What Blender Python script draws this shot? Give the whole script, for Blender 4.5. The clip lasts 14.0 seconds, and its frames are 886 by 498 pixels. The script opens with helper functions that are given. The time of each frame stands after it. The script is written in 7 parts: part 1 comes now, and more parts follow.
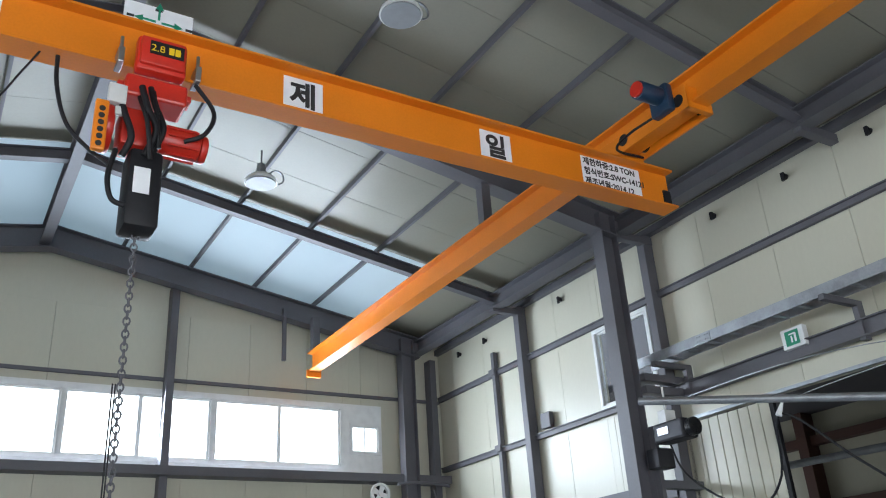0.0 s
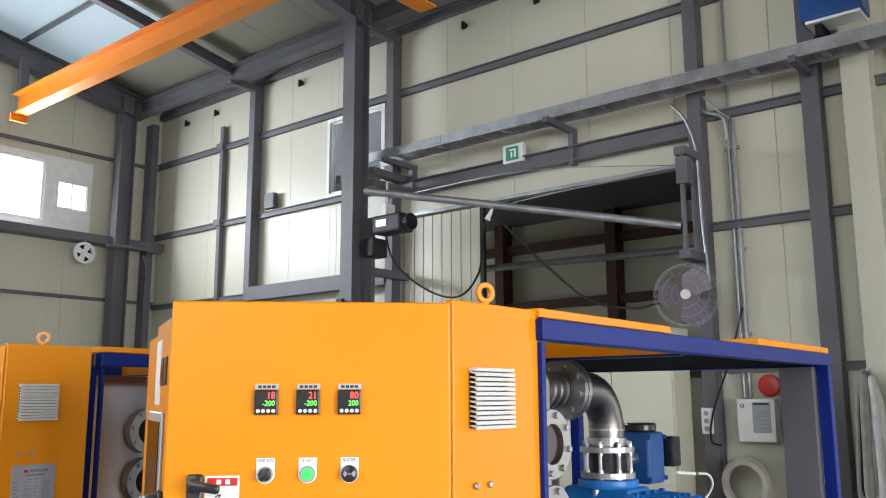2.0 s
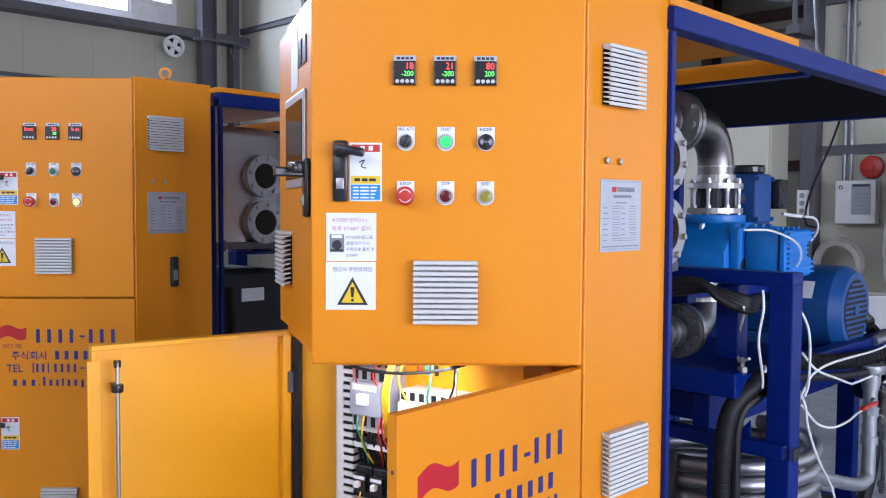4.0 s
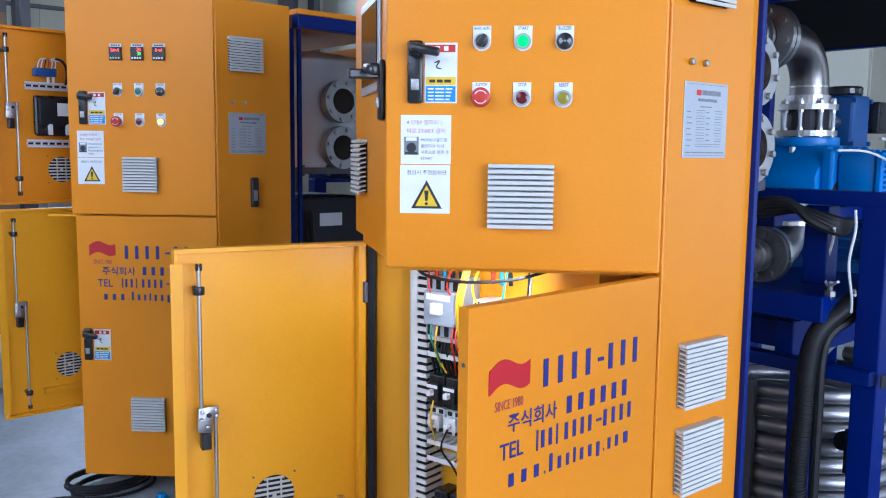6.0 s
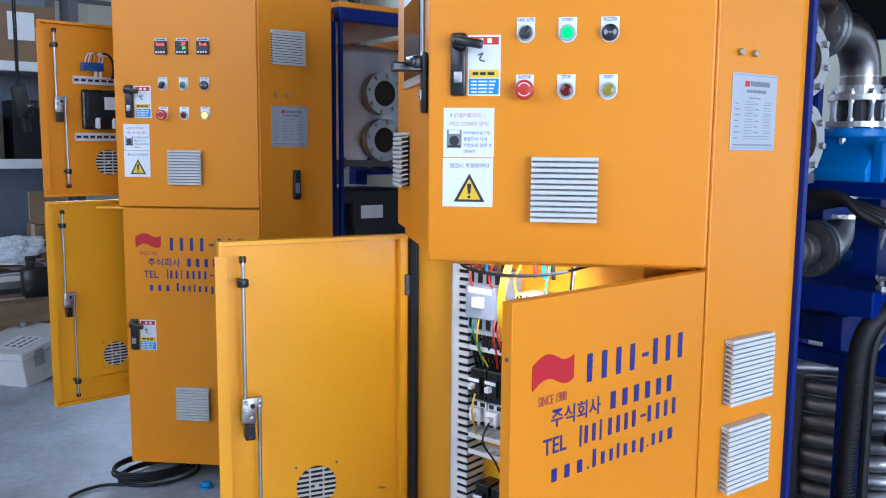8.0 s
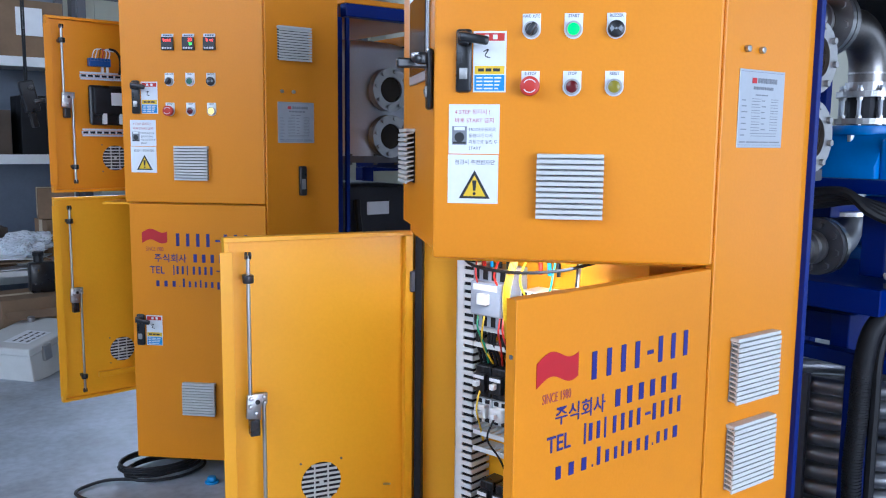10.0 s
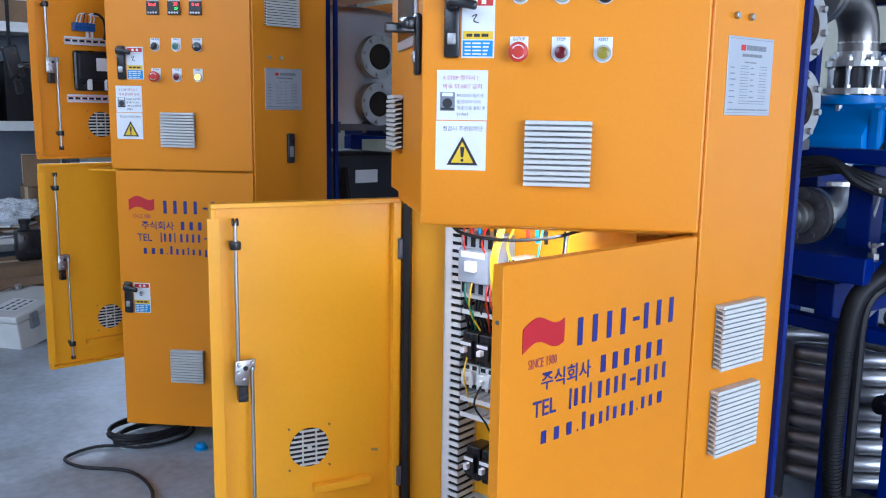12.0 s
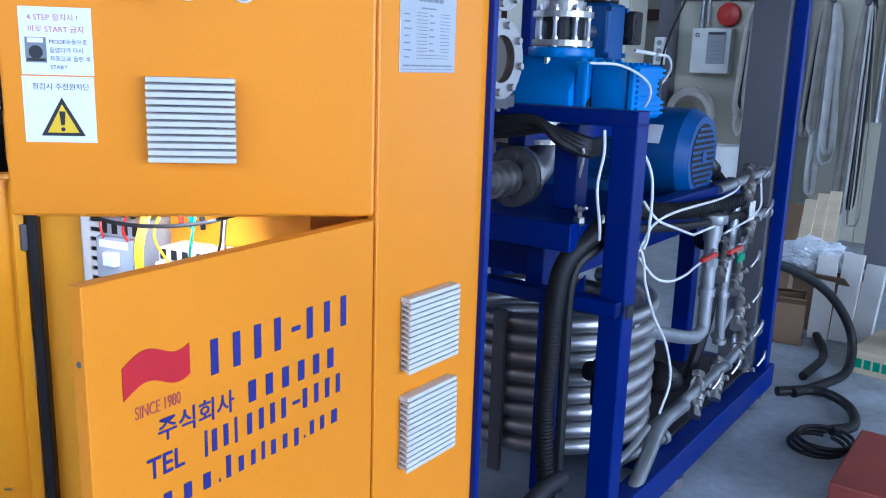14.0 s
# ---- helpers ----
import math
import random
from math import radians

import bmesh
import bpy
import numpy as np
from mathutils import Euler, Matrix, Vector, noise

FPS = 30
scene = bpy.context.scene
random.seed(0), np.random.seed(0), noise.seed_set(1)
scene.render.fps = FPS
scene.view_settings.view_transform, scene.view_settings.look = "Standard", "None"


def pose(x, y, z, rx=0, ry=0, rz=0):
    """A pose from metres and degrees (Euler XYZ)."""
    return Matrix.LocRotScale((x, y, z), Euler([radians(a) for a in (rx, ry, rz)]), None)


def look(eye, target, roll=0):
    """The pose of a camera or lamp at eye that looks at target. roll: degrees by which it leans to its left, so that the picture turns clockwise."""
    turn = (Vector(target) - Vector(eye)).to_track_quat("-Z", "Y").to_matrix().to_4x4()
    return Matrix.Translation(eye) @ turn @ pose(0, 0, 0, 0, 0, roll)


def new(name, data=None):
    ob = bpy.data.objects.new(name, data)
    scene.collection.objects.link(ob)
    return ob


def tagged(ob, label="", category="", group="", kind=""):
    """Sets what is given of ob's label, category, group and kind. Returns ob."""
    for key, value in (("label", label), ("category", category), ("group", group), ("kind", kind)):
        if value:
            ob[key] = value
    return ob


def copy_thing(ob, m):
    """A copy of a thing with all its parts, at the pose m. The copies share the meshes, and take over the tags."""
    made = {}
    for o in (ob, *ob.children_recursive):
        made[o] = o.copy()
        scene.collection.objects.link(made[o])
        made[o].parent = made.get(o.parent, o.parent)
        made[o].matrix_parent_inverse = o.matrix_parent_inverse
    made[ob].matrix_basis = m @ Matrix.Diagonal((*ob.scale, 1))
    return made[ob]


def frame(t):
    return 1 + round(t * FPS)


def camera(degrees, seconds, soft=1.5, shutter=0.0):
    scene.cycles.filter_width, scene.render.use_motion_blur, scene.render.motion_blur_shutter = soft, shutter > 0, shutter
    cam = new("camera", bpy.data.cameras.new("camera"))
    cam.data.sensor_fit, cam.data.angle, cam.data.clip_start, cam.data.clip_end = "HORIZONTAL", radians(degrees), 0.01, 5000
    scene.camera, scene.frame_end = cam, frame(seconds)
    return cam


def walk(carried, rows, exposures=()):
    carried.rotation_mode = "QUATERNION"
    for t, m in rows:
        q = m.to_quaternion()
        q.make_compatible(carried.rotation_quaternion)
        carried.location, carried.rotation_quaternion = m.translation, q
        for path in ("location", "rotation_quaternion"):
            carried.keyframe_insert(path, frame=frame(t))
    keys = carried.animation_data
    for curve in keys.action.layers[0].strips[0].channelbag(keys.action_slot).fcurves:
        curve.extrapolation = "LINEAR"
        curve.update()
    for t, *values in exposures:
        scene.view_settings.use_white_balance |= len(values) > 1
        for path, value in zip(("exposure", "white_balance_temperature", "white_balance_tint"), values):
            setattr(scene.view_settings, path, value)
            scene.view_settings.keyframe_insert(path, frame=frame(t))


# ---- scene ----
cam = camera(55.0, 14.0, soft=1.1)
PATH = [
    (0, (0.447, -1.782, 1.861), (0.042, -0.004, 2.682), -3.8),
    (0.5, (0.402, -1.773, 1.801), (0.226, 0.119, 2.424), -2.5),
    (1, (0.399, -1.721, 1.765), (0.447, 0.216, 2.262), -1.7),
    (1.5, (0.388, -1.724, 1.762), (0.559, 0.226, 2.175), -0.9),
    (2, (0.382, -1.746, 1.737), (0.567, 0.215, 2.082), -0.2),
    (2.5, (0.354, -1.753, 1.667), (0.55, 0.223, 1.901), 0.2),
    (3, (0.315, -1.754, 1.592), (0.52, 0.232, 1.71), 0.2),
    (3.5, (0.27, -1.759, 1.512), (0.437, 0.234, 1.495), 0.3),
    (4, (0.269, -1.753, 1.455), (0.273, 0.244, 1.36), 0.3),
    (4.2, (0.278, -1.749, 1.438), (0.266, 0.247, 1.306), 0.4),
    (6.3, (0.277, -1.738, 1.367), (0.078, 0.238, 1.136), 0.6),
    (6.5, (0.275, -1.737, 1.366), (0.067, 0.238, 1.13), 0.6),
    (7, (0.272, -1.735, 1.369), (0.047, 0.238, 1.129), 0.6),
    (7.5, (0.269, -1.735, 1.372), (0.014, 0.234, 1.129), 0.4),
    (10, (0.273, -1.731, 1.373), (-0.011, 0.232, 1.119), 0.6),
    (10.5, (0.271, -1.73, 1.365), (-0.016, 0.23, 1.092), 0.7),
    (11, (0.27, -1.727, 1.365), (-0.008, 0.232, 1.07), 0.8),
    (11.5, (0.274, -1.73, 1.368), (-0.001, 0.227, 1.061), 0.8),
    (12, (0.277, -1.732, 1.366), (0.02, 0.225, 1.043), 0.9),
    (12.5, (0.28, -1.721, 1.369), (0.052, 0.239, 1.04), 0.9),
    (13, (0.295, -1.686, 1.388), (0.31, 0.287, 1.065), 2.3),
    (13.5, (0.348, -1.574, 1.454), (0.62, 0.384, 1.153), 2.9),
    (13.8, (0.409, -1.46, 1.418), (0.697, 0.496, 1.116), 1.3),
    (14, (0.453, -1.384, 1.387), (0.768, 0.543, 0.952), 1.8),
]
walk(cam, [(t, look(eye, target, roll)) for t, eye, target, roll in PATH],
     [(0.0, 0.24, 6250, 10), (1.5, 0.34, 6700, 11), (3.0, 0.30, 6850, 18), (4.2, 0.03, 5650, 22), (6.5, 0.05, 5250, 13), (12.5, 0.06, 5250, 13), (13.5, 0.14, 4900, 12), (14.0, 0.14, 4900, 13)])

# ---- world, sun, large lights ----
world = bpy.data.worlds.new("sky")
scene.world = world
world.use_nodes = True
wn = world.node_tree
sky = wn.nodes.new("ShaderNodeTexSky")
sky.sky_type, sky.sun_disc, sky.sun_elevation, sky.sun_rotation = "NISHITA", False, radians(48), radians(-20)
sky.dust_density = 2.0
wn.links.new(sky.outputs[0], wn.nodes["Background"].inputs[0])
wn.nodes["Background"].inputs[1].default_value = 0.15

A45 = Matrix.Rotation(radians(45), 4, "Z")


def hall(e1, e2, z, rx=0, ry=0, rz=0):
    """A pose in the hall's axes: e1 towards the side wall, e2 along it to the gable."""
    return A45 @ pose(e1, e2, z, rx, ry, rz)


def lamp(name, kind, m, energy, color, size=None, size_y=None, angle=None):
    data = bpy.data.lights.new(name, kind)
    data.energy, data.color = energy, color
    if kind == "AREA":
        data.shape, data.size, data.size_y = "RECTANGLE", size, size_y
    if angle:
        data.angle = radians(angle)
    ob = new(name, data)
    ob.matrix_world = m
    return ob


lamp("sun", "SUN", look((0, 0, 30), (8, -10, 0)), 3.0, (1.0, 0.95, 0.88), angle=0.5)
DAY = (0.90, 0.95, 1.0)
# daylight through the gable's window band, the roof's daylight sheets and the large gate behind
lamp("gable_window_light", "AREA", hall(2.3, 11.38, 4.95, -80, 0, 0), 560, (0.78, 0.88, 1.0), 5.4, 1.0)
lamp("gate_light", "AREA", hall(-0.6, -8.9, 1.9, 68, 0, 0), 760, (0.93, 0.96, 1.0), 7.0, 3.4)
lamp("side_window_light", "AREA", hall(-6.5, -0.8, 3.95, 0, -78, 0), 335, DAY, 2.8, 9.0)
lamp("side_gate_light", "AREA", hall(6.9, -4.6, 1.8, 0, 90, 0), 48, (0.86, 0.93, 1.0), 3.2, 1.9)

# ---- materials ----


def mat(name, color, rough=0.5, metal=0.0, var=0.12, scale=3.0, fine=60.0, bump=0.05, dirt=None, coat=0.0, spec=0.5, stretch=(1, 1, 1)):
    m = bpy.data.materials.new(name)
    m.use_nodes = True
    nt = m.node_tree
    p = nt.nodes["Principled BSDF"]
    p.inputs["Metallic"].default_value = metal
    p.inputs["Coat Weight"].default_value = coat
    p.inputs["Specular IOR Level"].default_value = spec
    tc = nt.nodes.new("ShaderNodeTexCoord")
    mp = nt.nodes.new("ShaderNodeMapping")
    mp.inputs["Scale"].default_value = stretch
    nt.links.new(tc.outputs["Object"], mp.inputs[0])
    n1 = nt.nodes.new("ShaderNodeTexNoise")
    n1.inputs["Scale"].default_value, n1.inputs["Detail"].default_value = scale, 4
    n2 = nt.nodes.new("ShaderNodeTexNoise")
    n2.inputs["Scale"].default_value, n2.inputs["Detail"].default_value = fine, 3
    for n in (n1, n2):
        nt.links.new(mp.outputs[0], n.inputs["Vector"])
    ramp = nt.nodes.new("ShaderNodeValToRGB")
    c = Vector(color[:3])
    d = Vector(dirt) if dirt else c * (1 - 2 * var)
    ramp.color_ramp.elements[0].position, ramp.color_ramp.elements[1].position = 0.25, 0.62
    ramp.color_ramp.elements[0].color = (*d, 1)
    ramp.color_ramp.elements[1].color = (*c, 1)
    nt.links.new(n1.outputs["Fac"], ramp.inputs[0])
    mix = nt.nodes.new("ShaderNodeMix")
    mix.data_type, mix.blend_type = "RGBA", "MULTIPLY"
    mix.inputs[0].default_value = var
    r2 = nt.nodes.new("ShaderNodeValToRGB")
    r2.color_ramp.elements[0].position, r2.color_ramp.elements[1].position = 0.3, 0.65
    r2.color_ramp.elements[0].color = (0.45, 0.45, 0.45, 1)
    nt.links.new(n2.outputs["Fac"], r2.inputs[0])
    nt.links.new(ramp.outputs[0], mix.inputs[6])
    nt.links.new(r2.outputs[0], mix.inputs[7])
    nt.links.new(mix.outputs[2], p.inputs["Base Color"])
    rr = nt.nodes.new("ShaderNodeMapRange")
    rr.inputs["To Min"].default_value, rr.inputs["To Max"].default_value = max(0.02, rough - 0.09), min(1.0, rough + 0.12)
    nt.links.new(n1.outputs["Fac"], rr.inputs[0])
    nt.links.new(rr.outputs[0], p.inputs["Roughness"])
    if bump:
        b = nt.nodes.new("ShaderNodeBump")
        b.inputs["Strength"].default_value, b.inputs["Distance"].default_value = bump, 0.01
        nt.links.new(n2.outputs["Fac"], b.inputs["Height"])
        nt.links.new(b.outputs[0], p.inputs["Normal"])
    return m


def glow(name, color, strength):
    m = bpy.data.materials.new(name)
    m.use_nodes = True
    p = m.node_tree.nodes["Principled BSDF"]
    p.inputs["Base Color"].default_value = (*color, 1)
    p.inputs["Emission Color"].default_value, p.inputs["Emission Strength"].default_value = (*color, 1), strength
    return m


ORANGE = mat("orange_paint", (0.76, 0.262, 0.003), 0.34, 0, 0.05, 1.6, 140, 0.03, spec=0.30)
# the orange paint again, brighter and yellower to hold the light falling inside
LITINNER = mat("orange_paint_inside_lit", (0.88, 0.40, 0.005), 0.36, 0, 0.05, 1.6, 120, 0.03, spec=0.35)
CRANE = mat("crane_orange_paint", (0.74, 0.21, 0.006), 0.42, 0, 0.10, 0.9, 60, 0.03)
BLUE = mat("dark_blue_paint", (0.0004, 0.014, 0.165), 0.36, 0, 0.10, 3, 90, 0.04, coat=0.0, spec=0.22)
PUMPBLUE = mat("light_blue_paint", (0.004, 0.19, 0.60), 0.40, 0, 0.10, 6, 120, 0.08)
MOTORBLUE = mat("motor_blue_paint", (0.012, 0.075, 0.26), 0.32, 0, 0.10, 5, 90, 0.04)
STEEL = mat("grey_primed_steel", (0.110, 0.108, 0.120), 0.55, 0.0, 0.14, 1.4, 40, 0.04)
GALV = mat("galvanised_steel", (0.36, 0.38, 0.40), 0.46, 0.7, 0.18, 6, 40, 0.04)
STAINLESS = mat("stainless_steel", (0.47, 0.46, 0.45), 0.40, 1.0, 0.10, 5, 80, 0.03)
BRUSHED = mat("brushed_stainless", (0.47, 0.47, 0.48), 0.42, 1.0, 0.12, 2, 120, 0.04, stretch=(1, 1, 12))
TINTED = mat("heat_tinted_stainless", (0.30, 0.28, 0.265), 0.36, 1.0, 0.2, 4, 90, 0.03)
TANKSTEEL = mat("satin_stainless_sheet", (0.70, 0.71, 0.74), 0.55, 1.0, 0.08, 2, 120, 0.03)
FADED = mat("faded_red_print", (0.42, 0.07, 0.07), 0.45, 0, 0.05, 6, 60, 0.0)
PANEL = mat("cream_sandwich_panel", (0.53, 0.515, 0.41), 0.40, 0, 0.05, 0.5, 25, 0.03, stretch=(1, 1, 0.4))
# cream lining darkened well below the wall panels: the roof's shade in its colour
DIMROOF = mat("dimmed_roof_lining", (0.215, 0.205, 0.16), 0.45, 0, 0.07, 0.6, 30, 0.04)
CONCRETE = mat("worn_concrete_floor", (0.43, 0.475, 0.53), 0.50, 0, 0.38, 3.4, 26, 0.12, dirt=(0.27, 0.285, 0.305))
BLACK = mat("black_rubber", (0.014, 0.014, 0.016), 0.5, 0, 0.15, 20, 120, 0.05, spec=0.25)
BLACKGLOSS = mat("black_plastic", (0.012, 0.012, 0.014), 0.28, 0, 0.1, 20, 120, 0.02)
WHITE = mat("white_sticker", (0.78, 0.79, 0.80), 0.42, 0, 0.05, 8, 100, 0.01)
GREY = mat("grey_plastic", (0.60, 0.60, 0.57), 0.45, 0, 0.06, 8, 90, 0.02)
MIDGREY = mat("mid_grey_plastic", (0.26, 0.28, 0.30), 0.45, 0, 0.08, 8, 90, 0.02)
PVC = mat("white_plastic", (0.74, 0.75, 0.74), 0.40, 0, 0.06, 8, 90, 0.02)
RED = mat("red_paint", (0.55, 0.025, 0.012), 0.35, 0, 0.10, 6, 60, 0.03)
REDFLAG = mat("red_print", (0.52, 0.012, 0.02), 0.40, 0, 0.05, 6, 60, 0.0)
NAVY = mat("navy_print", (0.022, 0.022, 0.20), 0.40, 0, 0.05, 6, 60, 0.0)
INK = mat("black_print", (0.02, 0.02, 0.022), 0.45, 0, 0.05, 6, 60, 0.0)
GREYINK = mat("grey_print", (0.20, 0.21, 0.23), 0.45, 0, 0.05, 6, 60, 0.0)
YELLOW = mat("yellow_print", (0.78, 0.52, 0.01), 0.40, 0, 0.05, 6, 60, 0.0)
SKYBLUE = mat("blue_print", (0.02, 0.26, 0.60), 0.40, 0, 0.05, 6, 60, 0.0)
GREEN = mat("green_print", (0.01, 0.24, 0.13), 0.45, 0, 0.05, 6, 60, 0.0)
ZINC = mat("bright_zinc_plate", (0.74, 0.76, 0.79), 0.40, 0.35, 0.06, 6, 90, 0.02)
SILVER = mat("silver_plate", (0.48, 0.50, 0.53), 0.38, 0.6, 0.06, 4, 90, 0.02)
CARD = mat("brown_cardboard", (0.25, 0.16, 0.09), 0.8, 0, 0.12, 3, 50, 0.08)
WOOD = mat("pale_plywood", (0.60, 0.50, 0.34), 0.6, 0, 0.12, 2, 40, 0.06, stretch=(1, 1, 8))
BROWNSTEEL = mat("red_brown_primed_steel", (0.085, 0.035, 0.025), 0.6, 0, 0.15, 2, 50, 0.04)
HOSE = mat("canvas_hose", (0.36, 0.335, 0.295), 0.8, 0, 0.16, 9, 150, 0.15)
FOAM = mat("black_insulation_foam", (0.010, 0.010, 0.011), 0.95, 0, 0.2, 30, 200, 0.2, spec=0.08)
CAST = mat("dark_cast_iron", (0.035, 0.035, 0.040), 0.5, 0.3, 0.12, 9, 90, 0.08, spec=0.3)
LEDRED = glow("red_digits", (1.0, 0.05, 0.04), 2.2)
LEDGREEN = glow("green_digits", (0.12, 0.9, 0.10), 1.6)
LAMPGREEN = glow("green_lamp", (0.02, 0.55, 0.10), 0.8)
LAMPYELLOW = glow("yellow_lamp", (1.0, 0.75, 0.15), 1.2)
TUBE = glow("cabinet_lamp", (1.0, 0.98, 0.9), 6.0)
GREENLENS = mat("green_lens", (0.02, 0.12, 0.07), 0.15, 0, 0.05, 8, 60, 0)
REDLENS = mat("dark_red_lens", (0.12, 0.006, 0.01), 0.12, 0, 0.05, 8, 60, 0)
OLIVELENS = mat("yellow_lens", (0.28, 0.23, 0.02), 0.15, 0, 0.05, 8, 60, 0)
DARKGLASS = mat("dark_sight_glass", (0.030, 0.020, 0.014), 0.10, 0, 0.1, 8, 60, 0, spec=0.25)

GLASS = bpy.data.materials.new("window_glass")
GLASS.use_nodes = True
gp = GLASS.node_tree.nodes["Principled BSDF"]
gp.inputs["Base Color"].default_value, gp.inputs["Roughness"].default_value = (0.93, 0.96, 0.97, 1), 0.02
gp.inputs["Transmission Weight"].default_value, gp.inputs["IOR"].default_value = 1.0, 1.1
FRP = bpy.data.materials.new("translucent_roof_sheet")
FRP.use_nodes = True
ft = FRP.node_tree
fd, fl, fm = ft.nodes.new("ShaderNodeBsdfDiffuse"), ft.nodes.new("ShaderNodeBsdfTranslucent"), ft.nodes.new("ShaderNodeMixShader")
fnz, frp = ft.nodes.new("ShaderNodeTexNoise"), ft.nodes.new("ShaderNodeValToRGB")
fnz.inputs["Scale"].default_value, fnz.inputs["Detail"].default_value = 0.8, 5
frp.color_ramp.elements[0].color, frp.color_ramp.elements[1].color = (0.47, 0.56, 0.60, 1), (0.60, 0.69, 0.72, 1)
ft.links.new(fnz.outputs["Fac"], frp.inputs[0])
ft.links.new(frp.outputs[0], fl.inputs[0])
fd.inputs[0].default_value = (0.55, 0.60, 0.62, 1)
fm.inputs[0].default_value = 0.55
ft.links.new(fd.outputs[0], fm.inputs[1])
ft.links.new(fl.outputs[0], fm.inputs[2])
ft.links.new(fm.outputs[0], ft.nodes["Material Output"].inputs[0])

# ---- mesh helpers ----


def box(bm, x0, y0, z0, x1, y1, z1, bevel=0.0, m=None):
    vs = bmesh.ops.create_cube(bm, size=1)["verts"]
    t = Matrix.Translation(((x0 + x1) / 2, (y0 + y1) / 2, (z0 + z1) / 2)) @ Matrix.Diagonal((abs(x1 - x0), abs(y1 - y0), abs(z1 - z0), 1))
    bmesh.ops.transform(bm, matrix=(m @ t) if m else t, verts=vs)
    if bevel:
        es = list({e for v in vs for e in v.link_edges})
        bmesh.ops.bevel(bm, geom=es, offset=bevel, segments=2, affect="EDGES", profile=0.5)
    return bm


def cyl(bm, p0, p1, r, n=20, r2=None, bevel=0.0):
    p0, p1 = Vector(p0), Vector(p1)
    d = p1 - p0
    res = bmesh.ops.create_cone(bm, cap_ends=True, segments=n, radius1=r, radius2=r if r2 is None else r2, depth=d.length)
    m = Matrix.Translation((p0 + p1) / 2) @ d.to_track_quat("Z", "Y").to_matrix().to_4x4()
    bmesh.ops.transform(bm, matrix=m, verts=res["verts"])
    if bevel:
        es = [e for e in {e for v in res["verts"] for e in v.link_edges} if any(len(f.verts) > 4 for f in e.link_faces)]
        bmesh.ops.bevel(bm, geom=es, offset=bevel, segments=2, affect="EDGES", profile=0.5)
    return bm


def smooth_path(pts, k=6):
    pts = [Vector(p) for p in pts]
    if len(pts) < 3 or k < 2:
        return pts
    out = []
    q = [pts[0] * 2 - pts[1]] + pts + [pts[-1] * 2 - pts[-2]]
    for i in range(1, len(q) - 2):
        a, b, c, d = q[i - 1:i + 3]
        for j in range(k):
            t = j / k
            out.append(0.5 * ((2 * b) + (c - a) * t + (2 * a - 5 * b + 4 * c - d) * t * t + (3 * b - a - 3 * c + d) * t ** 3))
    return out + [pts[-1]]


def tube(bm, pts, r, n=8, k=6, flat=1.0, closed=False):
    """Sweeps a round (or flattened) section along a smooth path."""
    path = smooth_path(pts, k)
    rings, up = [], Vector((0, 0, 1))
    for i, p in enumerate(path):
        d = (path[min(i + 1, len(path) - 1)] - path[max(i - 1, 0)]).normalized()
        if i == 0:
            up = d.orthogonal().normalized() if abs(d.z) > 0.9 else Vector((0, 0, 1))
        side = d.cross(up)
        side = side.normalized() if side.length > 1e-4 else d.orthogonal().normalized()
        up = side.cross(d).normalized()
        rr = r[i * len(r) // len(path)] if isinstance(r, (list, tuple)) else r
        rings.append([bm.verts.new(p + side * (math.cos(6.28319 * j / n) * rr) + up * (math.sin(6.28319 * j / n) * rr * flat)) for j in range(n)])
    for a, b in zip(rings, rings[1:]):
        for j in range(n):
            bm.faces.new((a[j], a[(j + 1) % n], b[(j + 1) % n], b[j]))
    bm.faces.new(rings[0][::-1])
    bm.faces.new(rings[-1])
    return bm


def ring(bm, c, axis, r0, r1, h, n=28):
    """A flat ring (flange) of inner radius r0, outer r1 and thickness h along axis."""
    q = Vector(axis).to_track_quat("Z", "Y").to_matrix().to_4x4()
    m = Matrix.Translation(c) @ q
    loops = []
    for rr, z in ((r0, -h / 2), (r1, -h / 2), (r1, h / 2), (r0, h / 2)):
        loops.append([bm.verts.new(m @ Vector((rr * math.cos(6.28319 * j / n), rr * math.sin(6.28319 * j / n), z))) for j in range(n)])
    for a, b in zip(loops, loops[1:] + loops[:1]):
        for j in range(n):
            bm.faces.new((a[j], a[(j + 1) % n], b[(j + 1) % n], b[j]))
    return bm


def prism(bm, poly, z0, z1, m=None, bevel=0.0):
    lo = [bm.verts.new((x, y, z0)) for x, y in poly]
    hi = [bm.verts.new((x, y, z1)) for x, y in poly]
    n = len(poly)
    fs = [bm.faces.new(lo[::-1]), bm.faces.new(hi)] + [bm.faces.new((lo[i], lo[(i + 1) % n], hi[(i + 1) % n], hi[i])) for i in range(n)]
    if m:
        bmesh.ops.transform(bm, matrix=m, verts=lo + hi)
    if bevel:
        es = list({e for f in fs for e in f.edges})
        bmesh.ops.bevel(bm, geom=es, offset=bevel, segments=2, affect="EDGES", profile=0.5)
    return bm


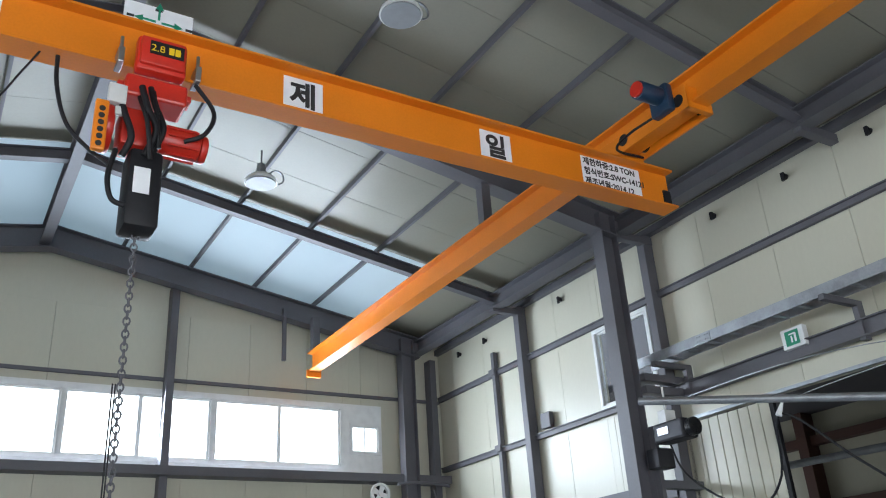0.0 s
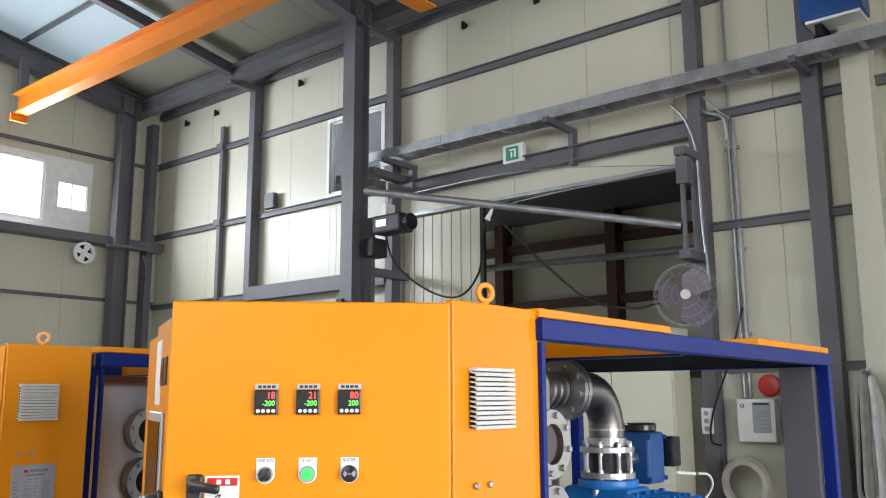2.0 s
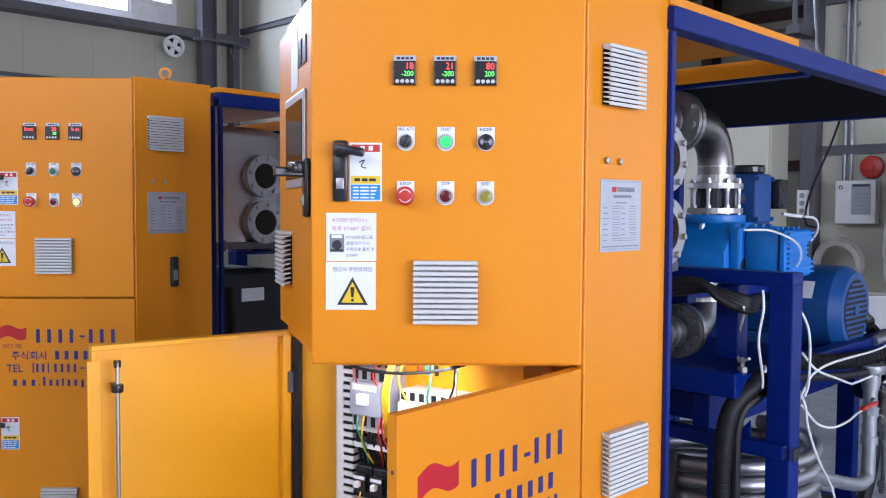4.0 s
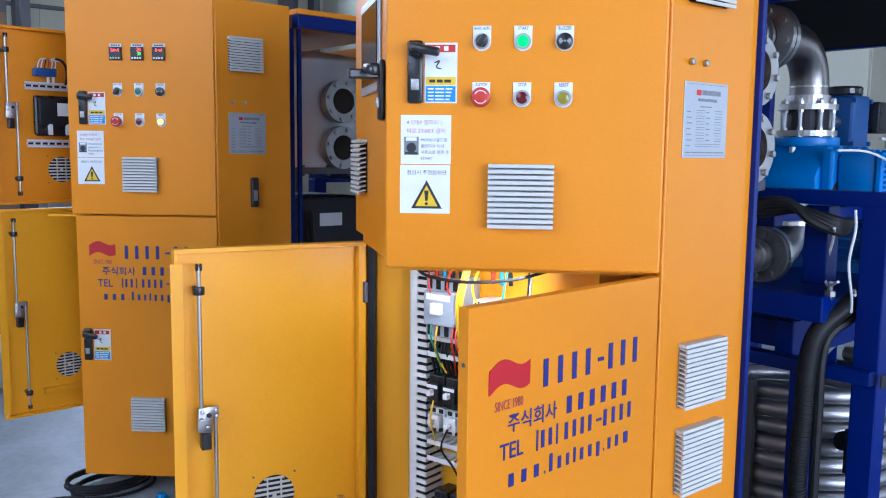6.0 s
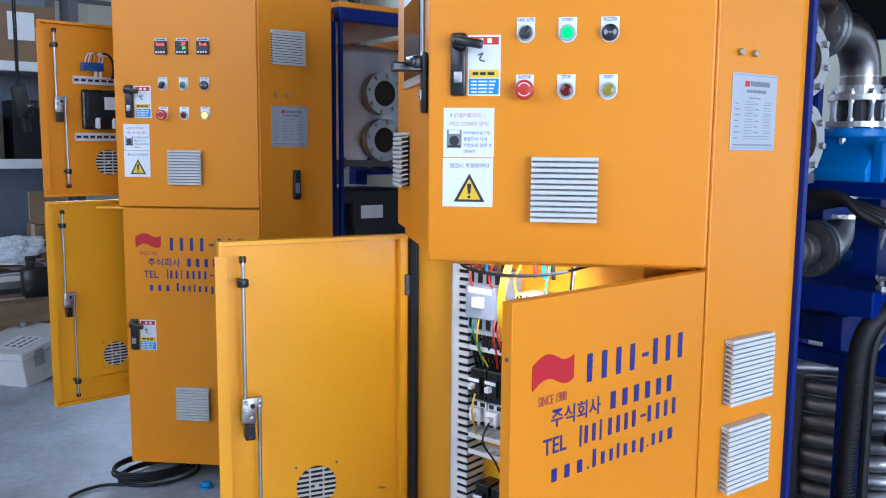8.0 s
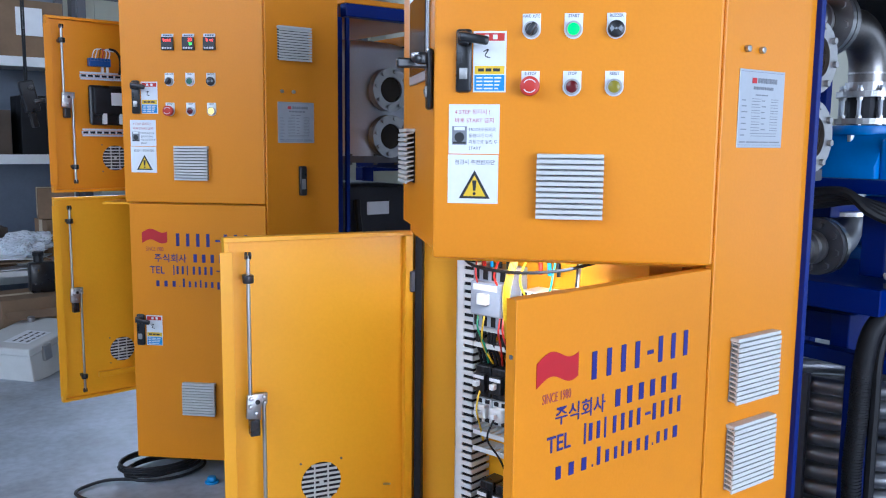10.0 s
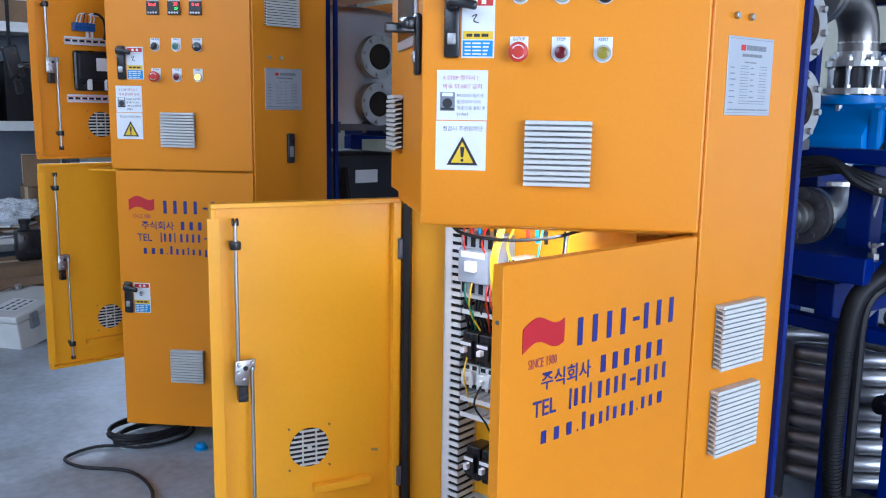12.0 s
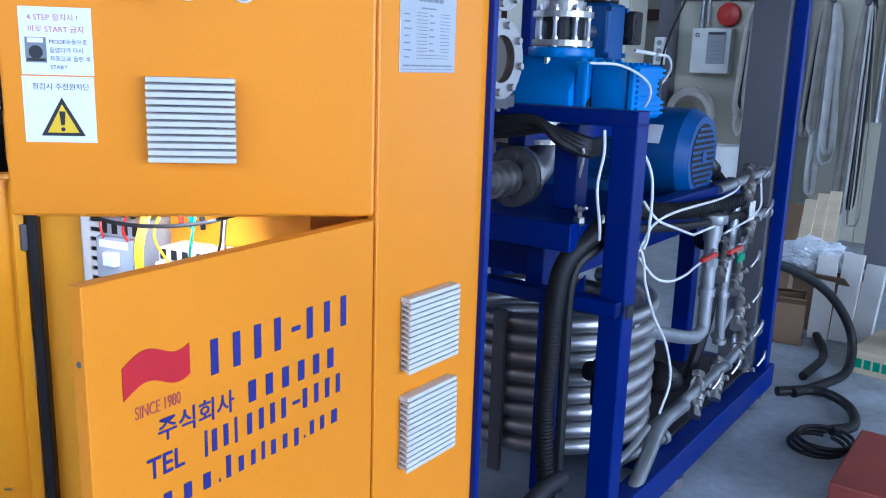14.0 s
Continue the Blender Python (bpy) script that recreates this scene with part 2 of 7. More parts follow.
def ibeam(bm, a, b, w, h, tf=0.014, tw=0.01):
    """An I-section between two points whose top flange faces up; a, b are the middle of the section."""
    a, b = Vector(a), Vector(b)
    d = b - a
    x = d.normalized()
    y = Vector((0, 0, 1)).cross(x).normalized() if abs(x.z) < 0.95 else Vector((0, 1, 0))
    z = x.cross(y)
    m = Matrix.Translation(a) @ Matrix((x, y, z)).transposed().to_4x4()
    L = d.length
    box(bm, 0, -w / 2, h / 2 - tf, L, w / 2, h / 2, m=m)
    box(bm, 0, -w / 2, -h / 2, L, w / 2, -h / 2 + tf, m=m)
    box(bm, 0, -tw / 2, -h / 2 + tf, L, tw / 2, h / 2 - tf, m=m)
    return bm


def nb():
    return bmesh.new()


def mesh_of(name, pieces, smooth=False):
    """One mesh out of (bmesh, material) pairs."""
    me = bpy.data.meshes.new(name)
    out = bmesh.new()
    for i, (bm, material) in enumerate(pieces):
        me.materials.append(material)
        tmp = bpy.data.meshes.new("tmp")
        for f in bm.faces:
            f.material_index = i
        bmesh.ops.recalc_face_normals(bm, faces=bm.faces)
        bm.to_mesh(tmp)
        bm.free()
        out.from_mesh(tmp)
        bpy.data.meshes.remove(tmp)
    out.to_mesh(me)
    out.free()
    if smooth:
        me.polygons.foreach_set("use_smooth", [True] * len(me.polygons))
        me.set_sharp_from_angle(angle=radians(38))
    return me


def part(name, bm, material, parent, label="", m=None, smooth=False):
    pieces = bm if isinstance(bm, list) else [(bm, material)]
    ob = new(name, mesh_of(name, pieces, smooth))
    ob.parent = parent
    if m:
        ob.matrix_local = m
    return tagged(ob, label)


def thing(name, m, label, category, group="", kind=""):
    ob = new(name)
    ob.empty_display_size = 0.1
    ob.matrix_world = m
    return tagged(ob, label, category, group, kind)


def solid(name, bm, material, m, label, category, group="", kind="", smooth=False):
    pieces = bm if isinstance(bm, list) else [(bm, material)]
    ob = new(name, mesh_of(name, pieces, smooth))
    ob.matrix_world = m
    return tagged(ob, label, category, group, kind)


def lettering(body, size, m, depth=0.0006, align="LEFT", squeeze=1.0, bold=0.0):
    """A bmesh of flat letters, lying in local x (reading) and z (up)."""
    cu = bpy.data.curves.new("letters", "FONT")
    cu.body, cu.size, cu.extrude, cu.align_x, cu.resolution_u = body, size, depth, align, 3
    cu.offset = bold
    ob = bpy.data.objects.new("letters", cu)
    scene.collection.objects.link(ob)
    dg = bpy.context.evaluated_depsgraph_get()
    me = bpy.data.meshes.new_from_object(ob.evaluated_get(dg))
    bm = bmesh.new()
    bm.from_mesh(me)
    bmesh.ops.transform(bm, matrix=m @ pose(0, 0, 0, 90, 0, 0) @ Matrix.Diagonal((squeeze, 1, 1, 1)), verts=bm.verts)
    bpy.data.objects.remove(ob)
    bpy.data.curves.remove(cu)
    bpy.data.meshes.remove(me)
    return bm


def bars(bm, x, z, widths, h, gap=0.004, y=-0.001, d=0.0008):
    """A row of plain bars in place of writing."""
    for w in widths:
        box(bm, x, y - d, z, x + w, y, z + h)
        x += w + gap
    return bm


def cut_rects(u0, u1, z0, z1, holes):
    """The rectangle less its holes, as rectangles."""
    us = sorted({u0, u1, *[min(max(h[i], u0), u1) for h in holes for i in (0, 1)]})
    zs = sorted({z0, z1, *[min(max(h[i], z0), z1) for h in holes for i in (2, 3)]})
    out = []
    for a, b in zip(us, us[1:]):
        run = None
        for c, d in zip(zs, zs[1:]):
            um, zm = (a + b) / 2, (c + d) / 2
            if any(h[0] < um < h[1] and h[2] < zm < h[3] for h in holes):
                run = None
            elif run:
                run[3] = d
            else:
                run = [a, b, c, d]
                out.append(run)
    return out

# ---- the hall ----
RW, LW, GW, BW = 7.0, -6.6, 11.5, -9.0
RIDGE, EAVE, SLOPE = 0.2, 6.70, 0.173


def roof_z(e1):
    return EAVE + SLOPE * (6.8 - abs(e1 - RIDGE))


fl = nb()
box(fl, -60, -60, -0.3, 60, 60, 0.0)
solid("floor", fl, CONCRETE, A45, "worn grey concrete workshop floor", "floor", kind="structure")

GATE = (1.85, 5.62, 0.0, 4.03)
GATE2 = (-5.6, -3.6, 0.0, 3.4)
SIDEWIN = (6.12, 7.14, 4.56, 5.60)


def wall_sheet(name, axis, at, u0, u1, z1, holes, out, label):
    """A wall of thin outer skin with separate inner panels a metre wide; axis 0: along e2 at e1 = at; 1: along e1 at e2 = at."""
    back = nb()
    lo, hi = sorted((at + out * 0.05, at + out * 0.10))
    for a, b, c, d in cut_rects(u0, u1, 0, z1, holes):
        box(back, *((lo, a, c, hi, b, d) if axis == 0 else (a, lo, c, b, hi, d)))
    w = solid(name, back, PANEL, A45, label, "wall", kind="structure")
    u = u0
    lo, hi = sorted((at, at + out * 0.047))
    while u < u1 - 0.01:
        v = min(u + 1.0, u1)
        for a, b, c, d in cut_rects(u + 0.002, v - 0.002, 0, z1, holes):
            pm = nb()
            box(pm, *((lo, a, c, hi, b, d) if axis == 0 else (a, lo, c, b, hi, d)), bevel=0.003)
            part("panel", pm, PANEL, w)
        u = v
    return w


wall_sheet("wall_side", 0, RW, BW, GW, 6.74, [GATE, SIDEWIN, GATE2], 1, "cream insulated metal panel side wall")
wall_sheet("wall_far_side", 0, LW, BW, GW, 6.74, [(-5.5, 7.5, 2.5, 5.4)], -1, "cream metal panel wall with a window band")
BAND = (-0.35, 5.05, 4.44, 5.44)
SMALL = (5.17, 5.75, 4.68, 5.18)
BAND2 = (-5.0, -0.55, 4.44, 5.44)
wg = wall_sheet("wall_gable", 1, GW, LW, RW, 6.74, [BAND, SMALL, BAND2], 1, "cream metal panel gable wall with a window band")
cp = nb()
box(cp, RW + 0.001, GW - 0.06, 0, RW + 0.16, GW + 0.16, 6.9)
box(cp, RW - 0.06, GW + 0.001, 0, RW + 0.16, GW + 0.16, 6.9)
part("corner_trim", cp, PANEL, wg)
gt = nb()
prism(gt, [(LW, 6.74), (RW, 6.74), (RIDGE, 7.95)], 0, 0.1, m=pose(0, GW + 0.1, 0, 90, 0, 0))
part("gable_top", gt, PANEL, wg)
wb = wall_sheet("wall_back", 1, BW, LW, RW, 6.74, [(-4.2, 3.0, 0.0, 5.0)], -1, "cream metal panel back wall with an open gate")
gt = nb()
prism(gt, [(LW, 6.74), (RW, 6.74), (RIDGE, 7.95)], 0, 0.1, m=pose(0, BW, 0, 90, 0, 0))
part("gable_top", gt, PANEL, wb)

# the ceiling: lining sheets between the purlins, with daylight sheets in the bay by the gable
rs, sky_sheets = nb(), []
for side in (1, -1):
    for i in range(6):
        a = RIDGE + side * (0.02 if i == 0 else i * 1.06 + 0.004)
        b = RIDGE + side * (6.95 if i == 5 else (i + 1) * 1.06)
        for c, d, sheet in ((BW - 0.1, 8.75, 0), (8.75, GW + 0.1, 1)):
            if sheet and i in (0, 1, 2, 3, 4):
                target = nb()
                sky_sheets.append(target)
            else:
                target = rs
            n = 1 if sheet else 18
            for k in range(n):
                y0, y1 = c + (d - c) * k / n, c + (d - c) * (k + 1) / n - 0.006
                vs = [target.verts.new((e, y, roof_z(e) + h)) for h in (0.02, 0.06) for e, y in ((a, y0), (b, y0), (b, y1), (a, y1))]
                for q in ((0, 1, 2, 3), (4, 5, 6, 7), (0, 1, 5, 4), (1, 2, 6, 5), (2, 3, 7, 6), (3, 0, 4, 7)):
                    target.faces.new([vs[j] for j in q])
top = nb()
for side in (1, -1):
    for c, d in ((BW - 0.1, 8.75),):
        a, b = RIDGE, RIDGE + side * 7.2
        vs = [top.verts.new((e, y, roof_z(e) + 0.14)) for e, y in ((a, c), (b, c), (b, d), (a, d))]
        top.faces.new(vs)
solid("ceiling", [(rs, DIMROOF), (top, STEEL)], None, A45, "cream metal roof lining sheets, coloured darker for the dim roof", "ceiling", kind="structure")
for sh in sky_sheets:
    solid("daylight_sheet", sh, FRP, A45, "pale blue translucent roof sheet by the gable", "skylight", "daylight sheets", "structure")

# purlins along the hall, light rafters between the main frames
pu = nb()
for i in range(1, 7):
    for side in (1, -1):
        e = RIDGE + side * (i * 1.06 - 0.04)
        if -6.5 < e < 6.8:
            box(pu, e - 0.02, BW, roof_z(e) - 0.06, e + 0.02, GW, roof_z(e) + 0.012)
solid("purlins", pu, STEEL, A45, "grey steel roof purlins", "purlin", kind="structure")
rb = nb()
ibeam(rb, (RIDGE - 0.1, BW, 7.62), (RIDGE - 0.1, GW - 0.2, 7.62), 0.15, 0.3)
solid("ridge_beam", rb, STEEL, A45, "grey steel ridge beam under the roof", "beam", kind="structure")


def portal(e2, deep, wide, col):
    bm = nb()
    for side in (1, -1):
        e0, e9 = RIDGE, RIDGE + side * 6.22
        ibeam(bm, (e0, e2, roof_z(e0) - 0.09 - deep / 2), (e9, e2, roof_z(e9) - 0.09 - deep / 2), wide, deep, 0.016, 0.012)
        if col:
            x0 = 6.15 if side > 0 else -5.63
            ibeam(bm, (x0, e2, 0.0), (x0, e2, roof_z(6.4) - 0.12), 0.20, 0.26, 0.014, 0.010)
            box(bm, x0 - 0.16, e2 - 0.13, 0, x0 + 0.16, e2 + 0.13, 0.02)
    return bm


for k, e2 in enumerate((-6.3, -0.35, 5.78, 11.2)):
    solid("portal_frame", portal(e2, 0.36, 0.22, True), STEEL, A45, "grey painted steel portal frame of column and rafter", "steel frame", "portal frames", "structure")
for e2 in (-3.3, 2.93, 8.75):
    solid("light_rafter", portal(e2, 0.16, 0.12, False), STEEL, A45, "slender grey steel roof rafter", "rafter", "light rafters", "structure")

eb = nb()
ibeam(eb, (6.42, BW, 6.56), (6.42, GW - 0.2, 6.56), 0.20, 0.22)
solid("eave_beam", eb, STEEL, A45, "dark grey steel eave beam along the side wall", "beam", kind="structure")
eb = nb()
box(eb, 6.90, BW, 6.54, 6.99, GW - 0.05, 6.64)
solid("wall_top_rail", eb, STEEL, A45, "grey steel rail along the wall top", "rail", kind="structure")
for e2 in (8.72, 5.80, 2.93):
    bk = nb()
    box(bk, 6.35, e2 - 0.05, 6.40, 6.96, e2 + 0.05, 6.50)
    solid("eave_bracket", bk, STEEL, A45, "short grey steel bracket between beam and wall", "bracket", "eave brackets", "structure")

# wall posts and girts of the side wall
for e2, w, top_z in ((8.74, 0.13, 6.55), (5.84, 0.13, 6.55), (1.72, 0.14, 6.55), (0.62, 0.16, 6.55), (-3.3, 0.13, 6.55), (-5.9, 0.13, 6.55)):
    pm = nb()
    box(pm, 6.82, e2 - w / 2, 0, 6.98, e2 + w / 2, top_z, bevel=0.006)
    solid("wall_post", pm, STEEL, A45, "grey square steel wall post", "post", "wall posts", "structure")
pm = nb()
box(pm, 6.90, 9.56, 3.2, 6.98, 9.64, 6.05)
box(pm, 6.86, 9.53, 4.42, 6.90, 9.68, 4.52)
box(pm, 6.86, 9.53, 5.66, 6.90, 9.68, 5.76)
solid("conduit_post", pm, STEEL, A45, "thin dark steel upright on the wall", "post", kind="structure")
pm = nb()
box(pm, 6.74, 0.10, 0, 6.99, 0.33, 6.5, bevel=0.004)
solid("pillar", pm, PANEL, A45, "cream boxed pillar against the wall", "pillar", kind="structure")
for z, a, b in ((5.70, -8.9, 11.45), (4.45, 5.92, 11.45), (3.36, -8.9, 1.64), (3.25, 5.92, 11.45), (2.0, -3.5, 1.64), (2.0, 5.92, 11.45), (4.47, -8.9, 1.64)):
    gm = nb()
    box(gm, 6.93, a, z - 0.04, 6.985, b, z + 0.04)
    box(gm, 6.90, a, z + 0.025, 6.985, b, z + 0.04)
    solid("wall_girt", gm, STEEL, A45, "grey steel channel girt on the wall", "girt", "wall girts", "structure")
gm = nb()
box(gm, 6.80, 5.9, 3.16, 6.92, 8.7, 3.36)
solid("wide_girt", gm, STEEL, A45, "wide grey steel channel between wall posts", "girt", kind="structure")
lb = nb()
ibeam(lb, (6.9, 1.78, 4.37), (6.9, 5.8, 4.37), 0.12, 0.18)
solid("gate_lintel", lb, STEEL, A45, "grey steel lintel beam above the gate", "beam", kind="structure")
lt = nb()
box(lt, 6.96, 1.8, 4.02, 7.0, 5.7, 4.06)
solid("gate_track", lt, GALV, A45, "pale metal edge strip over the gate", "trim", kind="structure")

# dark bolts along the upper wall
for e2 in (2.55, 3.62, 4.70, 7.79, 9.87, 10.70):
    bt = nb()
    cyl(bt, (7.0, e2, 6.36), (6.95, e2, 6.36), 0.035, 8)
    box(bt, 6.93, e2 - 0.02, 6.30, 6.96, e2 + 0.02, 6.40)
    solid("wall_clip", bt, BLACK, A45, "small black clip on the wall panel", "clip", "wall clips")

# the sliding gate leaf, partly pushed back
gate = thing("sliding_gate", A45, "cream ribbed sliding gate leaf standing half open", "gate")
for k in range(8):
    a = 4.52 + k * 0.150
    gm = nb()
    box(gm, 7.01, a, 0.05, 7.045, a + 0.137, 4.0, bevel=0.004)
    part("rib_panel", gm, PANEL, gate)
for a, b, c, d in ((4.46, 4.515, 0.03, 4.0), (5.72, 5.76, 0.03, 4.0)):
    gm = nb()
    box(gm, 7.0, a, c, 7.05, b, d)
    part("edge_frame", gm, BLACK if a < 5 else STEEL, gate)
gm = nb()
box(gm, 6.97, 4.47, 2.65, 7.0, 4.50, 2.85, bevel=0.004)
part("handle", gm, STAINLESS, gate)

# window in the side wall, half hidden behind the main column


def window(name, u0, u1, z0, z1, axis, at, panes, label, fw=0.055, sw=0.03):
    w = thing(name, A45, label, "window", kind="structure")

    def bx(a, c, b, d, lo, hi, mt, nm, bev=0.004):
        bm = nb()
        box(bm, *((lo, a, c, hi, b, d) if axis == 0 else (a, lo, c, b, hi, d)), bevel=bev)
        return part(nm, bm, mt, w)
    lo, hi = at - 0.03, at + 0.07
    bx(u0 - fw, z0 - fw, u1 + fw, z0, lo, hi, PVC, "window_sill")
    bx(u0 - fw, z1, u1 + fw, z1 + fw, lo, hi, PVC, "window_frame")
    bx(u0 - fw, z0, u0, z1, lo, hi, PVC, "window_frame")
    bx(u1, z0, u1 + fw, z1, lo, hi, PVC, "window_frame")
    for k, (a, b) in enumerate(panes):
        for p, q, r, s in ((a, z0, a + sw, z1), (b - sw, z0, b, z1), (a + sw, z0, b - sw, z0 + sw), (a + sw, z1 - sw, b - sw, z1)):
            bx(p, q, r, s, lo + 0.02 + 0.02 * (k % 2), lo + 0.05 + 0.02 * (k % 2), PVC, "sash", 0)
        g = bx(a + sw, z0 + sw, b - sw, z1 - sw, lo + 0.035, lo + 0.04, GLASS, "pane", 0)
        g.visible_shadow = False
    return w


window("window_1", *SIDEWIN, 0, RW, [(6.12, 6.63), (6.63, 7.14)], "white framed sliding window in the panel wall")
window("window_2", 2.87, 5.0, 4.47, 5.42, 1, GW, [(2.87, 3.93), (3.93, 5.0)], "white framed gable window, bright with daylight")
window("window_3", 0.68, 2.80, 4.47, 5.42, 1, GW, [(0.68, 1.74), (1.74, 2.80)], "white framed gable window, bright with daylight")
window("window_4", -1.45, 0.62, 4.47, 5.42, 1, GW, [(-1.45, -0.42), (-0.42, 0.62)], "white framed gable window, bright with daylight")
window("window_5", 5.22, 5.70, 4.72, 5.14, 1, GW, [(5.22, 5.46), (5.46, 5.70)], "small white framed gable window", 0.05, 0.012)
# added backdrop that blocks the sky so the side window's panes look dark
nw = nb()
box(nw, 13.0, 6.0, 0, 13.2, 20.0, 11.0)
solid("dark_window_backdrop", nw, STEEL, A45, "plain grey backdrop added outside the side window", "wall", kind="structure")
wf = nb()
for a, b, c, d in cut_rects(-1.5, 5.78, 4.36, 5.52, [(2.82, 5.05, 4.42, 5.47), (0.63, 2.85, 4.42, 5.47), (-1.5, 0.67, 4.42, 5.47), (5.17, 5.75, 4.68, 5.18)]):
    box(wf, a, GW - 0.006, c, b, GW + 0.005, d)
solid("window_surround", wf, PVC, A45, "pale trim round the gable windows", "trim", kind="structure")

# gable posts and girts, ledge beam
for e1, top_z in ((2.1, 7.15), (6.75, 6.4), (-2.4, 7.0)):
    pm = nb()
    box(pm, e1 - 0.06, 11.28, 0, e1 + 0.06, 11.49, top_z, bevel=0.005)
    solid("gable_post", pm, STEEL, A45, "grey steel post on the gable wall", "post", "gable posts", "structure")
for z, t, dep in ((4.25, 0.13, 0.30), (3.32, 0.05, 0.06), (5.66, 0.05, 0.05), (2.0, 0.05, 0.05)):
    gm = nb()
    box(gm, LW, 11.48 - dep, z - t / 2, 6.95, 11.485, z + t / 2)
    solid("gable_girt", gm, STEEL, A45, "grey steel girt across the gable wall", "girt", "gable girts", "structure")
pm = nb()
box(pm, 3.82, 11.1, 6.05, 3.88, 11.16, 6.95)
solid("hanger_rod", pm, STEEL, A45, "short grey hanger below the gable rafter", "rod", kind="structure")

# the room beyond the gate
for c0 in ((11.4, -1, 0, 11.5, 9.4, 5.0), (7.12, 9.4, 0, 11.5, 9.5, 5.0), (7.12, -1.1, 0, 11.5, -1, 5.0)):
    rm = box(nb(), *c0)
    solid("wall_annex", rm, PANEL, A45, "cream panel wall of the room beyond the gate", "wall", kind="structure")
rm = nb()
box(rm, 7.1, -1.1, 4.75, 11.5, 9.5, 4.85)
solid("ceiling_annex", rm, STEEL, A45, "dark roof of the room beyond", "ceiling", kind="structure")
for e2 in (1.2, 3.3, 5.0, 7.2):
    pm = nb()
    box(pm, 11.1, e2 - 0.09, 0, 11.38, e2 + 0.09, 4.75)
    solid("annex_post", pm, BROWNSTEEL if e2 > 2 else STEEL, A45, "red-brown primed steel post", "post", "annex posts", "structure")
for z in (2.1, 3.3, 4.3):
    pm = nb()
    box(pm, 11.2, -1, z - 0.07, 11.38, 9.4, z + 0.07)
    solid("annex_girt", pm, BROWNSTEEL, A45, "red-brown steel girt", "girt", "annex girts", "structure")
pm = nb()
tube(pm, [(9.0, -0.5, 3.62), (9.0, 3.0, 3.55), (9.0, 9.0, 3.7)], 0.05, 10, 2)
solid("annex_duct", pm, GALV, A45, "pale pipe under the annex roof", "pipe", kind="structure")
# fill added to brighten the annex; no fixture or opening stands here
lamp("annex_fill", "AREA", hall(9.3, 9.2, 2.5, -90, 0, 0), 30, DAY, 3.0, 3.0)

# galvanised cable tray along the wall on brackets
tray = thing("cable_tray", A45, "galvanised steel cable tray on wall brackets", "cable tray")
for lo, hi in ((6.42, 6.435), (6.665, 6.68)):
    tm = nb()
    box(tm, lo, -0.4, 4.66, hi, 5.85, 4.78)
    part("side_rail", tm, GALV, tray)
for k in range(20):
    tm = nb()
    box(tm, 6.435, -0.25 + k * 0.31, 4.67, 6.665, -0.20 + k * 0.31, 4.69)
    part("rung", tm, GALV, tray)
for e2 in (1.7, 4.75):
    tm = nb()
    box(tm, 6.412, e2 - 0.11, 4.675, 6.42, e2 + 0.11, 4.765)
    for dz in (0.02, 0.07):
        for dy in (-0.08, -0.04, 0.04, 0.08):
            cyl(tm, (6.414, e2 + dy, 4.675 + dz), (6.404, e2 + dy, 4.675 + dz), 0.009, 6)
    part("splice_plate", tm, GALV, tray)
for e2 in (3.15, 0.62, 5.5):
    tm = nb()
    box(tm, 6.35, e2 - 0.03, 4.60, 6.96, e2 + 0.03, 4.66)
    box(tm, 6.86, e2 - 0.03, 4.25, 6.96, e2 + 0.03, 4.60)
    part("bracket", tm, STEEL, tray)
    
# exit sign
sign = thing("exit_sign", A45, "green and white emergency exit sign on the wall", "sign")
sm = nb()
box(sm, 6.84, 3.77, 4.40, 6.92, 4.05, 4.62, bevel=0.006)
part("case", sm, PVC, sign)
sm = nb()
box(sm, 6.835, 3.83, 4.43, 6.84, 4.0, 4.59)
part("face", sm, GREEN, sign)
sm = nb()
box(sm, 6.832, 3.86, 4.46, 6.835, 3.885, 4.56)
box(sm, 6.832, 3.86, 4.545, 6.835, 3.95, 4.56)
box(sm, 6.832, 3.91, 4.46, 6.835, 3.93, 4.53)
part("pictogram", sm, WHITE, sign)

# ---- crane ----
RWY, RWZ, BR = 4.30, 5.86, 3.42
rw = thing("crane_runway", A45, "orange I-beam crane runway under the roof", "crane runway")
bm = nb()
ibeam(bm, (RWY, -5.5, RWZ + 0.16), (RWY, 11.0, RWZ + 0.16), 0.19, 0.32, 0.02, 0.012)
part("beam", bm, CRANE, rw)
for e2 in (-0.35, 5.78, 10.9):
    bm = nb()
    box(bm, RWY - 0.06, e2 - 0.06, RWZ + 0.32, RWY + 0.06, e2 + 0.06, roof_z(RWY) - 0.4)
    part("hanger", bm, STEEL, rw)
bm = nb()
box(bm, RWY - 0.12, 10.93, RWZ - 0.10, RWY + 0.12, 10.98, RWZ + 0.02)
part("end_stop", bm, CRANE, rw)

br = thing("crane_bridge", A45, "orange overhead crane bridge beam with white plates", "crane bridge")
bm = nb()
ibeam(bm, (-4.6, BR, 5.565), (4.78, BR, 5.565), 0.20, 0.40, 0.02, 0.014)
part("girder", bm, CRANE, br)
bm = nb()
box(bm, 4.70, BR - 0.02, 5.42, 4.80, BR + 0.02, 5.58, bevel=0.01)
part("buffer", bm, BLACK, br)
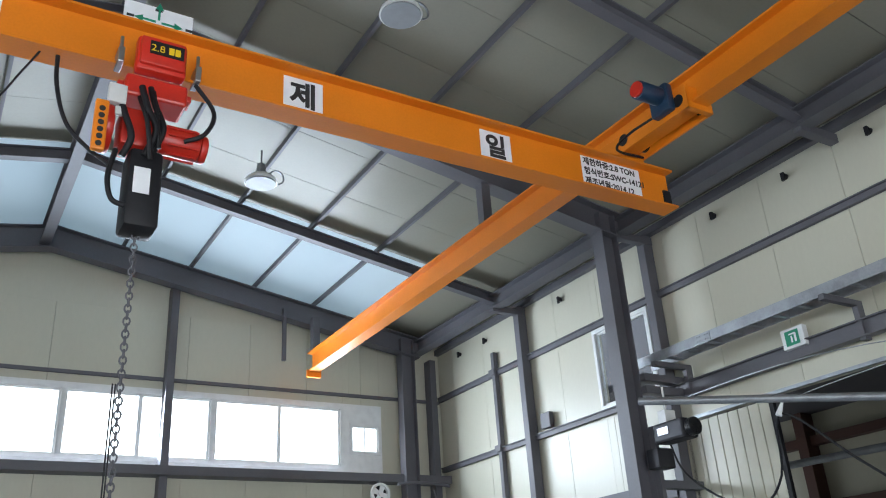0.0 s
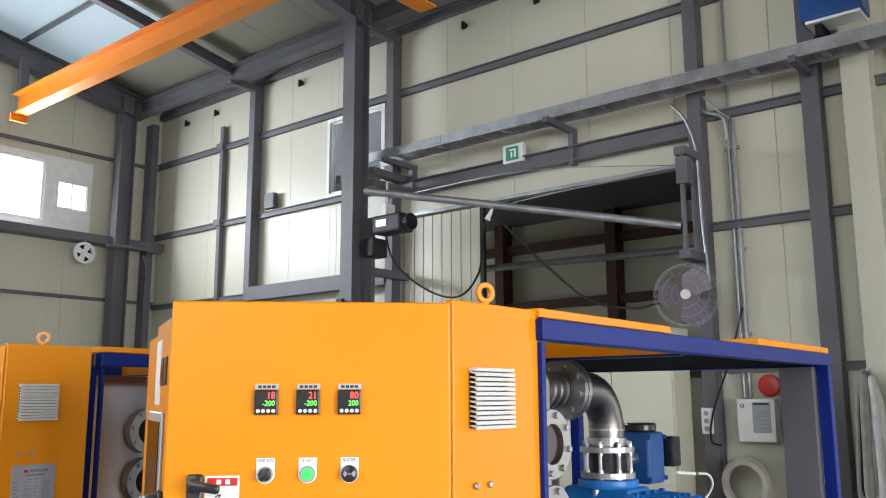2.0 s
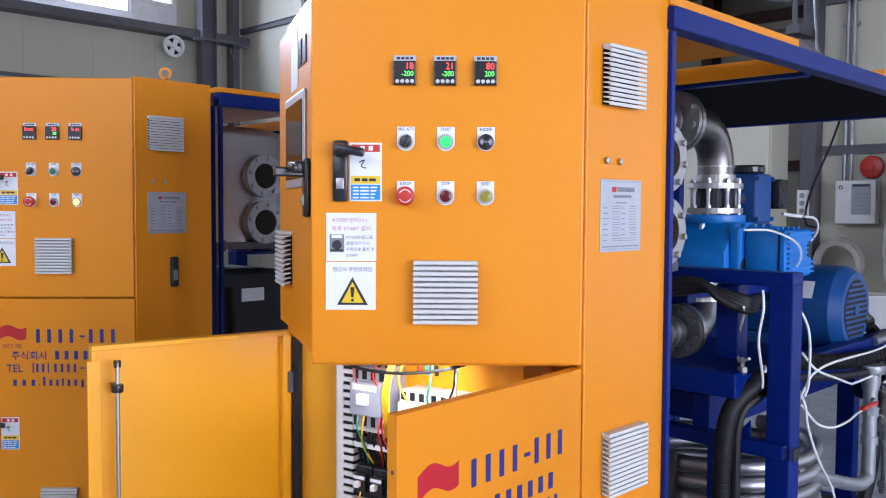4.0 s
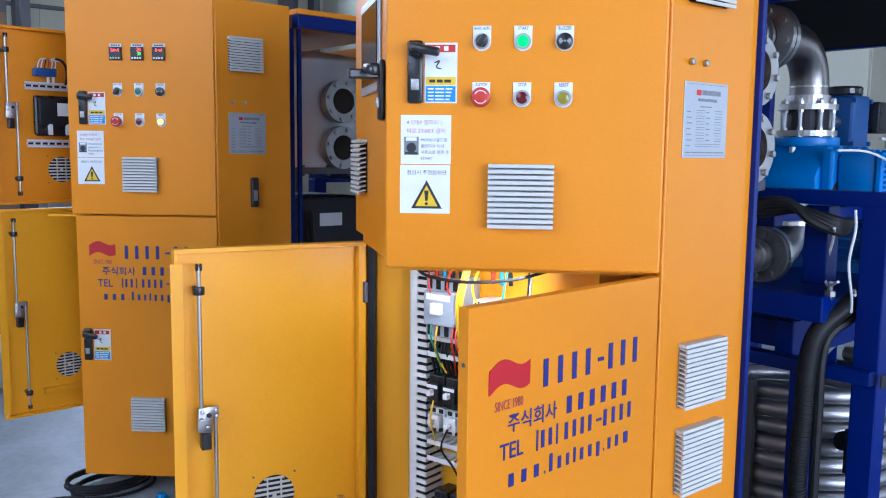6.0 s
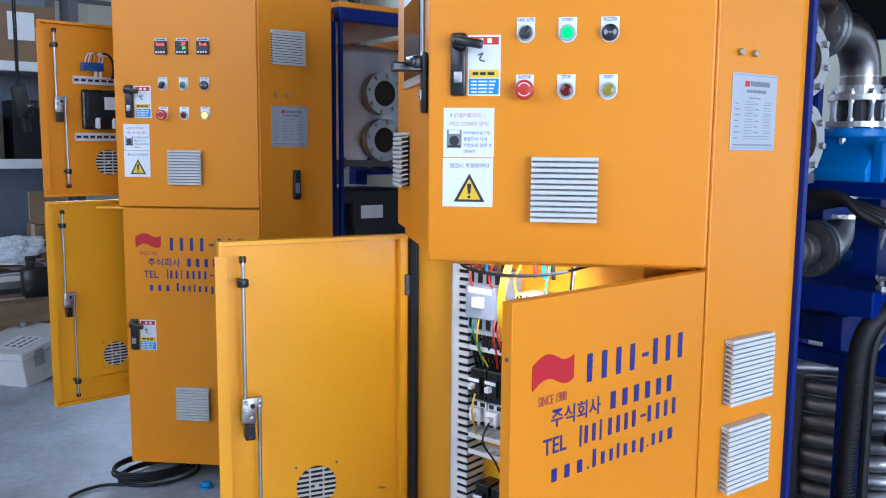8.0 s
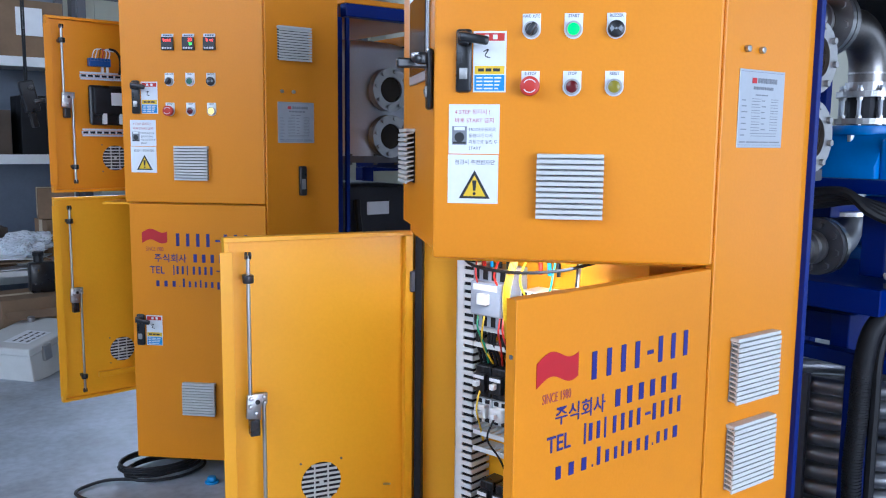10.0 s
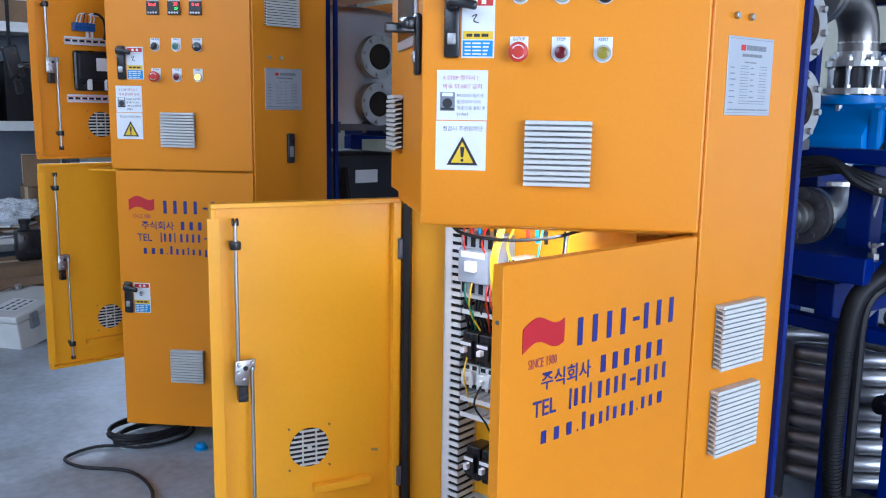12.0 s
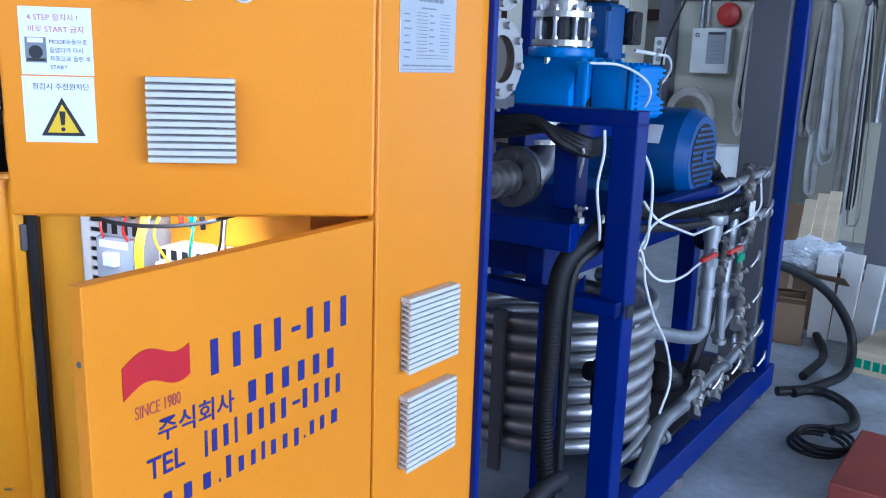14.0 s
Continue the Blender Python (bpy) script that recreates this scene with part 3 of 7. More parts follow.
# end carriage that hangs from the runway, with its drive motor
bm = nb()
for d in (-0.14, 0.14):
    box(bm, RWY + d - 0.012, BR - 0.95, RWZ - 0.06, RWY + d + 0.012, BR + 0.35, RWZ + 0.12, bevel=0.004)
box(bm, RWY - 0.15, BR - 0.95, RWZ - 0.06, RWY + 0.15, BR - 0.90, RWZ + 0.16)
box(bm, RWY - 0.12, BR - 0.10, 5.765, RWY + 0.12, BR + 0.10, RWZ - 0.05)
part("end_carriage", bm, CRANE, br)
for d in (-0.9, -0.2, 0.25):
    for s in (-1, 1):
        bm = nb()
        cyl(bm, (RWY + s * 0.155, BR + d + 0.05, RWZ + 0.05), (RWY + s * 0.10, BR + d + 0.05, RWZ + 0.05), 0.06, 18, bevel=0.006)
        part("wheel", bm, BLACK, br)
bm = nb()
cyl(bm, (RWY - 0.48, BR - 0.72, RWZ + 0.15), (RWY - 0.22, BR - 0.72, RWZ + 0.15), 0.085, 20, bevel=0.012)
box(bm, RWY - 0.24, BR - 0.82, RWZ - 0.02, RWY - 0.15, BR - 0.60, RWZ + 0.25, bevel=0.02)
part("drive_motor", bm, mat("teal_motor_paint", (0.008, 0.030, 0.065), 0.4, 0, 0.1, 6, 80, 0.04), br, "dark teal drive motor", smooth=True)
bm = nb()
cyl(bm, (RWY - 0.50, BR - 0.72, RWZ + 0.15), (RWY - 0.478, BR - 0.72, RWZ + 0.15), 0.07, 20)
part("motor_cover", bm, RED, br)
bm = nb()
tube(bm, [(RWY - 0.25, BR - 0.62, RWZ - 0.02), (RWY - 0.36, BR - 0.42, RWZ - 0.10), (RWY - 0.30, BR - 0.2, RWZ - 0.12), (RWY + 0.1, BR - 0.12, 5.80)], 0.012, 8)
part("cable", bm, BLACK, br, smooth=True)


def plate(u, z, w, h, body, size, name):
    bm = nb()
    box(bm, u, BR - 0.012, z, u + w, BR - 0.007, z + h)
    lines = body.split("\n")
    pieces = [(bm, WHITE)]
    for k, s in enumerate(lines):
        pieces.append((lettering(s, size, pose(u + w / 2 if len(lines) == 1 else u + 0.02, BR - 0.0125, z + h - (k + 0.78) * h / len(lines) if len(lines) > 1 else z + h * 0.2), align="CENTER" if len(lines) == 1 else "LEFT", bold=size * 0.035), INK))
    part(name, pieces, None, br)


plate(0.90, 5.425, 0.31, 0.28, "제", 0.235, "letter_plate")
plate(2.63, 5.425, 0.31, 0.28, "일", 0.235, "letter_plate")
plate(-1.29, 5.425, 0.31, 0.28, "전", 0.235, "letter_plate")
plate(3.72, 5.42, 0.70, 0.30, "제한하중:2.8 TON\n형식번호:SWC-14121\n제조년월:2014.12", 0.082, "data_plate")

# chain hoist hanging from the bridge
HX = -0.05
ho = thing("chain_hoist", A45 @ pose(HX + 0.04, BR, 5.25), "red electric chain hoist with a black chain bucket", "hoist")
bm = nb()
box(bm, -0.16, -0.20, 0.06, 0.16, -0.10, 0.32, bevel=0.02)
box(bm, -0.145, -0.23, 0.09, 0.145, -0.19, 0.305, bevel=0.015)
part("trolley_box", bm, RED, ho, smooth=True)
bm = nb()
box(bm, -0.09, -0.236, 0.17, 0.13, -0.229, 0.27)
part("badge", [(bm, BLACK), (lettering("2.8", 0.075, pose(-0.085, -0.238, 0.19)), YELLOW), (bars(nb(), 0.03, 0.19, (0.035, 0.035), 0.055, 0.006, -0.236), YELLOW)], None, ho)
for s in (-1, 1):
    bm = nb()
    box(bm, s * 0.25 - 0.02, -0.16, 0.10, s * 0.25 + 0.02, -0.02, 0.22, bevel=0.006)
    cyl(bm, (s * 0.25, -0.12, 0.2), (s * 0.25, -0.12, 0.32), 0.012, 8)
    part("limit_switch", bm, STAINLESS, ho)
bm = nb()
box(bm, -0.20, -0.12, -0.10, 0.20, 0.12, 0.06, bevel=0.02)
box(bm, -0.24, -0.06, -0.02, 0.24, 0.06, 0.03, bevel=0.01)
part("trolley_frame", bm, RED, ho)
bm = nb()
box(bm, -0.20, -0.10, -0.46, 0.06, 0.13, -0.18, bevel=0.035)
cyl(bm, (0.04, 0, -0.32), (0.32, 0, -0.335), 0.098, 20, bevel=0.012)
for k in range(10):
    a = k * 0.6283
    box(bm, 0.10, 0.108 * math.cos(a) - 0.006, -0.33 + 0.108 * math.sin(a) - 0.006, 0.30, 0.108 * math.cos(a) + 0.006, -0.33 + 0.108 * math.sin(a) + 0.006)
cyl(bm, (0.32, 0, -0.335), (0.37, 0, -0.337), 0.095, 20, bevel=0.015)
part("motor_body", bm, RED, ho, smooth=True)
bm = nb()
cyl(bm, (-0.31, 0, -0.33), (-0.24, 0, -0.33), 0.16, 20, bevel=0.02)
part("end_cover", bm, RED, ho, smooth=True)
bm = nb()
box(bm, -0.37, -0.20, -0.60, -0.29, -0.15, -0.24, bevel=0.012)
pb = nb()
for k in range(6):
    cyl(pb, (-0.33, -0.205, -0.56 + 0.05 * k), (-0.33, -0.198, -0.56 + 0.05 * k), 0.019, 12)
part("pendant", [(bm, CRANE), (pb, INK)], None, ho, "orange push-button pendant hung up on the hoist")
bm = nb()
box(bm, -0.30, -0.17, -0.22, -0.19, -0.12, -0.08, bevel=0.006)
box(bm, -0.25, -0.16, -0.30, -0.20, -0.13, -0.24, bevel=0.006)
part("relay_box", bm, GREY, ho)
bm = nb()
for x0, x1, z0, z1, y in ((-0.10, 0.00, -0.56, -0.05, -0.19), (-0.04, 0.05, -0.50, -0.02, -0.15), (-0.22, -0.14, -0.58, -0.16, -0.16)):
    tube(bm, [(x0, y + 0.04, z1), (x0 * 0.6 + x1 * 0.4, y, (z0 + z1) / 2 + 0.08), (x1, y - 0.01, (z0 + z1) / 2 - 0.08), ((x0 + x1) / 2, y + 0.03, z0)], 0.022, 10)
part("cable_bundle", bm, BLACK, ho, "bundle of black cables and straps", smooth=True)
bm = nb()
tube(bm, [(-0.22, -0.15, -0.55), (-0.25, -0.16, -0.75), (-0.22, -0.17, -0.90), (-0.14, -0.16, -0.93)], 0.017, 8)
part("strap", bm, BLACK, ho, smooth=True)
bm = nb()
box(bm, -0.135, -0.15, -1.04, 0.075, 0.09, -0.50, bevel=0.03)
part("chain_bucket", [(bm, BLACK), (bars(nb(), -0.10, -0.82, (0.10,), 0.18, 0, -0.151, 0.003), WHITE)], None, ho, "black chain bucket with a white label", smooth=True)
for k, pts in enumerate(([(-0.02, -0.12, -0.05), (0.0, -0.2, -0.3), (0.03, -0.18, -0.5)], [(0.25, -0.1, 0.1), (0.38, -0.12, -0.1), (0.32, -0.15, -0.3), (0.2, -0.1, -0.36)], [(-0.1, -0.1, -0.1), (-0.06, -0.22, -0.35), (-0.02, -0.2, -0.6)])):
    bm = nb()
    tube(bm, pts, 0.016, 8)
    part("control_cable", bm, BLACK, ho, smooth=True)
bm = nb()
link = []
for k in range(42):
    z = -1.04 - k * 0.040
    a = (k % 2) * 1.5708
    loop = []
    for j in range(10):
        t = j * 6.28319 / 9
        loop.append((0.019 * math.cos(t) * math.cos(a) - 0.03, 0.019 * math.cos(t) * math.sin(a), z + 0.027 * math.sin(t)))
    tube(bm, loop, 0.006, 5, 1)
part("chain", bm, STEEL, ho, smooth=True)
bm = nb()
cyl(bm, (-0.03, 0, -2.69), (-0.03, 0, -2.79), 0.04, 12, bevel=0.01)
tube(bm, [(-0.03, 0, -2.78), (-0.03, 0, -2.83), (0.03, 0, -2.86), (0.04, 0, -2.91), (-0.03, 0, -2.94), (-0.06, 0, -2.90)], 0.014, 8)
part("hook_block", bm, RED, ho, smooth=True)
# supply cable festoon
bm = nb()
tube(bm, [(-0.62, 3.40, 5.40), (-0.60, 3.40, 5.15), (-0.52, 3.38, 4.88), (-0.38, 3.36, 4.72), (-0.24, 3.34, 4.62)], 0.014, 8)
tube(bm, [(-0.70, 3.40, 5.42), (-0.80, 3.40, 5.2), (-0.95, 3.40, 4.9), (-1.2, 3.40, 4.7)], 0.007, 6)
solid("festoon_cable", bm, BLACK, A45, "black supply cable hanging from the crane bridge", "cable", smooth=True)
# direction board above the bridge
sg = thing("direction_board", A45 @ pose(0.0, BR + 0.12, 5.82), "white board with green direction arrows on the crane", "sign")
bm = nb()
box(bm, -0.24, -0.01, 0.0, 0.24, 0.01, 0.26, bevel=0.003)
part("board", bm, WHITE, sg)
bm = nb()
for a in range(4):
    m4 = pose(0, -0.012, 0.13, 0, 90 * a, 0)
    box(bm, 0.02, -0.002, -0.008, 0.12, 0.002, 0.008, m=m4)
    prism(bm, [(0.11, -0.03), (0.17, 0), (0.11, 0.03)], -0.002, 0.002, m=m4 @ pose(0, 0, 0, 90, 0, 0))
part("arrow_cross", bm, GREEN, sg)
bm = nb()
for x, z in ((-0.22, 0.12), (0.19, 0.12), (-0.03, 0.225), (-0.03, 0.02)):
    box(bm, x, -0.013, z, x + 0.05, -0.010, z + 0.02)
part("caption", bm, INK, sg)
bm = nb()
box(bm, -0.02, 0.01, -0.10, 0.02, 0.03, 0.1)
part("stay", bm, STEEL, sg)

# high-bay lamps


def high_bay(e1, e2):
    hb = thing("high_bay_lamp", A45 @ pose(e1, e2, roof_z(e1) - 0.08), "round aluminium high-bay lamp, switched off", "lamp", "high-bay lamps")
    b = nb()
    cyl(b, (0, 0, 0), (0, 0, -0.22), 0.012, 8)
    part("stem", b, STEEL, hb)
    b = nb()
    cyl(b, (0, 0, -0.20), (0, 0, -0.34), 0.05, 18, r2=0.07)
    part("gear_box", b, GALV, hb, smooth=True)
    b = nb()
    for r0, r1, z0, z1 in ((0.07, 0.14, -0.34, -0.37), (0.14, 0.19, -0.37, -0.42), (0.19, 0.20, -0.42, -0.46)):
        cyl(b, (0, 0, z1), (0, 0, z0), r1, 28, r2=r0)
    part("reflector", b, PVC, hb, smooth=True)
    b = nb()
    cyl(b, (0, 0, -0.475), (0, 0, -0.46), 0.185, 28, bevel=0.004)
    part("lens", b, MIDGREY, hb)
    b = nb()
    ring(b, (0.20, 0, -0.34), (0, 1, 0), 0.085, 0.10, 0.02)
    part("bracket", b, GALV, hb)


high_bay(2.07, 7.30)
high_bay(2.14, 3.78)
# ---- control cabinets ----


def vent(parent, m, w=0.132, h=0.13, n=11, name="vent_grille", face=0.64, back=None):
    """A louvred filter grille standing proud of the sheet; local x across, z up, outside at -y."""
    turn = Matrix(((0, 0, 1, 0), (1, 0, 0, 0), (0, 1, 0, 0), (0, 0, 0, 1)))
    b = nb()
    box(b, 0, -0.022, h - 0.008, w, 0.0, h, bevel=0.0015)
    step = (h - 0.008) / n
    for k in range(n):
        z = k * step
        prism(b, [(-0.004, z + step * 0.98), (-0.020, z + step * (face + 0.08)), (-0.0235, z + step * face), (-0.0235, z + step * 0.04), (-0.0215, z), (-0.019, z + step * 0.06), (-0.019, z + step * 0.40), (-0.004, z + step * 0.72)], 0.0, w, m=turn)
    d = nb()
    box(d, 0.003, -0.0035, 0.003, w - 0.003, -0.0005, h - 0.003)
    return part(name, [(b, GREY), (d, back or BLACK)], None, parent, "light grey louvred ventilation grille", m)


def lever(parent, m):
    """A black swing handle on its long backplate."""
    b = nb()
    box(b, 0, -0.014, 0, 0.032, 0, 0.125, bevel=0.006)
    box(b, 0.004, -0.034, 0.092, 0.028, -0.012, 0.118, bevel=0.006)
    box(b, 0.010, -0.046, 0.095, 0.068, -0.032, 0.113, bevel=0.005, m=pose(0, 0, 0, 0, 10, 0) @ pose(-0.018, 0, 0.004))
    c = nb()
    box(c, 0.008, -0.017, 0.026, 0.024, -0.013, 0.048, bevel=0.001)
    cyl(c, (0.016, -0.019, 0.037), (0.016, -0.013, 0.037), 0.005, 10)
    return part("door_handle", [(b, BLACKGLOSS), (c, STAINLESS)], None, parent, "black swing handle with a key lock", m, smooth=True)


def meter(parent, m, top, low):
    b = nb()
    box(b, 0, -0.004, 0, 0.046, 0, 0.010)
    box(b, 0, -0.012, 0.0, 0.046, 0, 0.048, bevel=0.002)
    c = nb()
    box(c, 0.002, -0.0135, 0.014, 0.044, -0.0118, 0.046, bevel=0.001)
    d = nb()
    box(d, 0.0, -0.003, 0.0495, 0.046, 0, 0.060)
    e = nb()
    for k in range(4):
        cyl(e, (0.008 + k * 0.010, -0.013, 0.007), (0.008 + k * 0.010, -0.0118, 0.007), 0.004, 10)
    e2 = nb()
    bars(e2, 0.006, 0.052, (0.007, 0.007, 0.007, 0.007), 0.005, 0.002, -0.003, 0.0005)
    r = lettering(top, 0.019, pose(0.041, -0.0137, 0.031), 0.0003, "RIGHT", 0.9)
    g = lettering(low, 0.015, pose(0.041, -0.0137, 0.017), 0.0003, "RIGHT", 0.9)
    return part("temperature_meter", [(b, BLACKGLOSS), (c, BLACKGLOSS), (d, SILVER), (e, GREY), (e2, INK), (r, LEDRED), (g, LEDGREEN)], None, parent, "small digital meter with red and green digits", m)


def knob(parent, x, z, kind, word):
    """A push button or switch on its white legend plate."""
    p = nb()
    box(p, x - 0.018, -0.002, z - 0.006, x + 0.018, 0, z + 0.031, bevel=0.0008)
    cyl(p, (x, -0.0021, z), (x, 0, z), 0.0185, 24)
    t = lettering(word, 0.0085, pose(x, -0.0023, z + 0.0232), 0.0002, "CENTER", 0.62 if len(word) > 6 else 0.85, 0.0002)
    s = nb()
    ring(s, (x, -0.006, z), (0, 1, 0), 0.012, 0.0155, 0.010, 24)
    pieces = [(p, WHITE), (t, GREYINK), (s, STAINLESS)]
    b = nb()
    if kind == "estop":
        cyl(b, (x, -0.014, z), (x, -0.001, z), 0.011, 20)
        cyl(b, (x, -0.030, z), (x, -0.013, z), 0.0195, 26, bevel=0.004)
        a = nb()
        for s in (0.5, 3.64):
            tube(a, [(x + 0.0125 * math.cos(s + j * 0.27), -0.0303, z + 0.0125 * math.sin(s + j * 0.27)) for j in range(9)], 0.0011, 5)
        pieces += [(b, RED), (a, WHITE)]
    elif kind == "switch":
        cyl(b, (x, -0.012, z), (x, -0.001, z), 0.013, 20, bevel=0.002)
        box(b, -0.006, -0.024, -0.013, 0.006, -0.010, 0.014, bevel=0.003, m=pose(x, 0, z, 0, 35, 0))
        pieces += [(b, BLACKGLOSS)]
    elif kind == "buzzer":
        cyl(b, (x, -0.014, z), (x, -0.001, z), 0.0165, 22, bevel=0.003)
        a = nb()
        cyl(a, (x, -0.0146, z), (x, -0.0138, z), 0.0022, 10)
        for s in (0.0, 3.1416):
            prism(a, [(0.003 * math.cos(s), 0.0), (0.011 * math.cos(s - 0.6), 0.011 * math.sin(s - 0.6)), (0.0125 * math.cos(s), 0.0125 * math.sin(s)), (0.011 * math.cos(s + 0.6), 0.011 * math.sin(s + 0.6))], 0.0138, 0.0146, m=pose(x, 0, z, 90, 0, 0))
        pieces += [(b, BLACKGLOSS), (a, MIDGREY)]
    else:
        cyl(b, (x, -0.010, z), (x, -0.001, z), 0.0125, 22, bevel=0.002)
        pieces += [(b, {"green": LAMPGREEN, "green_off": GREENLENS, "red": REDLENS, "olive": OLIVELENS, "lit": LAMPYELLOW}[kind])]
    names = {"estop": "emergency_button", "switch": "selector_switch", "buzzer": "buzzer"}
    labels = {"estop": "red mushroom emergency stop button", "switch": "black selector switch on a white plate", "buzzer": "black buzzer on a white plate",
              "green": "lit green push button", "green_off": "green push button, unlit", "red": "dark red push button", "olive": "yellow push button, unlit", "lit": "lit yellow push button"}
    return part(names.get(kind, "push_button"), pieces, None, parent, labels[kind], smooth=True)


def warning_label(parent, x, z, w=0.066, h=0.12):
    a, r, y, bl = nb(), nb(), nb(), nb()
    box(a, x, -0.0012, z, x + w, 0, z + h)
    box(r, x + 0.004, -0.0018, z + h - 0.019, x + w - 0.004, -0.001, z + h - 0.004)
    box(y, x + 0.003, -0.0018, z + 0.036, x + w - 0.003, -0.001, z + 0.052)
    box(bl, x + 0.003, -0.0018, z + 0.003, x + w - 0.003, -0.001, z + 0.034)
    t = nb()
    tube(t, [(x + 0.02, -0.0014, z + 0.08), (x + 0.03, -0.0014, z + 0.084), (x + 0.024, -0.0014, z + 0.072), (x + 0.034, -0.0014, z + 0.068)], 0.0012, 5)
    bars(t, x + 0.010, z + 0.041, (0.012, 0.012, 0.014), 0.006, 0.003, -0.0018, 0.0004)
    w2 = nb()
    for k in range(4):
        bars(w2, x + 0.007, z + 0.027 - k * 0.007, (0.012, 0.018, 0.014 - 0.002 * k), 0.003, 0.003, -0.0018, 0.0004)
    bars(w2, x + 0.022, z + h - 0.016, (0.009, 0.009), 0.009, 0.008, -0.0018, 0.0004)
    return part("warning_sticker", [(a, WHITE), (r, RED), (y, YELLOW), (bl, SKYBLUE), (t, INK), (w2, WHITE)], None, parent, "white warning sticker with red, yellow and blue bands")


def note_label(parent, x, z):
    a, b = nb(), nb()
    box(a, x, -0.0012, z, x + 0.103, 0, z + 0.099)
    box(b, x + 0.007, -0.0018, z + 0.018, x + 0.037, -0.001, z + 0.055)
    k = nb()
    cyl(k, (x + 0.022, -0.0024, z + 0.033), (x + 0.022, -0.0016, z + 0.033), 0.010, 18)
    box(k, x + 0.009, -0.0022, z + 0.020, x + 0.035, -0.0017, z + 0.024)
    k2 = nb()
    box(k2, x + 0.011, -0.0023, z + 0.047, x + 0.033, -0.0017, z + 0.054)
    red = lettering("4 STEP 정지시 !", 0.0112, pose(x + 0.012, -0.0014, z + 0.080), 0.0002)
    red2 = lettering("바로 START 금지", 0.0112, pose(x + 0.012, -0.0014, z + 0.063), 0.0002)
    pieces = [(a, WHITE), (b, GREYINK), (k, INK), (k2, WHITE), (red, FADED), (red2, FADED)]
    for i, s in enumerate(("MODE수동으로", "돌렸다가 다시", "자동으로 돌린 후", "START")):
        pieces.append((lettering(s, 0.0084, pose(x + 0.041, -0.0014, z + 0.046 - i * 0.0125), 0.0002), INK))
    return part("instruction_sticker", pieces, None, parent, "white sticker with printed start instructions")


def triangle_label(parent, x, z):
    a = nb()
    box(a, x, -0.0012, z, x + 0.103, 0, z + 0.099)
    M = Matrix(((1, 0, 0, 0), (0, 0, -1, 0), (0, 1, 0, 0), (0, 0, 0, 1)))
    t1, t2, t3 = nb(), nb(), nb()
    prism(t1, [(x + 0.023, z + 0.010), (x + 0.087, z + 0.010), (x + 0.055, z + 0.068)], 0.0010, 0.0018, m=M)
    prism(t2, [(x + 0.032, z + 0.0148), (x + 0.078, z + 0.0148), (x + 0.055, z + 0.0575)], 0.0016, 0.0024, m=M)
    prism(t3, [(x + 0.0525, z + 0.026), (x + 0.0575, z + 0.026), (x + 0.0595, z + 0.047), (x + 0.0505, z + 0.047)], 0.0022, 0.0030, m=M)
    cyl(t3, (x + 0.055, -0.0030, z + 0.020), (x + 0.055, -0.0022, z + 0.020), 0.0032, 12)
    t4 = lettering("점검시 주전원차단", 0.0108, pose(x + 0.055, -0.0014, z + 0.080), 0.0002, "CENTER")
    return part("hazard_sticker", [(a, WHITE), (t1, INK), (t2, YELLOW), (t3, INK), (t4, INK)], None, parent, "white sticker with a yellow hazard triangle")


def door_sheet(bm, w, z0, z1, d=0.026, bev=0.005):
    box(bm, 0, 0, z0, w, d, z1, bevel=bev)
    return bm


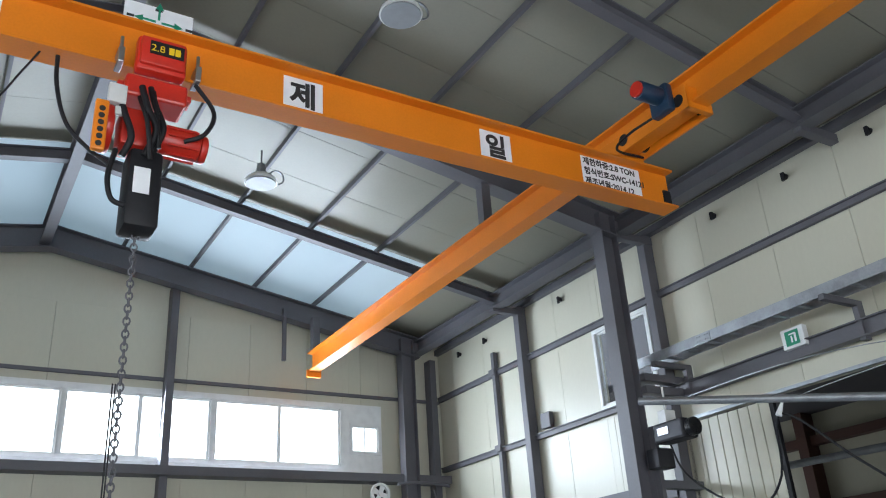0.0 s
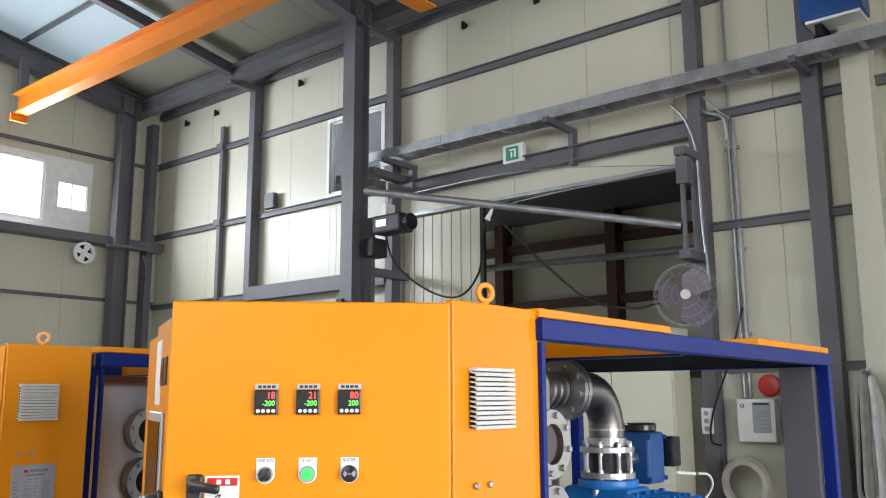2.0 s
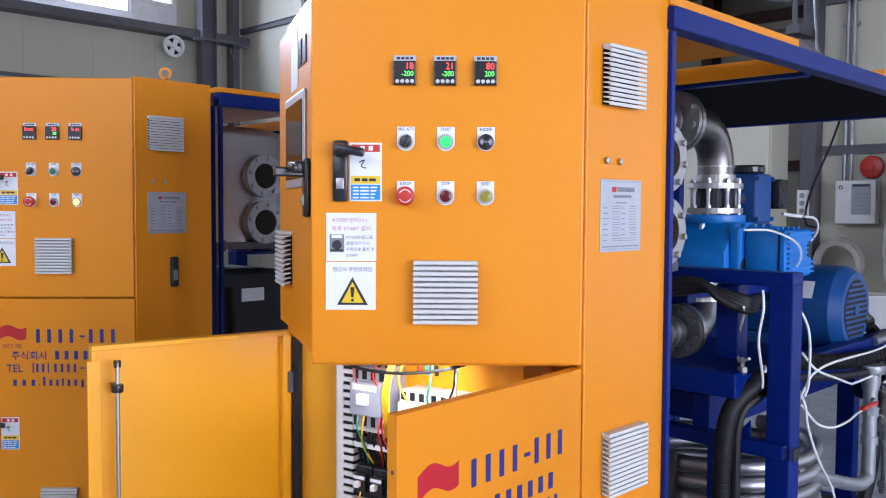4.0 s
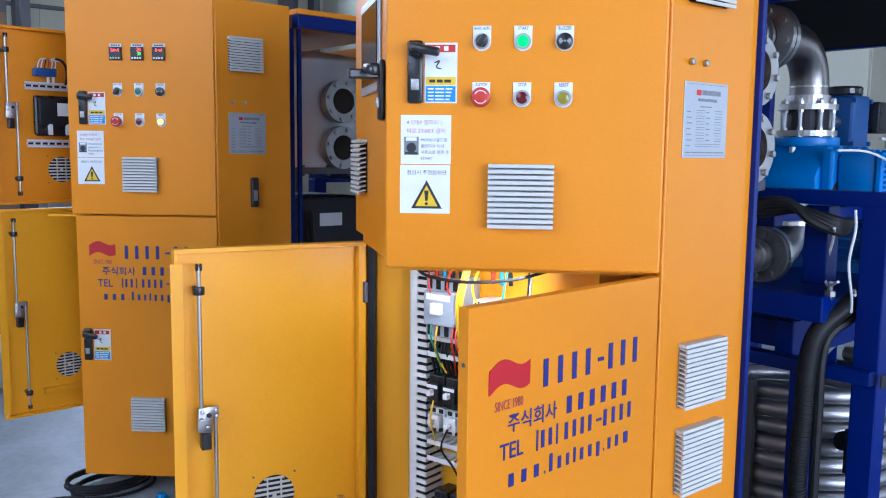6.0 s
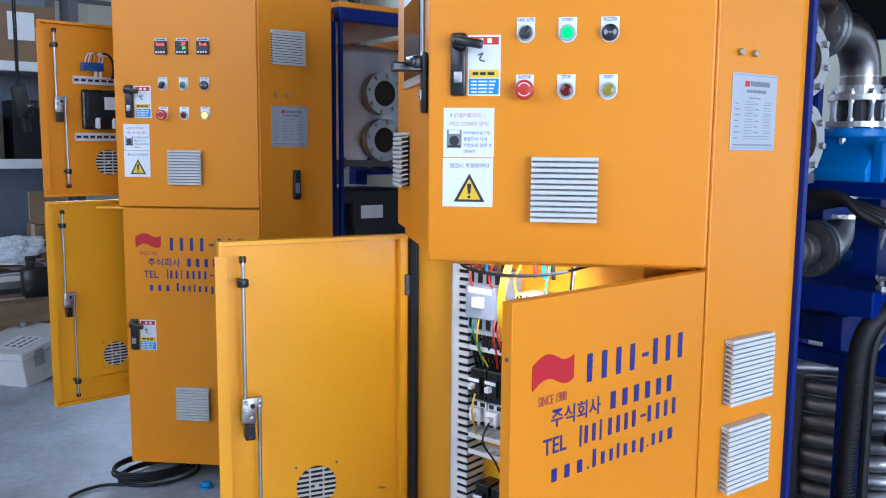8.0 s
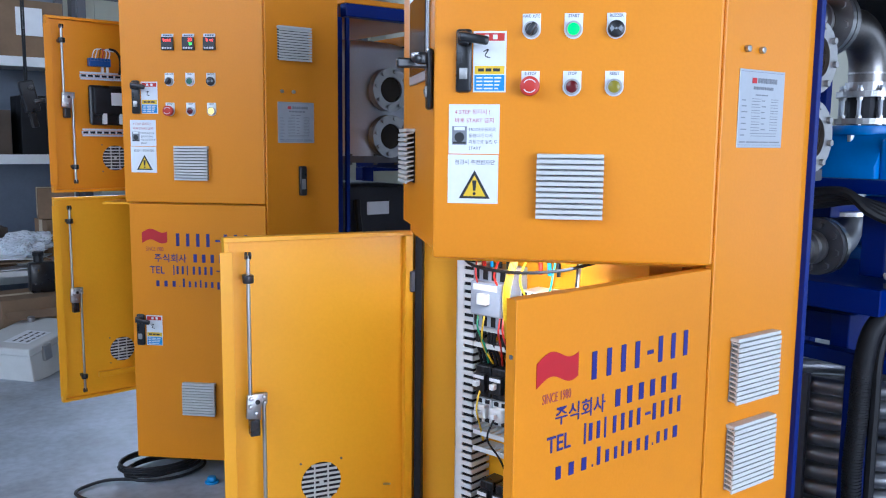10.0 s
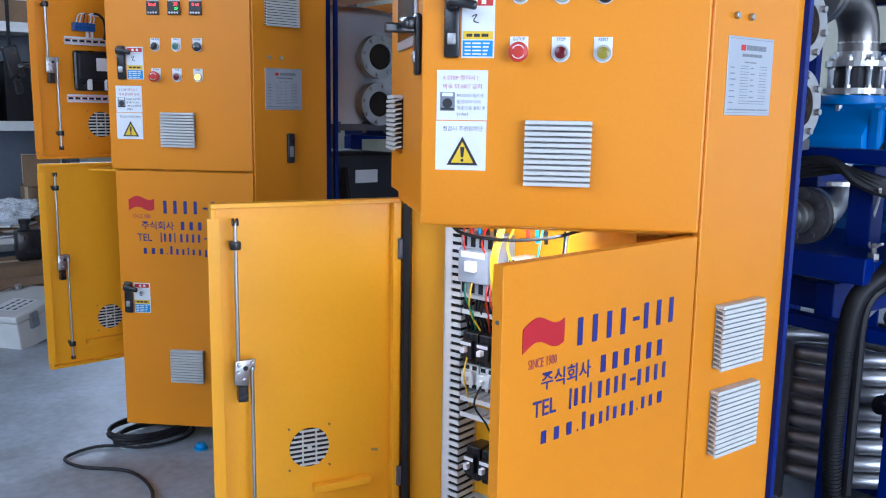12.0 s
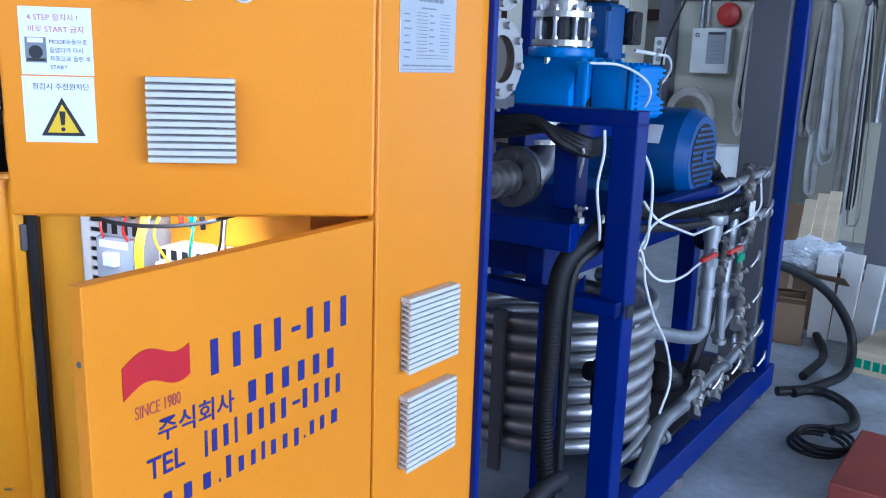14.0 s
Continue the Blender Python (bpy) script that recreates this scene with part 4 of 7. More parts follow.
def company_print(parent, x0, dz):
    """The firm's flag and its lines of writing as plain shapes on a lower door; x0: the free edge."""
    up = Matrix(((1, 0, 0, x0), (0, 0, -1, 0), (0, 1, 0, dz), (0, 0, 0, 1)))
    f = nb()
    n = 18
    us = [i / n for i in range(n + 1)]
    wave = [0.009 * math.sin(6.28319 * u - 0.5) + 0.006 * u for u in us]
    prism(f, [(0.060 + 0.103 * u, 1.017 + v) for u, v in zip(us, wave)] + [(0.060 + 0.103 * u, 0.975 + v) for u, v in reversed(list(zip(us, wave)))], 0.0008, 0.0016, m=up)
    part("flag_mark", f, REDFLAG, parent, "red waving flag mark")

    def row(name, z, h, cells):
        """One bar for each character: start, width, and its lift and height in parts of the line."""
        t = nb()
        for x, w, lift, tall in cells:
            box(t, x0 + x, -0.0016, dz + z + lift * h, x0 + x + w, -0.0008, dz + z + (lift + tall) * h)
        part(name, t, NAVY, parent)

    row("name_bars", 0.962, 0.050, [(0.199 + i * 0.0405 + (0.030 if i > 3 else 0), 0.013, 0, 1) for i in range(7)] + [(0.357, 0.019, 0.40, 0.15)])
    row("firm_bars", 0.900, 0.032, [(0.267 + i * 0.0345, 0.014, 0, 1) for i in range(6)])
    number = [(0.184, 0.0045, -0.1, 1.2), (0.197, 0.0085, 0, 1), (0.218, 0.0085, 0, 1), (0.239, 0.0045, -0.1, 1.2)]
    number += [(0.263 + i * 0.0235, 0.009, 0, 1) for i in range(4)] + [(0.358, 0.016, 0.42, 0.16)] + [(0.381 + i * 0.0265, 0.0095, 0, 1) for i in range(4)]
    row("number_bars", 0.852, 0.032, number)
    site, x = [], 0.106
    for k, w in enumerate((0.029, 0.029, 0.029, 0.007, 0.019, 0.021, 0.018, 0.014, 0.021, 0.021, 0.021, 0.007, 0.020, 0.021, 0.031)):
        dot = k in (3, 11)
        site.append((x + w * 0.24, w * 0.44, -0.25 if k == 10 else 0, 0.22 if dot else 1.45 if k == 4 else 1.25 if k in (7, 10) else 1.0))
        x += w + 0.0042
    row("site_bars", 0.802, 0.023, site)
    for name, body, size, x, z, squeeze, bold, ink in (("since_line", "SINCE 1980", 0.024, 0.075, 0.941, 0.60, 0, FADED), ("phone_word", "TEL", 0.041, 0.089, 0.853, 0.92, 0.0003, NAVY), ("firm_word", "주식회사", 0.036, 0.107, 0.901, 1.0, 0.0003, NAVY)):
        part(name, lettering(body, size, pose(x0 + x, -0.0012, z + dz), 0.0003, squeeze=squeeze, bold=bold), ink, parent)


def latch_rods(parent, w, z0, z1, zg):
    """Locking rods and a bolt gear on the inside of a door: inside at +y, x from the hinge, the gear's top at zg."""
    x, y = w - 0.052, 0.046
    b = nb()
    cyl(b, (x, y, zg - 0.01), (x, y, z1 - 0.042), 0.0048, 10)
    part("upper_rod", b, STAINLESS, parent, "steel locking rod", smooth=True)
    b = nb()
    cyl(b, (x - 0.033, y, z0 + 0.045), (x - 0.033, y, zg - 0.012), 0.0048, 10)
    part("lower_rod", b, STAINLESS, parent, "steel locking rod", smooth=True)
    b = nb()
    prism(b, [(x - 0.012, zg), (x + 0.008, zg - 0.002), (x + 0.011, zg - 0.060), (x - 0.024, zg - 0.066), (x - 0.026, zg - 0.028), (x - 0.040, zg - 0.026), (x - 0.041, zg)], -0.052, -0.040, m=Matrix(((1, 0, 0, 0), (0, 0, -1, 0), (0, 1, 0, 0), (0, 0, 0, 1))), bevel=0.0015)
    box(b, x - 0.026, 0.003, zg - 0.062, x - 0.006, 0.042, zg - 0.018)
    for xx, zz in ((x, zg - 0.010), (x + 0.002, zg - 0.030), (x - 0.033, zg - 0.008), (x - 0.033, zg - 0.022), (x - 0.012, zg - 0.048)):
        cyl(b, (xx, 0.052, zz), (xx, 0.060, zz), 0.0055, 8, bevel=0.001)
    part("bolt_gear", b, STAINLESS, parent, "bright steel bolt gear plate", smooth=True)
    b = nb()
    box(b, x - 0.021, 0.030, zg - 0.104, x + 0.003, 0.058, zg - 0.064, bevel=0.003)
    cyl(b, (x - 0.016, 0.0525, zg - 0.020), (x - 0.016, 0.0545, zg - 0.020), 0.006, 12)
    part("gear_foot", b, BLACKGLOSS, parent, "black plastic foot of the bolt gear")
    for xx, zz in ((x, z1 - 0.098), (x - 0.033, z0 + 0.105)):
        b = nb()
        cyl(b, (xx, y, zz - 0.010), (xx, y, zz + 0.010), 0.0135, 14, bevel=0.003)
        box(b, xx - 0.006, 0.003, zz - 0.006, xx + 0.006, y, zz + 0.006)
        part("rod_guide", b, BLACKGLOSS, parent, "black rod guide", smooth=True)
    for xx, zz in ((x, z1 - 0.042), (x - 0.033, z0 + 0.045)):
        b = nb()
        cyl(b, (xx - 0.007, y, zz), (xx - 0.002, y, zz), 0.009, 12)
        cyl(b, (xx + 0.002, y, zz), (xx + 0.007, y, zz), 0.009, 12)
        part("rod_roller", b, BLACKGLOSS, parent)


def side_door(cab, z0, z1, hinge, angle, w, zg, opened, upper, fan, zf, ledge=()):
    """A door of the narrow side: hinge point, direction of the leaf (degrees), width; zg: its bolt gear; fan, zf: its grille's middle."""
    b = nb()
    box(b, 0, -0.003, z0, w, 0.003, z1, bevel=0.001)
    paint = LITINNER if opened and not upper else ORANGE
    door = part("side_door", b, paint, cab, "orange steel side door standing open" if opened else "orange steel side door, shut", pose(hinge[0], hinge[1], 0, 0, 0, angle))
    for x0, x1, c, d in ((0, 0.022, z0 + 0.012, z1 - 0.012), (w - 0.012, w, z0 + 0.012, z1 - 0.012), (0, w, z0, z0 + 0.012), (0, w, z1 - 0.012, z1)):
        b = nb()
        box(b, x0, 0.003, c, x1, 0.026, d, bevel=0.0015)
        part("edge_flange", b, paint, door)
    b = nb()
    box(b, w - 0.02, 0.0262, z0 + 0.03, w + 0.010, 0.029, z1 - 0.034, bevel=0.001)
    part("seal_lip", b, paint, door)
    latch_rods(door, w, z0, z1, zg)
    if not opened or upper:
        lever(door, pose(w - 0.03, -0.003, z0 + 0.27))
    k, g = nb(), nb()
    cyl(k, (fan, 0.0031, zf), (fan, 0.0040, zf), 0.053, 32)
    for i in range(8):
        zz = zf - 0.0455 + i * 0.013
        hw = (0.0525 ** 2 - (zz - zf) ** 2) ** 0.5
        box(g, fan - hw, 0.0040, zz - 0.0028, fan + hw, 0.0066, zz + 0.0028)
    for xx in (fan - 0.018, fan + 0.018):
        hh = (0.0525 ** 2 - (xx - fan) ** 2) ** 0.5
        box(g, xx - 0.0018, 0.0040, zf - hh, xx + 0.0018, 0.0070, zf + hh)
    cyl(g, (fan, 0.0040, zf), (fan, 0.0085, zf), 0.0055, 12)
    part("fan_grille", [(k, BLACK), (g, GREY)], None, door, "round grey fan grille in the door")
    for sx in (-1, 1):
        for sz in (-1, 1):
            k = nb()
            cyl(k, (fan + sx * 0.054, 0.003, zf + sz * 0.056), (fan + sx * 0.054, 0.007, zf + sz * 0.056), 0.0028, 8)
            part("grille_screw", k, STEEL, door)
    vent(door, pose(fan - 0.066, -0.003, zf - 0.066), name="vent_cover")
    if ledge:
        r = nb()
        box(r, ledge[0], 0.003, ledge[2], ledge[1], 0.030, ledge[2] + 0.022, bevel=0.003)
        part("document_ledge", r, LITINNER, door)
        r = nb()
        cyl(r, (0.072, 0.003, z0 + 0.195), (0.067, 0.032, z0 + 0.205), 0.003, 6)
        part("earth_stud", r, STAINLESS, door)
    if upper and opened:
        s, s2, s3 = nb(), nb(), nb()
        box(s, 0.02, 0.030, 1.428, 0.249, 0.048, 1.592, bevel=0.010)
        box(s2, 0.03, 0.048, 1.470, 0.238, 0.066, 1.584, bevel=0.008)
        for i in range(5):
            for j in range(5):
                box(s2, 0.186 + i * 0.008, 0.066, 1.535 + j * 0.008, 0.189 + i * 0.008, 0.0665, 1.539 + j * 0.008)
        box(s3, 0.100, 0.0665, 1.510, 0.165, 0.0675, 1.562)
        part("touch_panel", [(s, BLACKGLOSS), (s2, BLACK)], None, door, "dark back of a touch panel")
        part("panel_label", s3, WHITE, door)
        for x in (0.115, 0.185):
            s = nb()
            box(s, x, 0.050, 1.432, x + 0.016, 0.070, 1.476, bevel=0.003)
            part("plug", s, PVC, door)
        for zz in (1.397, 1.630):
            rl = nb()
            box(rl, 0.02, 0.018, zz - 0.006, 0.275, 0.024, zz + 0.006)
            box(rl, 0.02, 0.024, zz - 0.016, 0.275, 0.030, zz - 0.008)
            box(rl, 0.02, 0.024, zz + 0.008, 0.275, 0.030, zz + 0.016)
            sl = nb()
            for i in range(9):
                box(sl, 0.026 + i * 0.028, 0.0235, zz - 0.0045, 0.046 + i * 0.028, 0.0248, zz + 0.0045)
            part("mounting_rail", [(rl, ZINC), (sl, BLACK)], None, door, "bright zinc-plated slotted mounting rail")
        tb = nb()
        box(tb, 0.158, 0.028, 1.668, 0.246, 0.060, 1.702, bevel=0.004)
        for i in range(6):
            box(tb, 0.164 + i * 0.0135, 0.058, 1.690, 0.173 + i * 0.0135, 0.066, 1.700)
        part("terminal_block", tb, MOTORBLUE, door, "blue terminal block")
        for i in range(6):
            x = 0.168 + i * 0.0135
            wr = nb()
            tube(wr, [(x, 0.060, 1.696), (x - 0.004, 0.066, 1.722), (x * 0.6 + 0.072, 0.064, 1.738), (0.155 - 0.002 * i, 0.060, 1.741 - 0.002 * i)], 0.0022, 6)
            part("thin_wire", wr, (PVC, PVC, RED, BLACK)[i % 4], door, smooth=True)
        wr = nb()
        tube(wr, [(0.165, 0.060, 1.740), (0.140, 0.060, 1.735), (0.122, 0.058, 1.712), (0.116, 0.050, 1.67), (0.118, 0.04, 1.640)], 0.0055, 8)
        part("wire_bundle", wr, BLACK, door, smooth=True)
        for x in (0.162, 0.182):
            wr = nb()
            box(wr, x, 0.034, 1.640, x + 0.010, 0.044, 1.668, bevel=0.002)
            part("plug", wr, PVC, door)
    elif upper:
        s = nb()
        box(s, 0.14, -0.010, z0 + 0.335, 0.40, -0.003, z0 + 0.545, bevel=0.003)
        s2 = nb()
        box(s2, 0.16, -0.012, z0 + 0.355, 0.38, -0.010, z0 + 0.525)
        arm = nb()
        box(arm, w - 0.028, -0.078, z0 + 0.355, w - 0.010, -0.010, z0 + 0.375, bevel=0.004)
        part("handle_arm", arm, BLACKGLOSS, door)
        part("touch_screen", [(s, SILVER), (s2, DARKGLASS)], None, door, "grey framed touch screen")
        for x in (0.30, 0.36):
            s = nb()
            box(s, x, -0.006, z0 + 0.60, x + 0.045, -0.003, z0 + 0.66, bevel=0.002)
            part("gauge_plate", s, BLACKGLOSS, door)
        s = nb()
        box(s, 0.20, -0.0045, z0 + 0.56, 0.29, -0.003, z0 + 0.70)
        part("data_sticker", s, WHITE, door)
    for zz in (z0 + 0.09, z1 - 0.16):
        hg = nb()
        box(hg, -0.014, 0.004, zz, 0.010, 0.034, zz + 0.055, bevel=0.003)
        part("hinge", hg, STEEL, door)
    return door


SIDE_A = 106.5
HINGE = (-0.132, 0.455)


def cabinet(m, second):
    """A control cabinet: broad front of two doors, a fixed side column, a narrow side with two doors."""
    cab = thing("control_cabinet", m, "orange steel control cabinet with open side doors and shut front" if second else "orange steel control cabinet with its lower doors open", "control cabinet", "control cabinets")
    # upper casing
    b = nb()
    poly = [(0.012, 0.030), (0.558, 0.030), (0.773, 0.232), (0.70, 0.46), (-0.115 if second else -0.131, 0.46)]
    zs = (1.135, 1.915)
    side_open = second
    if side_open:
        for c, d in ((zs[0], zs[0] + 0.006), (zs[1] - 0.006, zs[1])):
            prism(b, poly, c, d)
        box(b, -0.115, 0.455, zs[0], 0.70, 0.461, zs[1])
    else:
        prism(b, poly, *zs)
    part("upper_casing", b, ORANGE, cab)
    # lower casing: back plate, partition, floor and top
    zb = 0.10 if second else 0.06
    for c0 in ((-0.125, 0.458, zb, 0.72, 0.463, 1.13), (0.566, 0.035, zb, 0.570, 0.458, 1.13), (-0.11 if second else 0.02, 0.03 if second else 0.06, 1.118, 0.55, 0.456, 1.126)):
        part("casing_plate", box(nb(), *c0), LITINNER, cab)
    b = nb()
    prism(b, [(0.012, 0.030), (0.558, 0.030), (0.773, 0.232), (0.70, 0.456), (-0.115, 0.456)], zb, zb + 0.015)
    part("floor_plate", b, LITINNER, cab)
    b = nb()
    prism(b, [(0.12, 0.30), (0.54, 0.20), (0.70, 0.30), (0.69, 0.44), (0.02, 0.44)], 0.0, zb - 0.002)
    part("plinth", b, STEEL, cab)
    if not second:
        b = nb()
        box(b, 0.0, -0.002, zb, 0.455, 0.004, 0.262, bevel=0.001)
        part("side_sill", b, ORANGE, cab, "", pose(HINGE[0], HINGE[1], 0, 0, 0, SIDE_A + 180))
    sl = nb()
    box(sl, -0.112, 0.424, 0.10, -0.092, 0.4575, 1.125, bevel=0.004)
    part("door_seal", sl, BLACK, cab, "black rubber door seal")
    # fixed column beside the doors, at half a right angle to the front
    cm = pose(0.567, 0.004, 0, 0, 0, 45)
    b = nb()
    box(b, 0, 0, zb, 0.318, 0.022, 1.94, bevel=0.004)
    col = part("side_column", b, ORANGE, cab, "orange fixed column panel with grille and data plate", cm)
    vent(col, pose(0.050, 0, 1.672), 0.138, 0.128, 12, face=0.72)
    if not second:
        vent(col, pose(0.067, 0, 0.836), 0.152, 0.140, 13, face=0.74, back=MIDGREY)
        vent(col, pose(0.068, 0, 0.645), 0.152, 0.146, 13, face=0.74, back=MIDGREY)
    else:
        b = nb()
        box(b, 0.135, -0.016, 1.16, 0.167, 0, 1.275, bevel=0.006)
        b2 = nb()
        box(b2, 0.143, -0.018, 1.185, 0.159, -0.015, 1.225)
        part("column_lock", [(b, BLACKGLOSS), (b2, STAINLESS)], None, col, "black flush lock on the column")
    for x in (0.068, 0.117):
        b = nb()
        cyl(b, (x, -0.010, 1.558), (x, 0, 1.558), 0.007, 12, bevel=0.002)
        part("screw_cap", b, STAINLESS, col)
    dp = part("data_plate", box(nb(), 0.050, -0.002, 1.364, 0.206, 0, 1.519, bevel=0.0006), SILVER, col, "silver data plate with small print")
    dp.matrix_local = pose(0, 0, 0)
    b, b2, b3 = nb(), nb(), nb()
    box(b2, 0.092, -0.0028, 1.492, 0.107, -0.0018, 1.503)
    bars(b3, 0.112, 1.493, (0.008, 0.007, 0.008, 0.007, 0.003, 0.007, 0.008, 0.007), 0.010, 0.0016, -0.002, 0.0006)
    bars(b3, 0.098, 1.480, (0.010, 0.010, 0.012, 0.004, 0.012, 0.010), 0.006, 0.002, -0.002, 0.0006)
    bars(b3, 0.106, 1.468, (0.018, 0.020), 0.0026, 0.003, -0.002, 0.0006)
    for k in range(7):
        z = 1.457 - k * 0.0115
        bars(b, 0.060, z, (0.013 + 0.003 * (k % 3),), 0.0022, 0, -0.002, 0.0006)
        bars(b, 0.094, z - 0.001, (0.029 if k < 6 else 0.090,), 0.0012, 0, -0.002, 0.0006)
        bars(b, 0.094, z + 0.004, (0.029 if k < 6 else 0.090,), 0.0012, 0, -0.002, 0.0006)
        if k < 6:
            bars(b, 0.129, z, (0.010 + 0.004 * (k % 2),), 0.0022, 0, -0.002, 0.0006)
            bars(b, 0.160, z - 0.001, (0.026,), 0.0012, 0, -0.002, 0.0006)
            bars(b, 0.160, z + 0.004, (0.026,), 0.0012, 0, -0.002, 0.0006)
    bars(b, 0.058, 1.374, (0.020, 0.044, 0.030, 0.036), 0.0026, 0.003, -0.002, 0.0006)
    for c0 in ((0.054, 1.369, 0.202, 1.3698), (0.054, 1.5142, 0.202, 1.515)):
        box(b, c0[0], -0.0026, c0[1], c0[2], -0.002, c0[3])
    part("plate_print", [(b2, REDFLAG), (b3, GREYINK), (b, GREYINK)], None, col)
    # lifting eye
    b = nb()
    ring(b, (0.650, 0.112, 1.966), (0.45, -0.9, 0), 0.013, 0.023, 0.011, 24)
    cyl(b, (0.650, 0.112, 1.905), (0.650, 0.112, 1.948), 0.010, 16)
    part("lifting_eye", b, ORANGE, cab, "orange lifting eye bolt", smooth=True)
    # front doors
    b = nb()
    door_sheet(b, 0.562, 1.130, 1.932)
    ud = part("upper_door", b, ORANGE, cab, "orange upper door with meters, buttons and stickers")
    digits = (("18", "-200"), ("21", "-200"), ("80", "200")) if not second else (("bout", ""), ("20", "20"), ("b ut", ""))
    for k, x in enumerate((0.170, 0.252, 0.334)):
        meter(ud, pose(x, 0, 1.706), *digits[k])
    for k, (a, c) in enumerate((("switch", "estop"), ("green_off" if second else "green", "red"), ("buzzer", "lit" if second else "olive"))):
        x = (0.195, 0.277, 0.359)[k]
        knob(ud, x, 1.591, a, ("HAND  AUTO", "START", "BUZZER")[k])
        knob(ud, x, 1.480, c, ("E-STOP", "STOP", "RESET")[k])
    lever(ud, pose(0.046, 0, 1.468))
    warning_label(ud, 0.080, 1.469)
    note_label(ud, 0.032, 1.346)
    triangle_label(ud, 0.031, 1.245)
    vent(ud, pose(0.212, 0, 1.218))
    # round punched lugs on the upper door's return edge
    b = nb()
    for z in (1.16, 1.86):
        cyl(b, (-0.002, 0.034, z), (0.010, 0.034, z), 0.018, 18, bevel=0.003)
    part("edge_lug", b, ORANGE, cab)
    ang = 0 if second else 48.5
    b = nb()
    z0 = 0.105 if second else 0.065
    box(b, -0.546, 0, z0, 0, 0.004, 1.124, bevel=0.0015)
    ld = part("lower_door", b, ORANGE, cab, "orange lower door with printed writing, shut" if second else "orange lower door with printed writing, ajar", pose(0.562, 0.0, 0, 0, 0, ang))
    for x0, x1, c, d in ((-0.546, -0.534, z0, 1.124), (-0.012, 0, z0, 1.124), (-0.534, -0.012, z0, z0 + 0.012), (-0.534, -0.012, 1.112, 1.124)):
        b = nb()
        box(b, x0, 0.0035, c, x1, 0.023, d, bevel=0.001)
        part("edge_flange", b, ORANGE, ld)
    company_print(ld, -0.558, 0.0)
    if second:
        vent(ld, pose(-0.344, 0, 0.292))
        lever(ld, pose(-0.558 + 0.03, 0, 0.565))
        warning_label(ld, -0.558 + 0.066, 0.565)
    else:
        for z in (0.30, 0.70, 1.03):
            b = nb()
            cyl(b, (-0.5345, 0.010, z), (-0.5475, 0.010, z), 0.004, 8)
            part("edge_screw", b, STEEL, ld)
    # narrow side: doors hinged at the back corner
    if second:
        side_door(cab, 1.150, 1.862, HINGE, 228, 0.400, 1.559, True, True, 0.135, 1.290)
        side_door(cab, 0.262, 1.130, HINGE, 228, 0.400, 0.752, True, False, 0.135, 0.452, (0.07, 0.246, 0.345))
    else:
        side_door(cab, 1.165, 1.88, (-0.146, 0.455), 288.8, 0.449, 1.57, False, True, 0.135, 1.335)
        side_door(cab, 0.26, 1.138, HINGE, 213, 0.486, 0.758, True, False, 0.246, 0.490, (0.085, 0.240, 0.368))
    return cab


first = cabinet(pose(0, 0, 0), False)
cabinet(pose(-1.4225, 1.357, -0.008, 0, 0, 1.44), True)

# switchgear in the open lower compartment of the near cabinet


GEAR = pose(0.040, 0.452, 0, 0, 0, -33) @ pose(0.0, -0.460, 0)
b = nb()
box(b, 0.0, 0.4585, 0.10, 0.50, 0.4625, 1.115, bevel=0.001)
part("mounting_plate", b, LITINNER, first, "orange-yellow plate carrying the switchgear", GEAR)


def wire_duct(x0, x1, z0, z1, upright):
    dct = thing("wire_duct", GEAR, "white slotted cable duct in the cabinet", "cable duct", "cable ducts")
    b = nb()
    y0, y1 = 0.385, 0.4575
    if upright:
        box(b, x0, y0, z0, x0 + 0.024, y0 + 0.004, z1)
        box(b, x0, y0, z0, x0 + 0.004, y1, z1)
        n = int((z1 - z0) / 0.02)
        for k in range(n):
            z = z0 + k * 0.02
            box(b, x0 + 0.024, y0, z, x0 + 0.058, y0 + 0.004, z + 0.011)
            box(b, x0 + 0.054, y0, z, x0 + 0.058, y1, z + 0.011)
    else:
        for z in (z0, z1 - 0.004):
            box(b, x0, y1 - 0.02, z, x1, y1, z + 0.004)
            n = int((x1 - x0) / 0.02)
            for k in range(n):
                box(b, x0 + k * 0.02, y0, z, x0 + k * 0.02 + 0.012, y1 - 0.02, z + 0.004)
        box(b, x0, y0 - 0.002, z0, x1, y0, z0 + 0.012)
        box(b, x0, y0 - 0.002, z1 - 0.012, x1, y0, z1)
    part("duct_body", b, PVC, dct)
    if upright:
        b = nb()
        box(b, x0 + 0.006, y0 + 0.006, z0, x0 + 0.052, y1 - 0.004, z1)
        part("duct_inside", b, BLACK, dct)
    return dct


wire_duct(0.005, 0, 0.10, 1.10, True)
wire_duct(0.066, 0.49, 0.86, 0.915, False)
wire_duct(0.066, 0.49, 0.59, 0.645, False)
wire_duct(0.066, 0.49, 0.30, 0.355, False)


CONTACTOR = mat("blue_grey_moulded_plastic", (0.36, 0.40, 0.46), 0.42, 0, 0.08, 8, 90, 0.02)


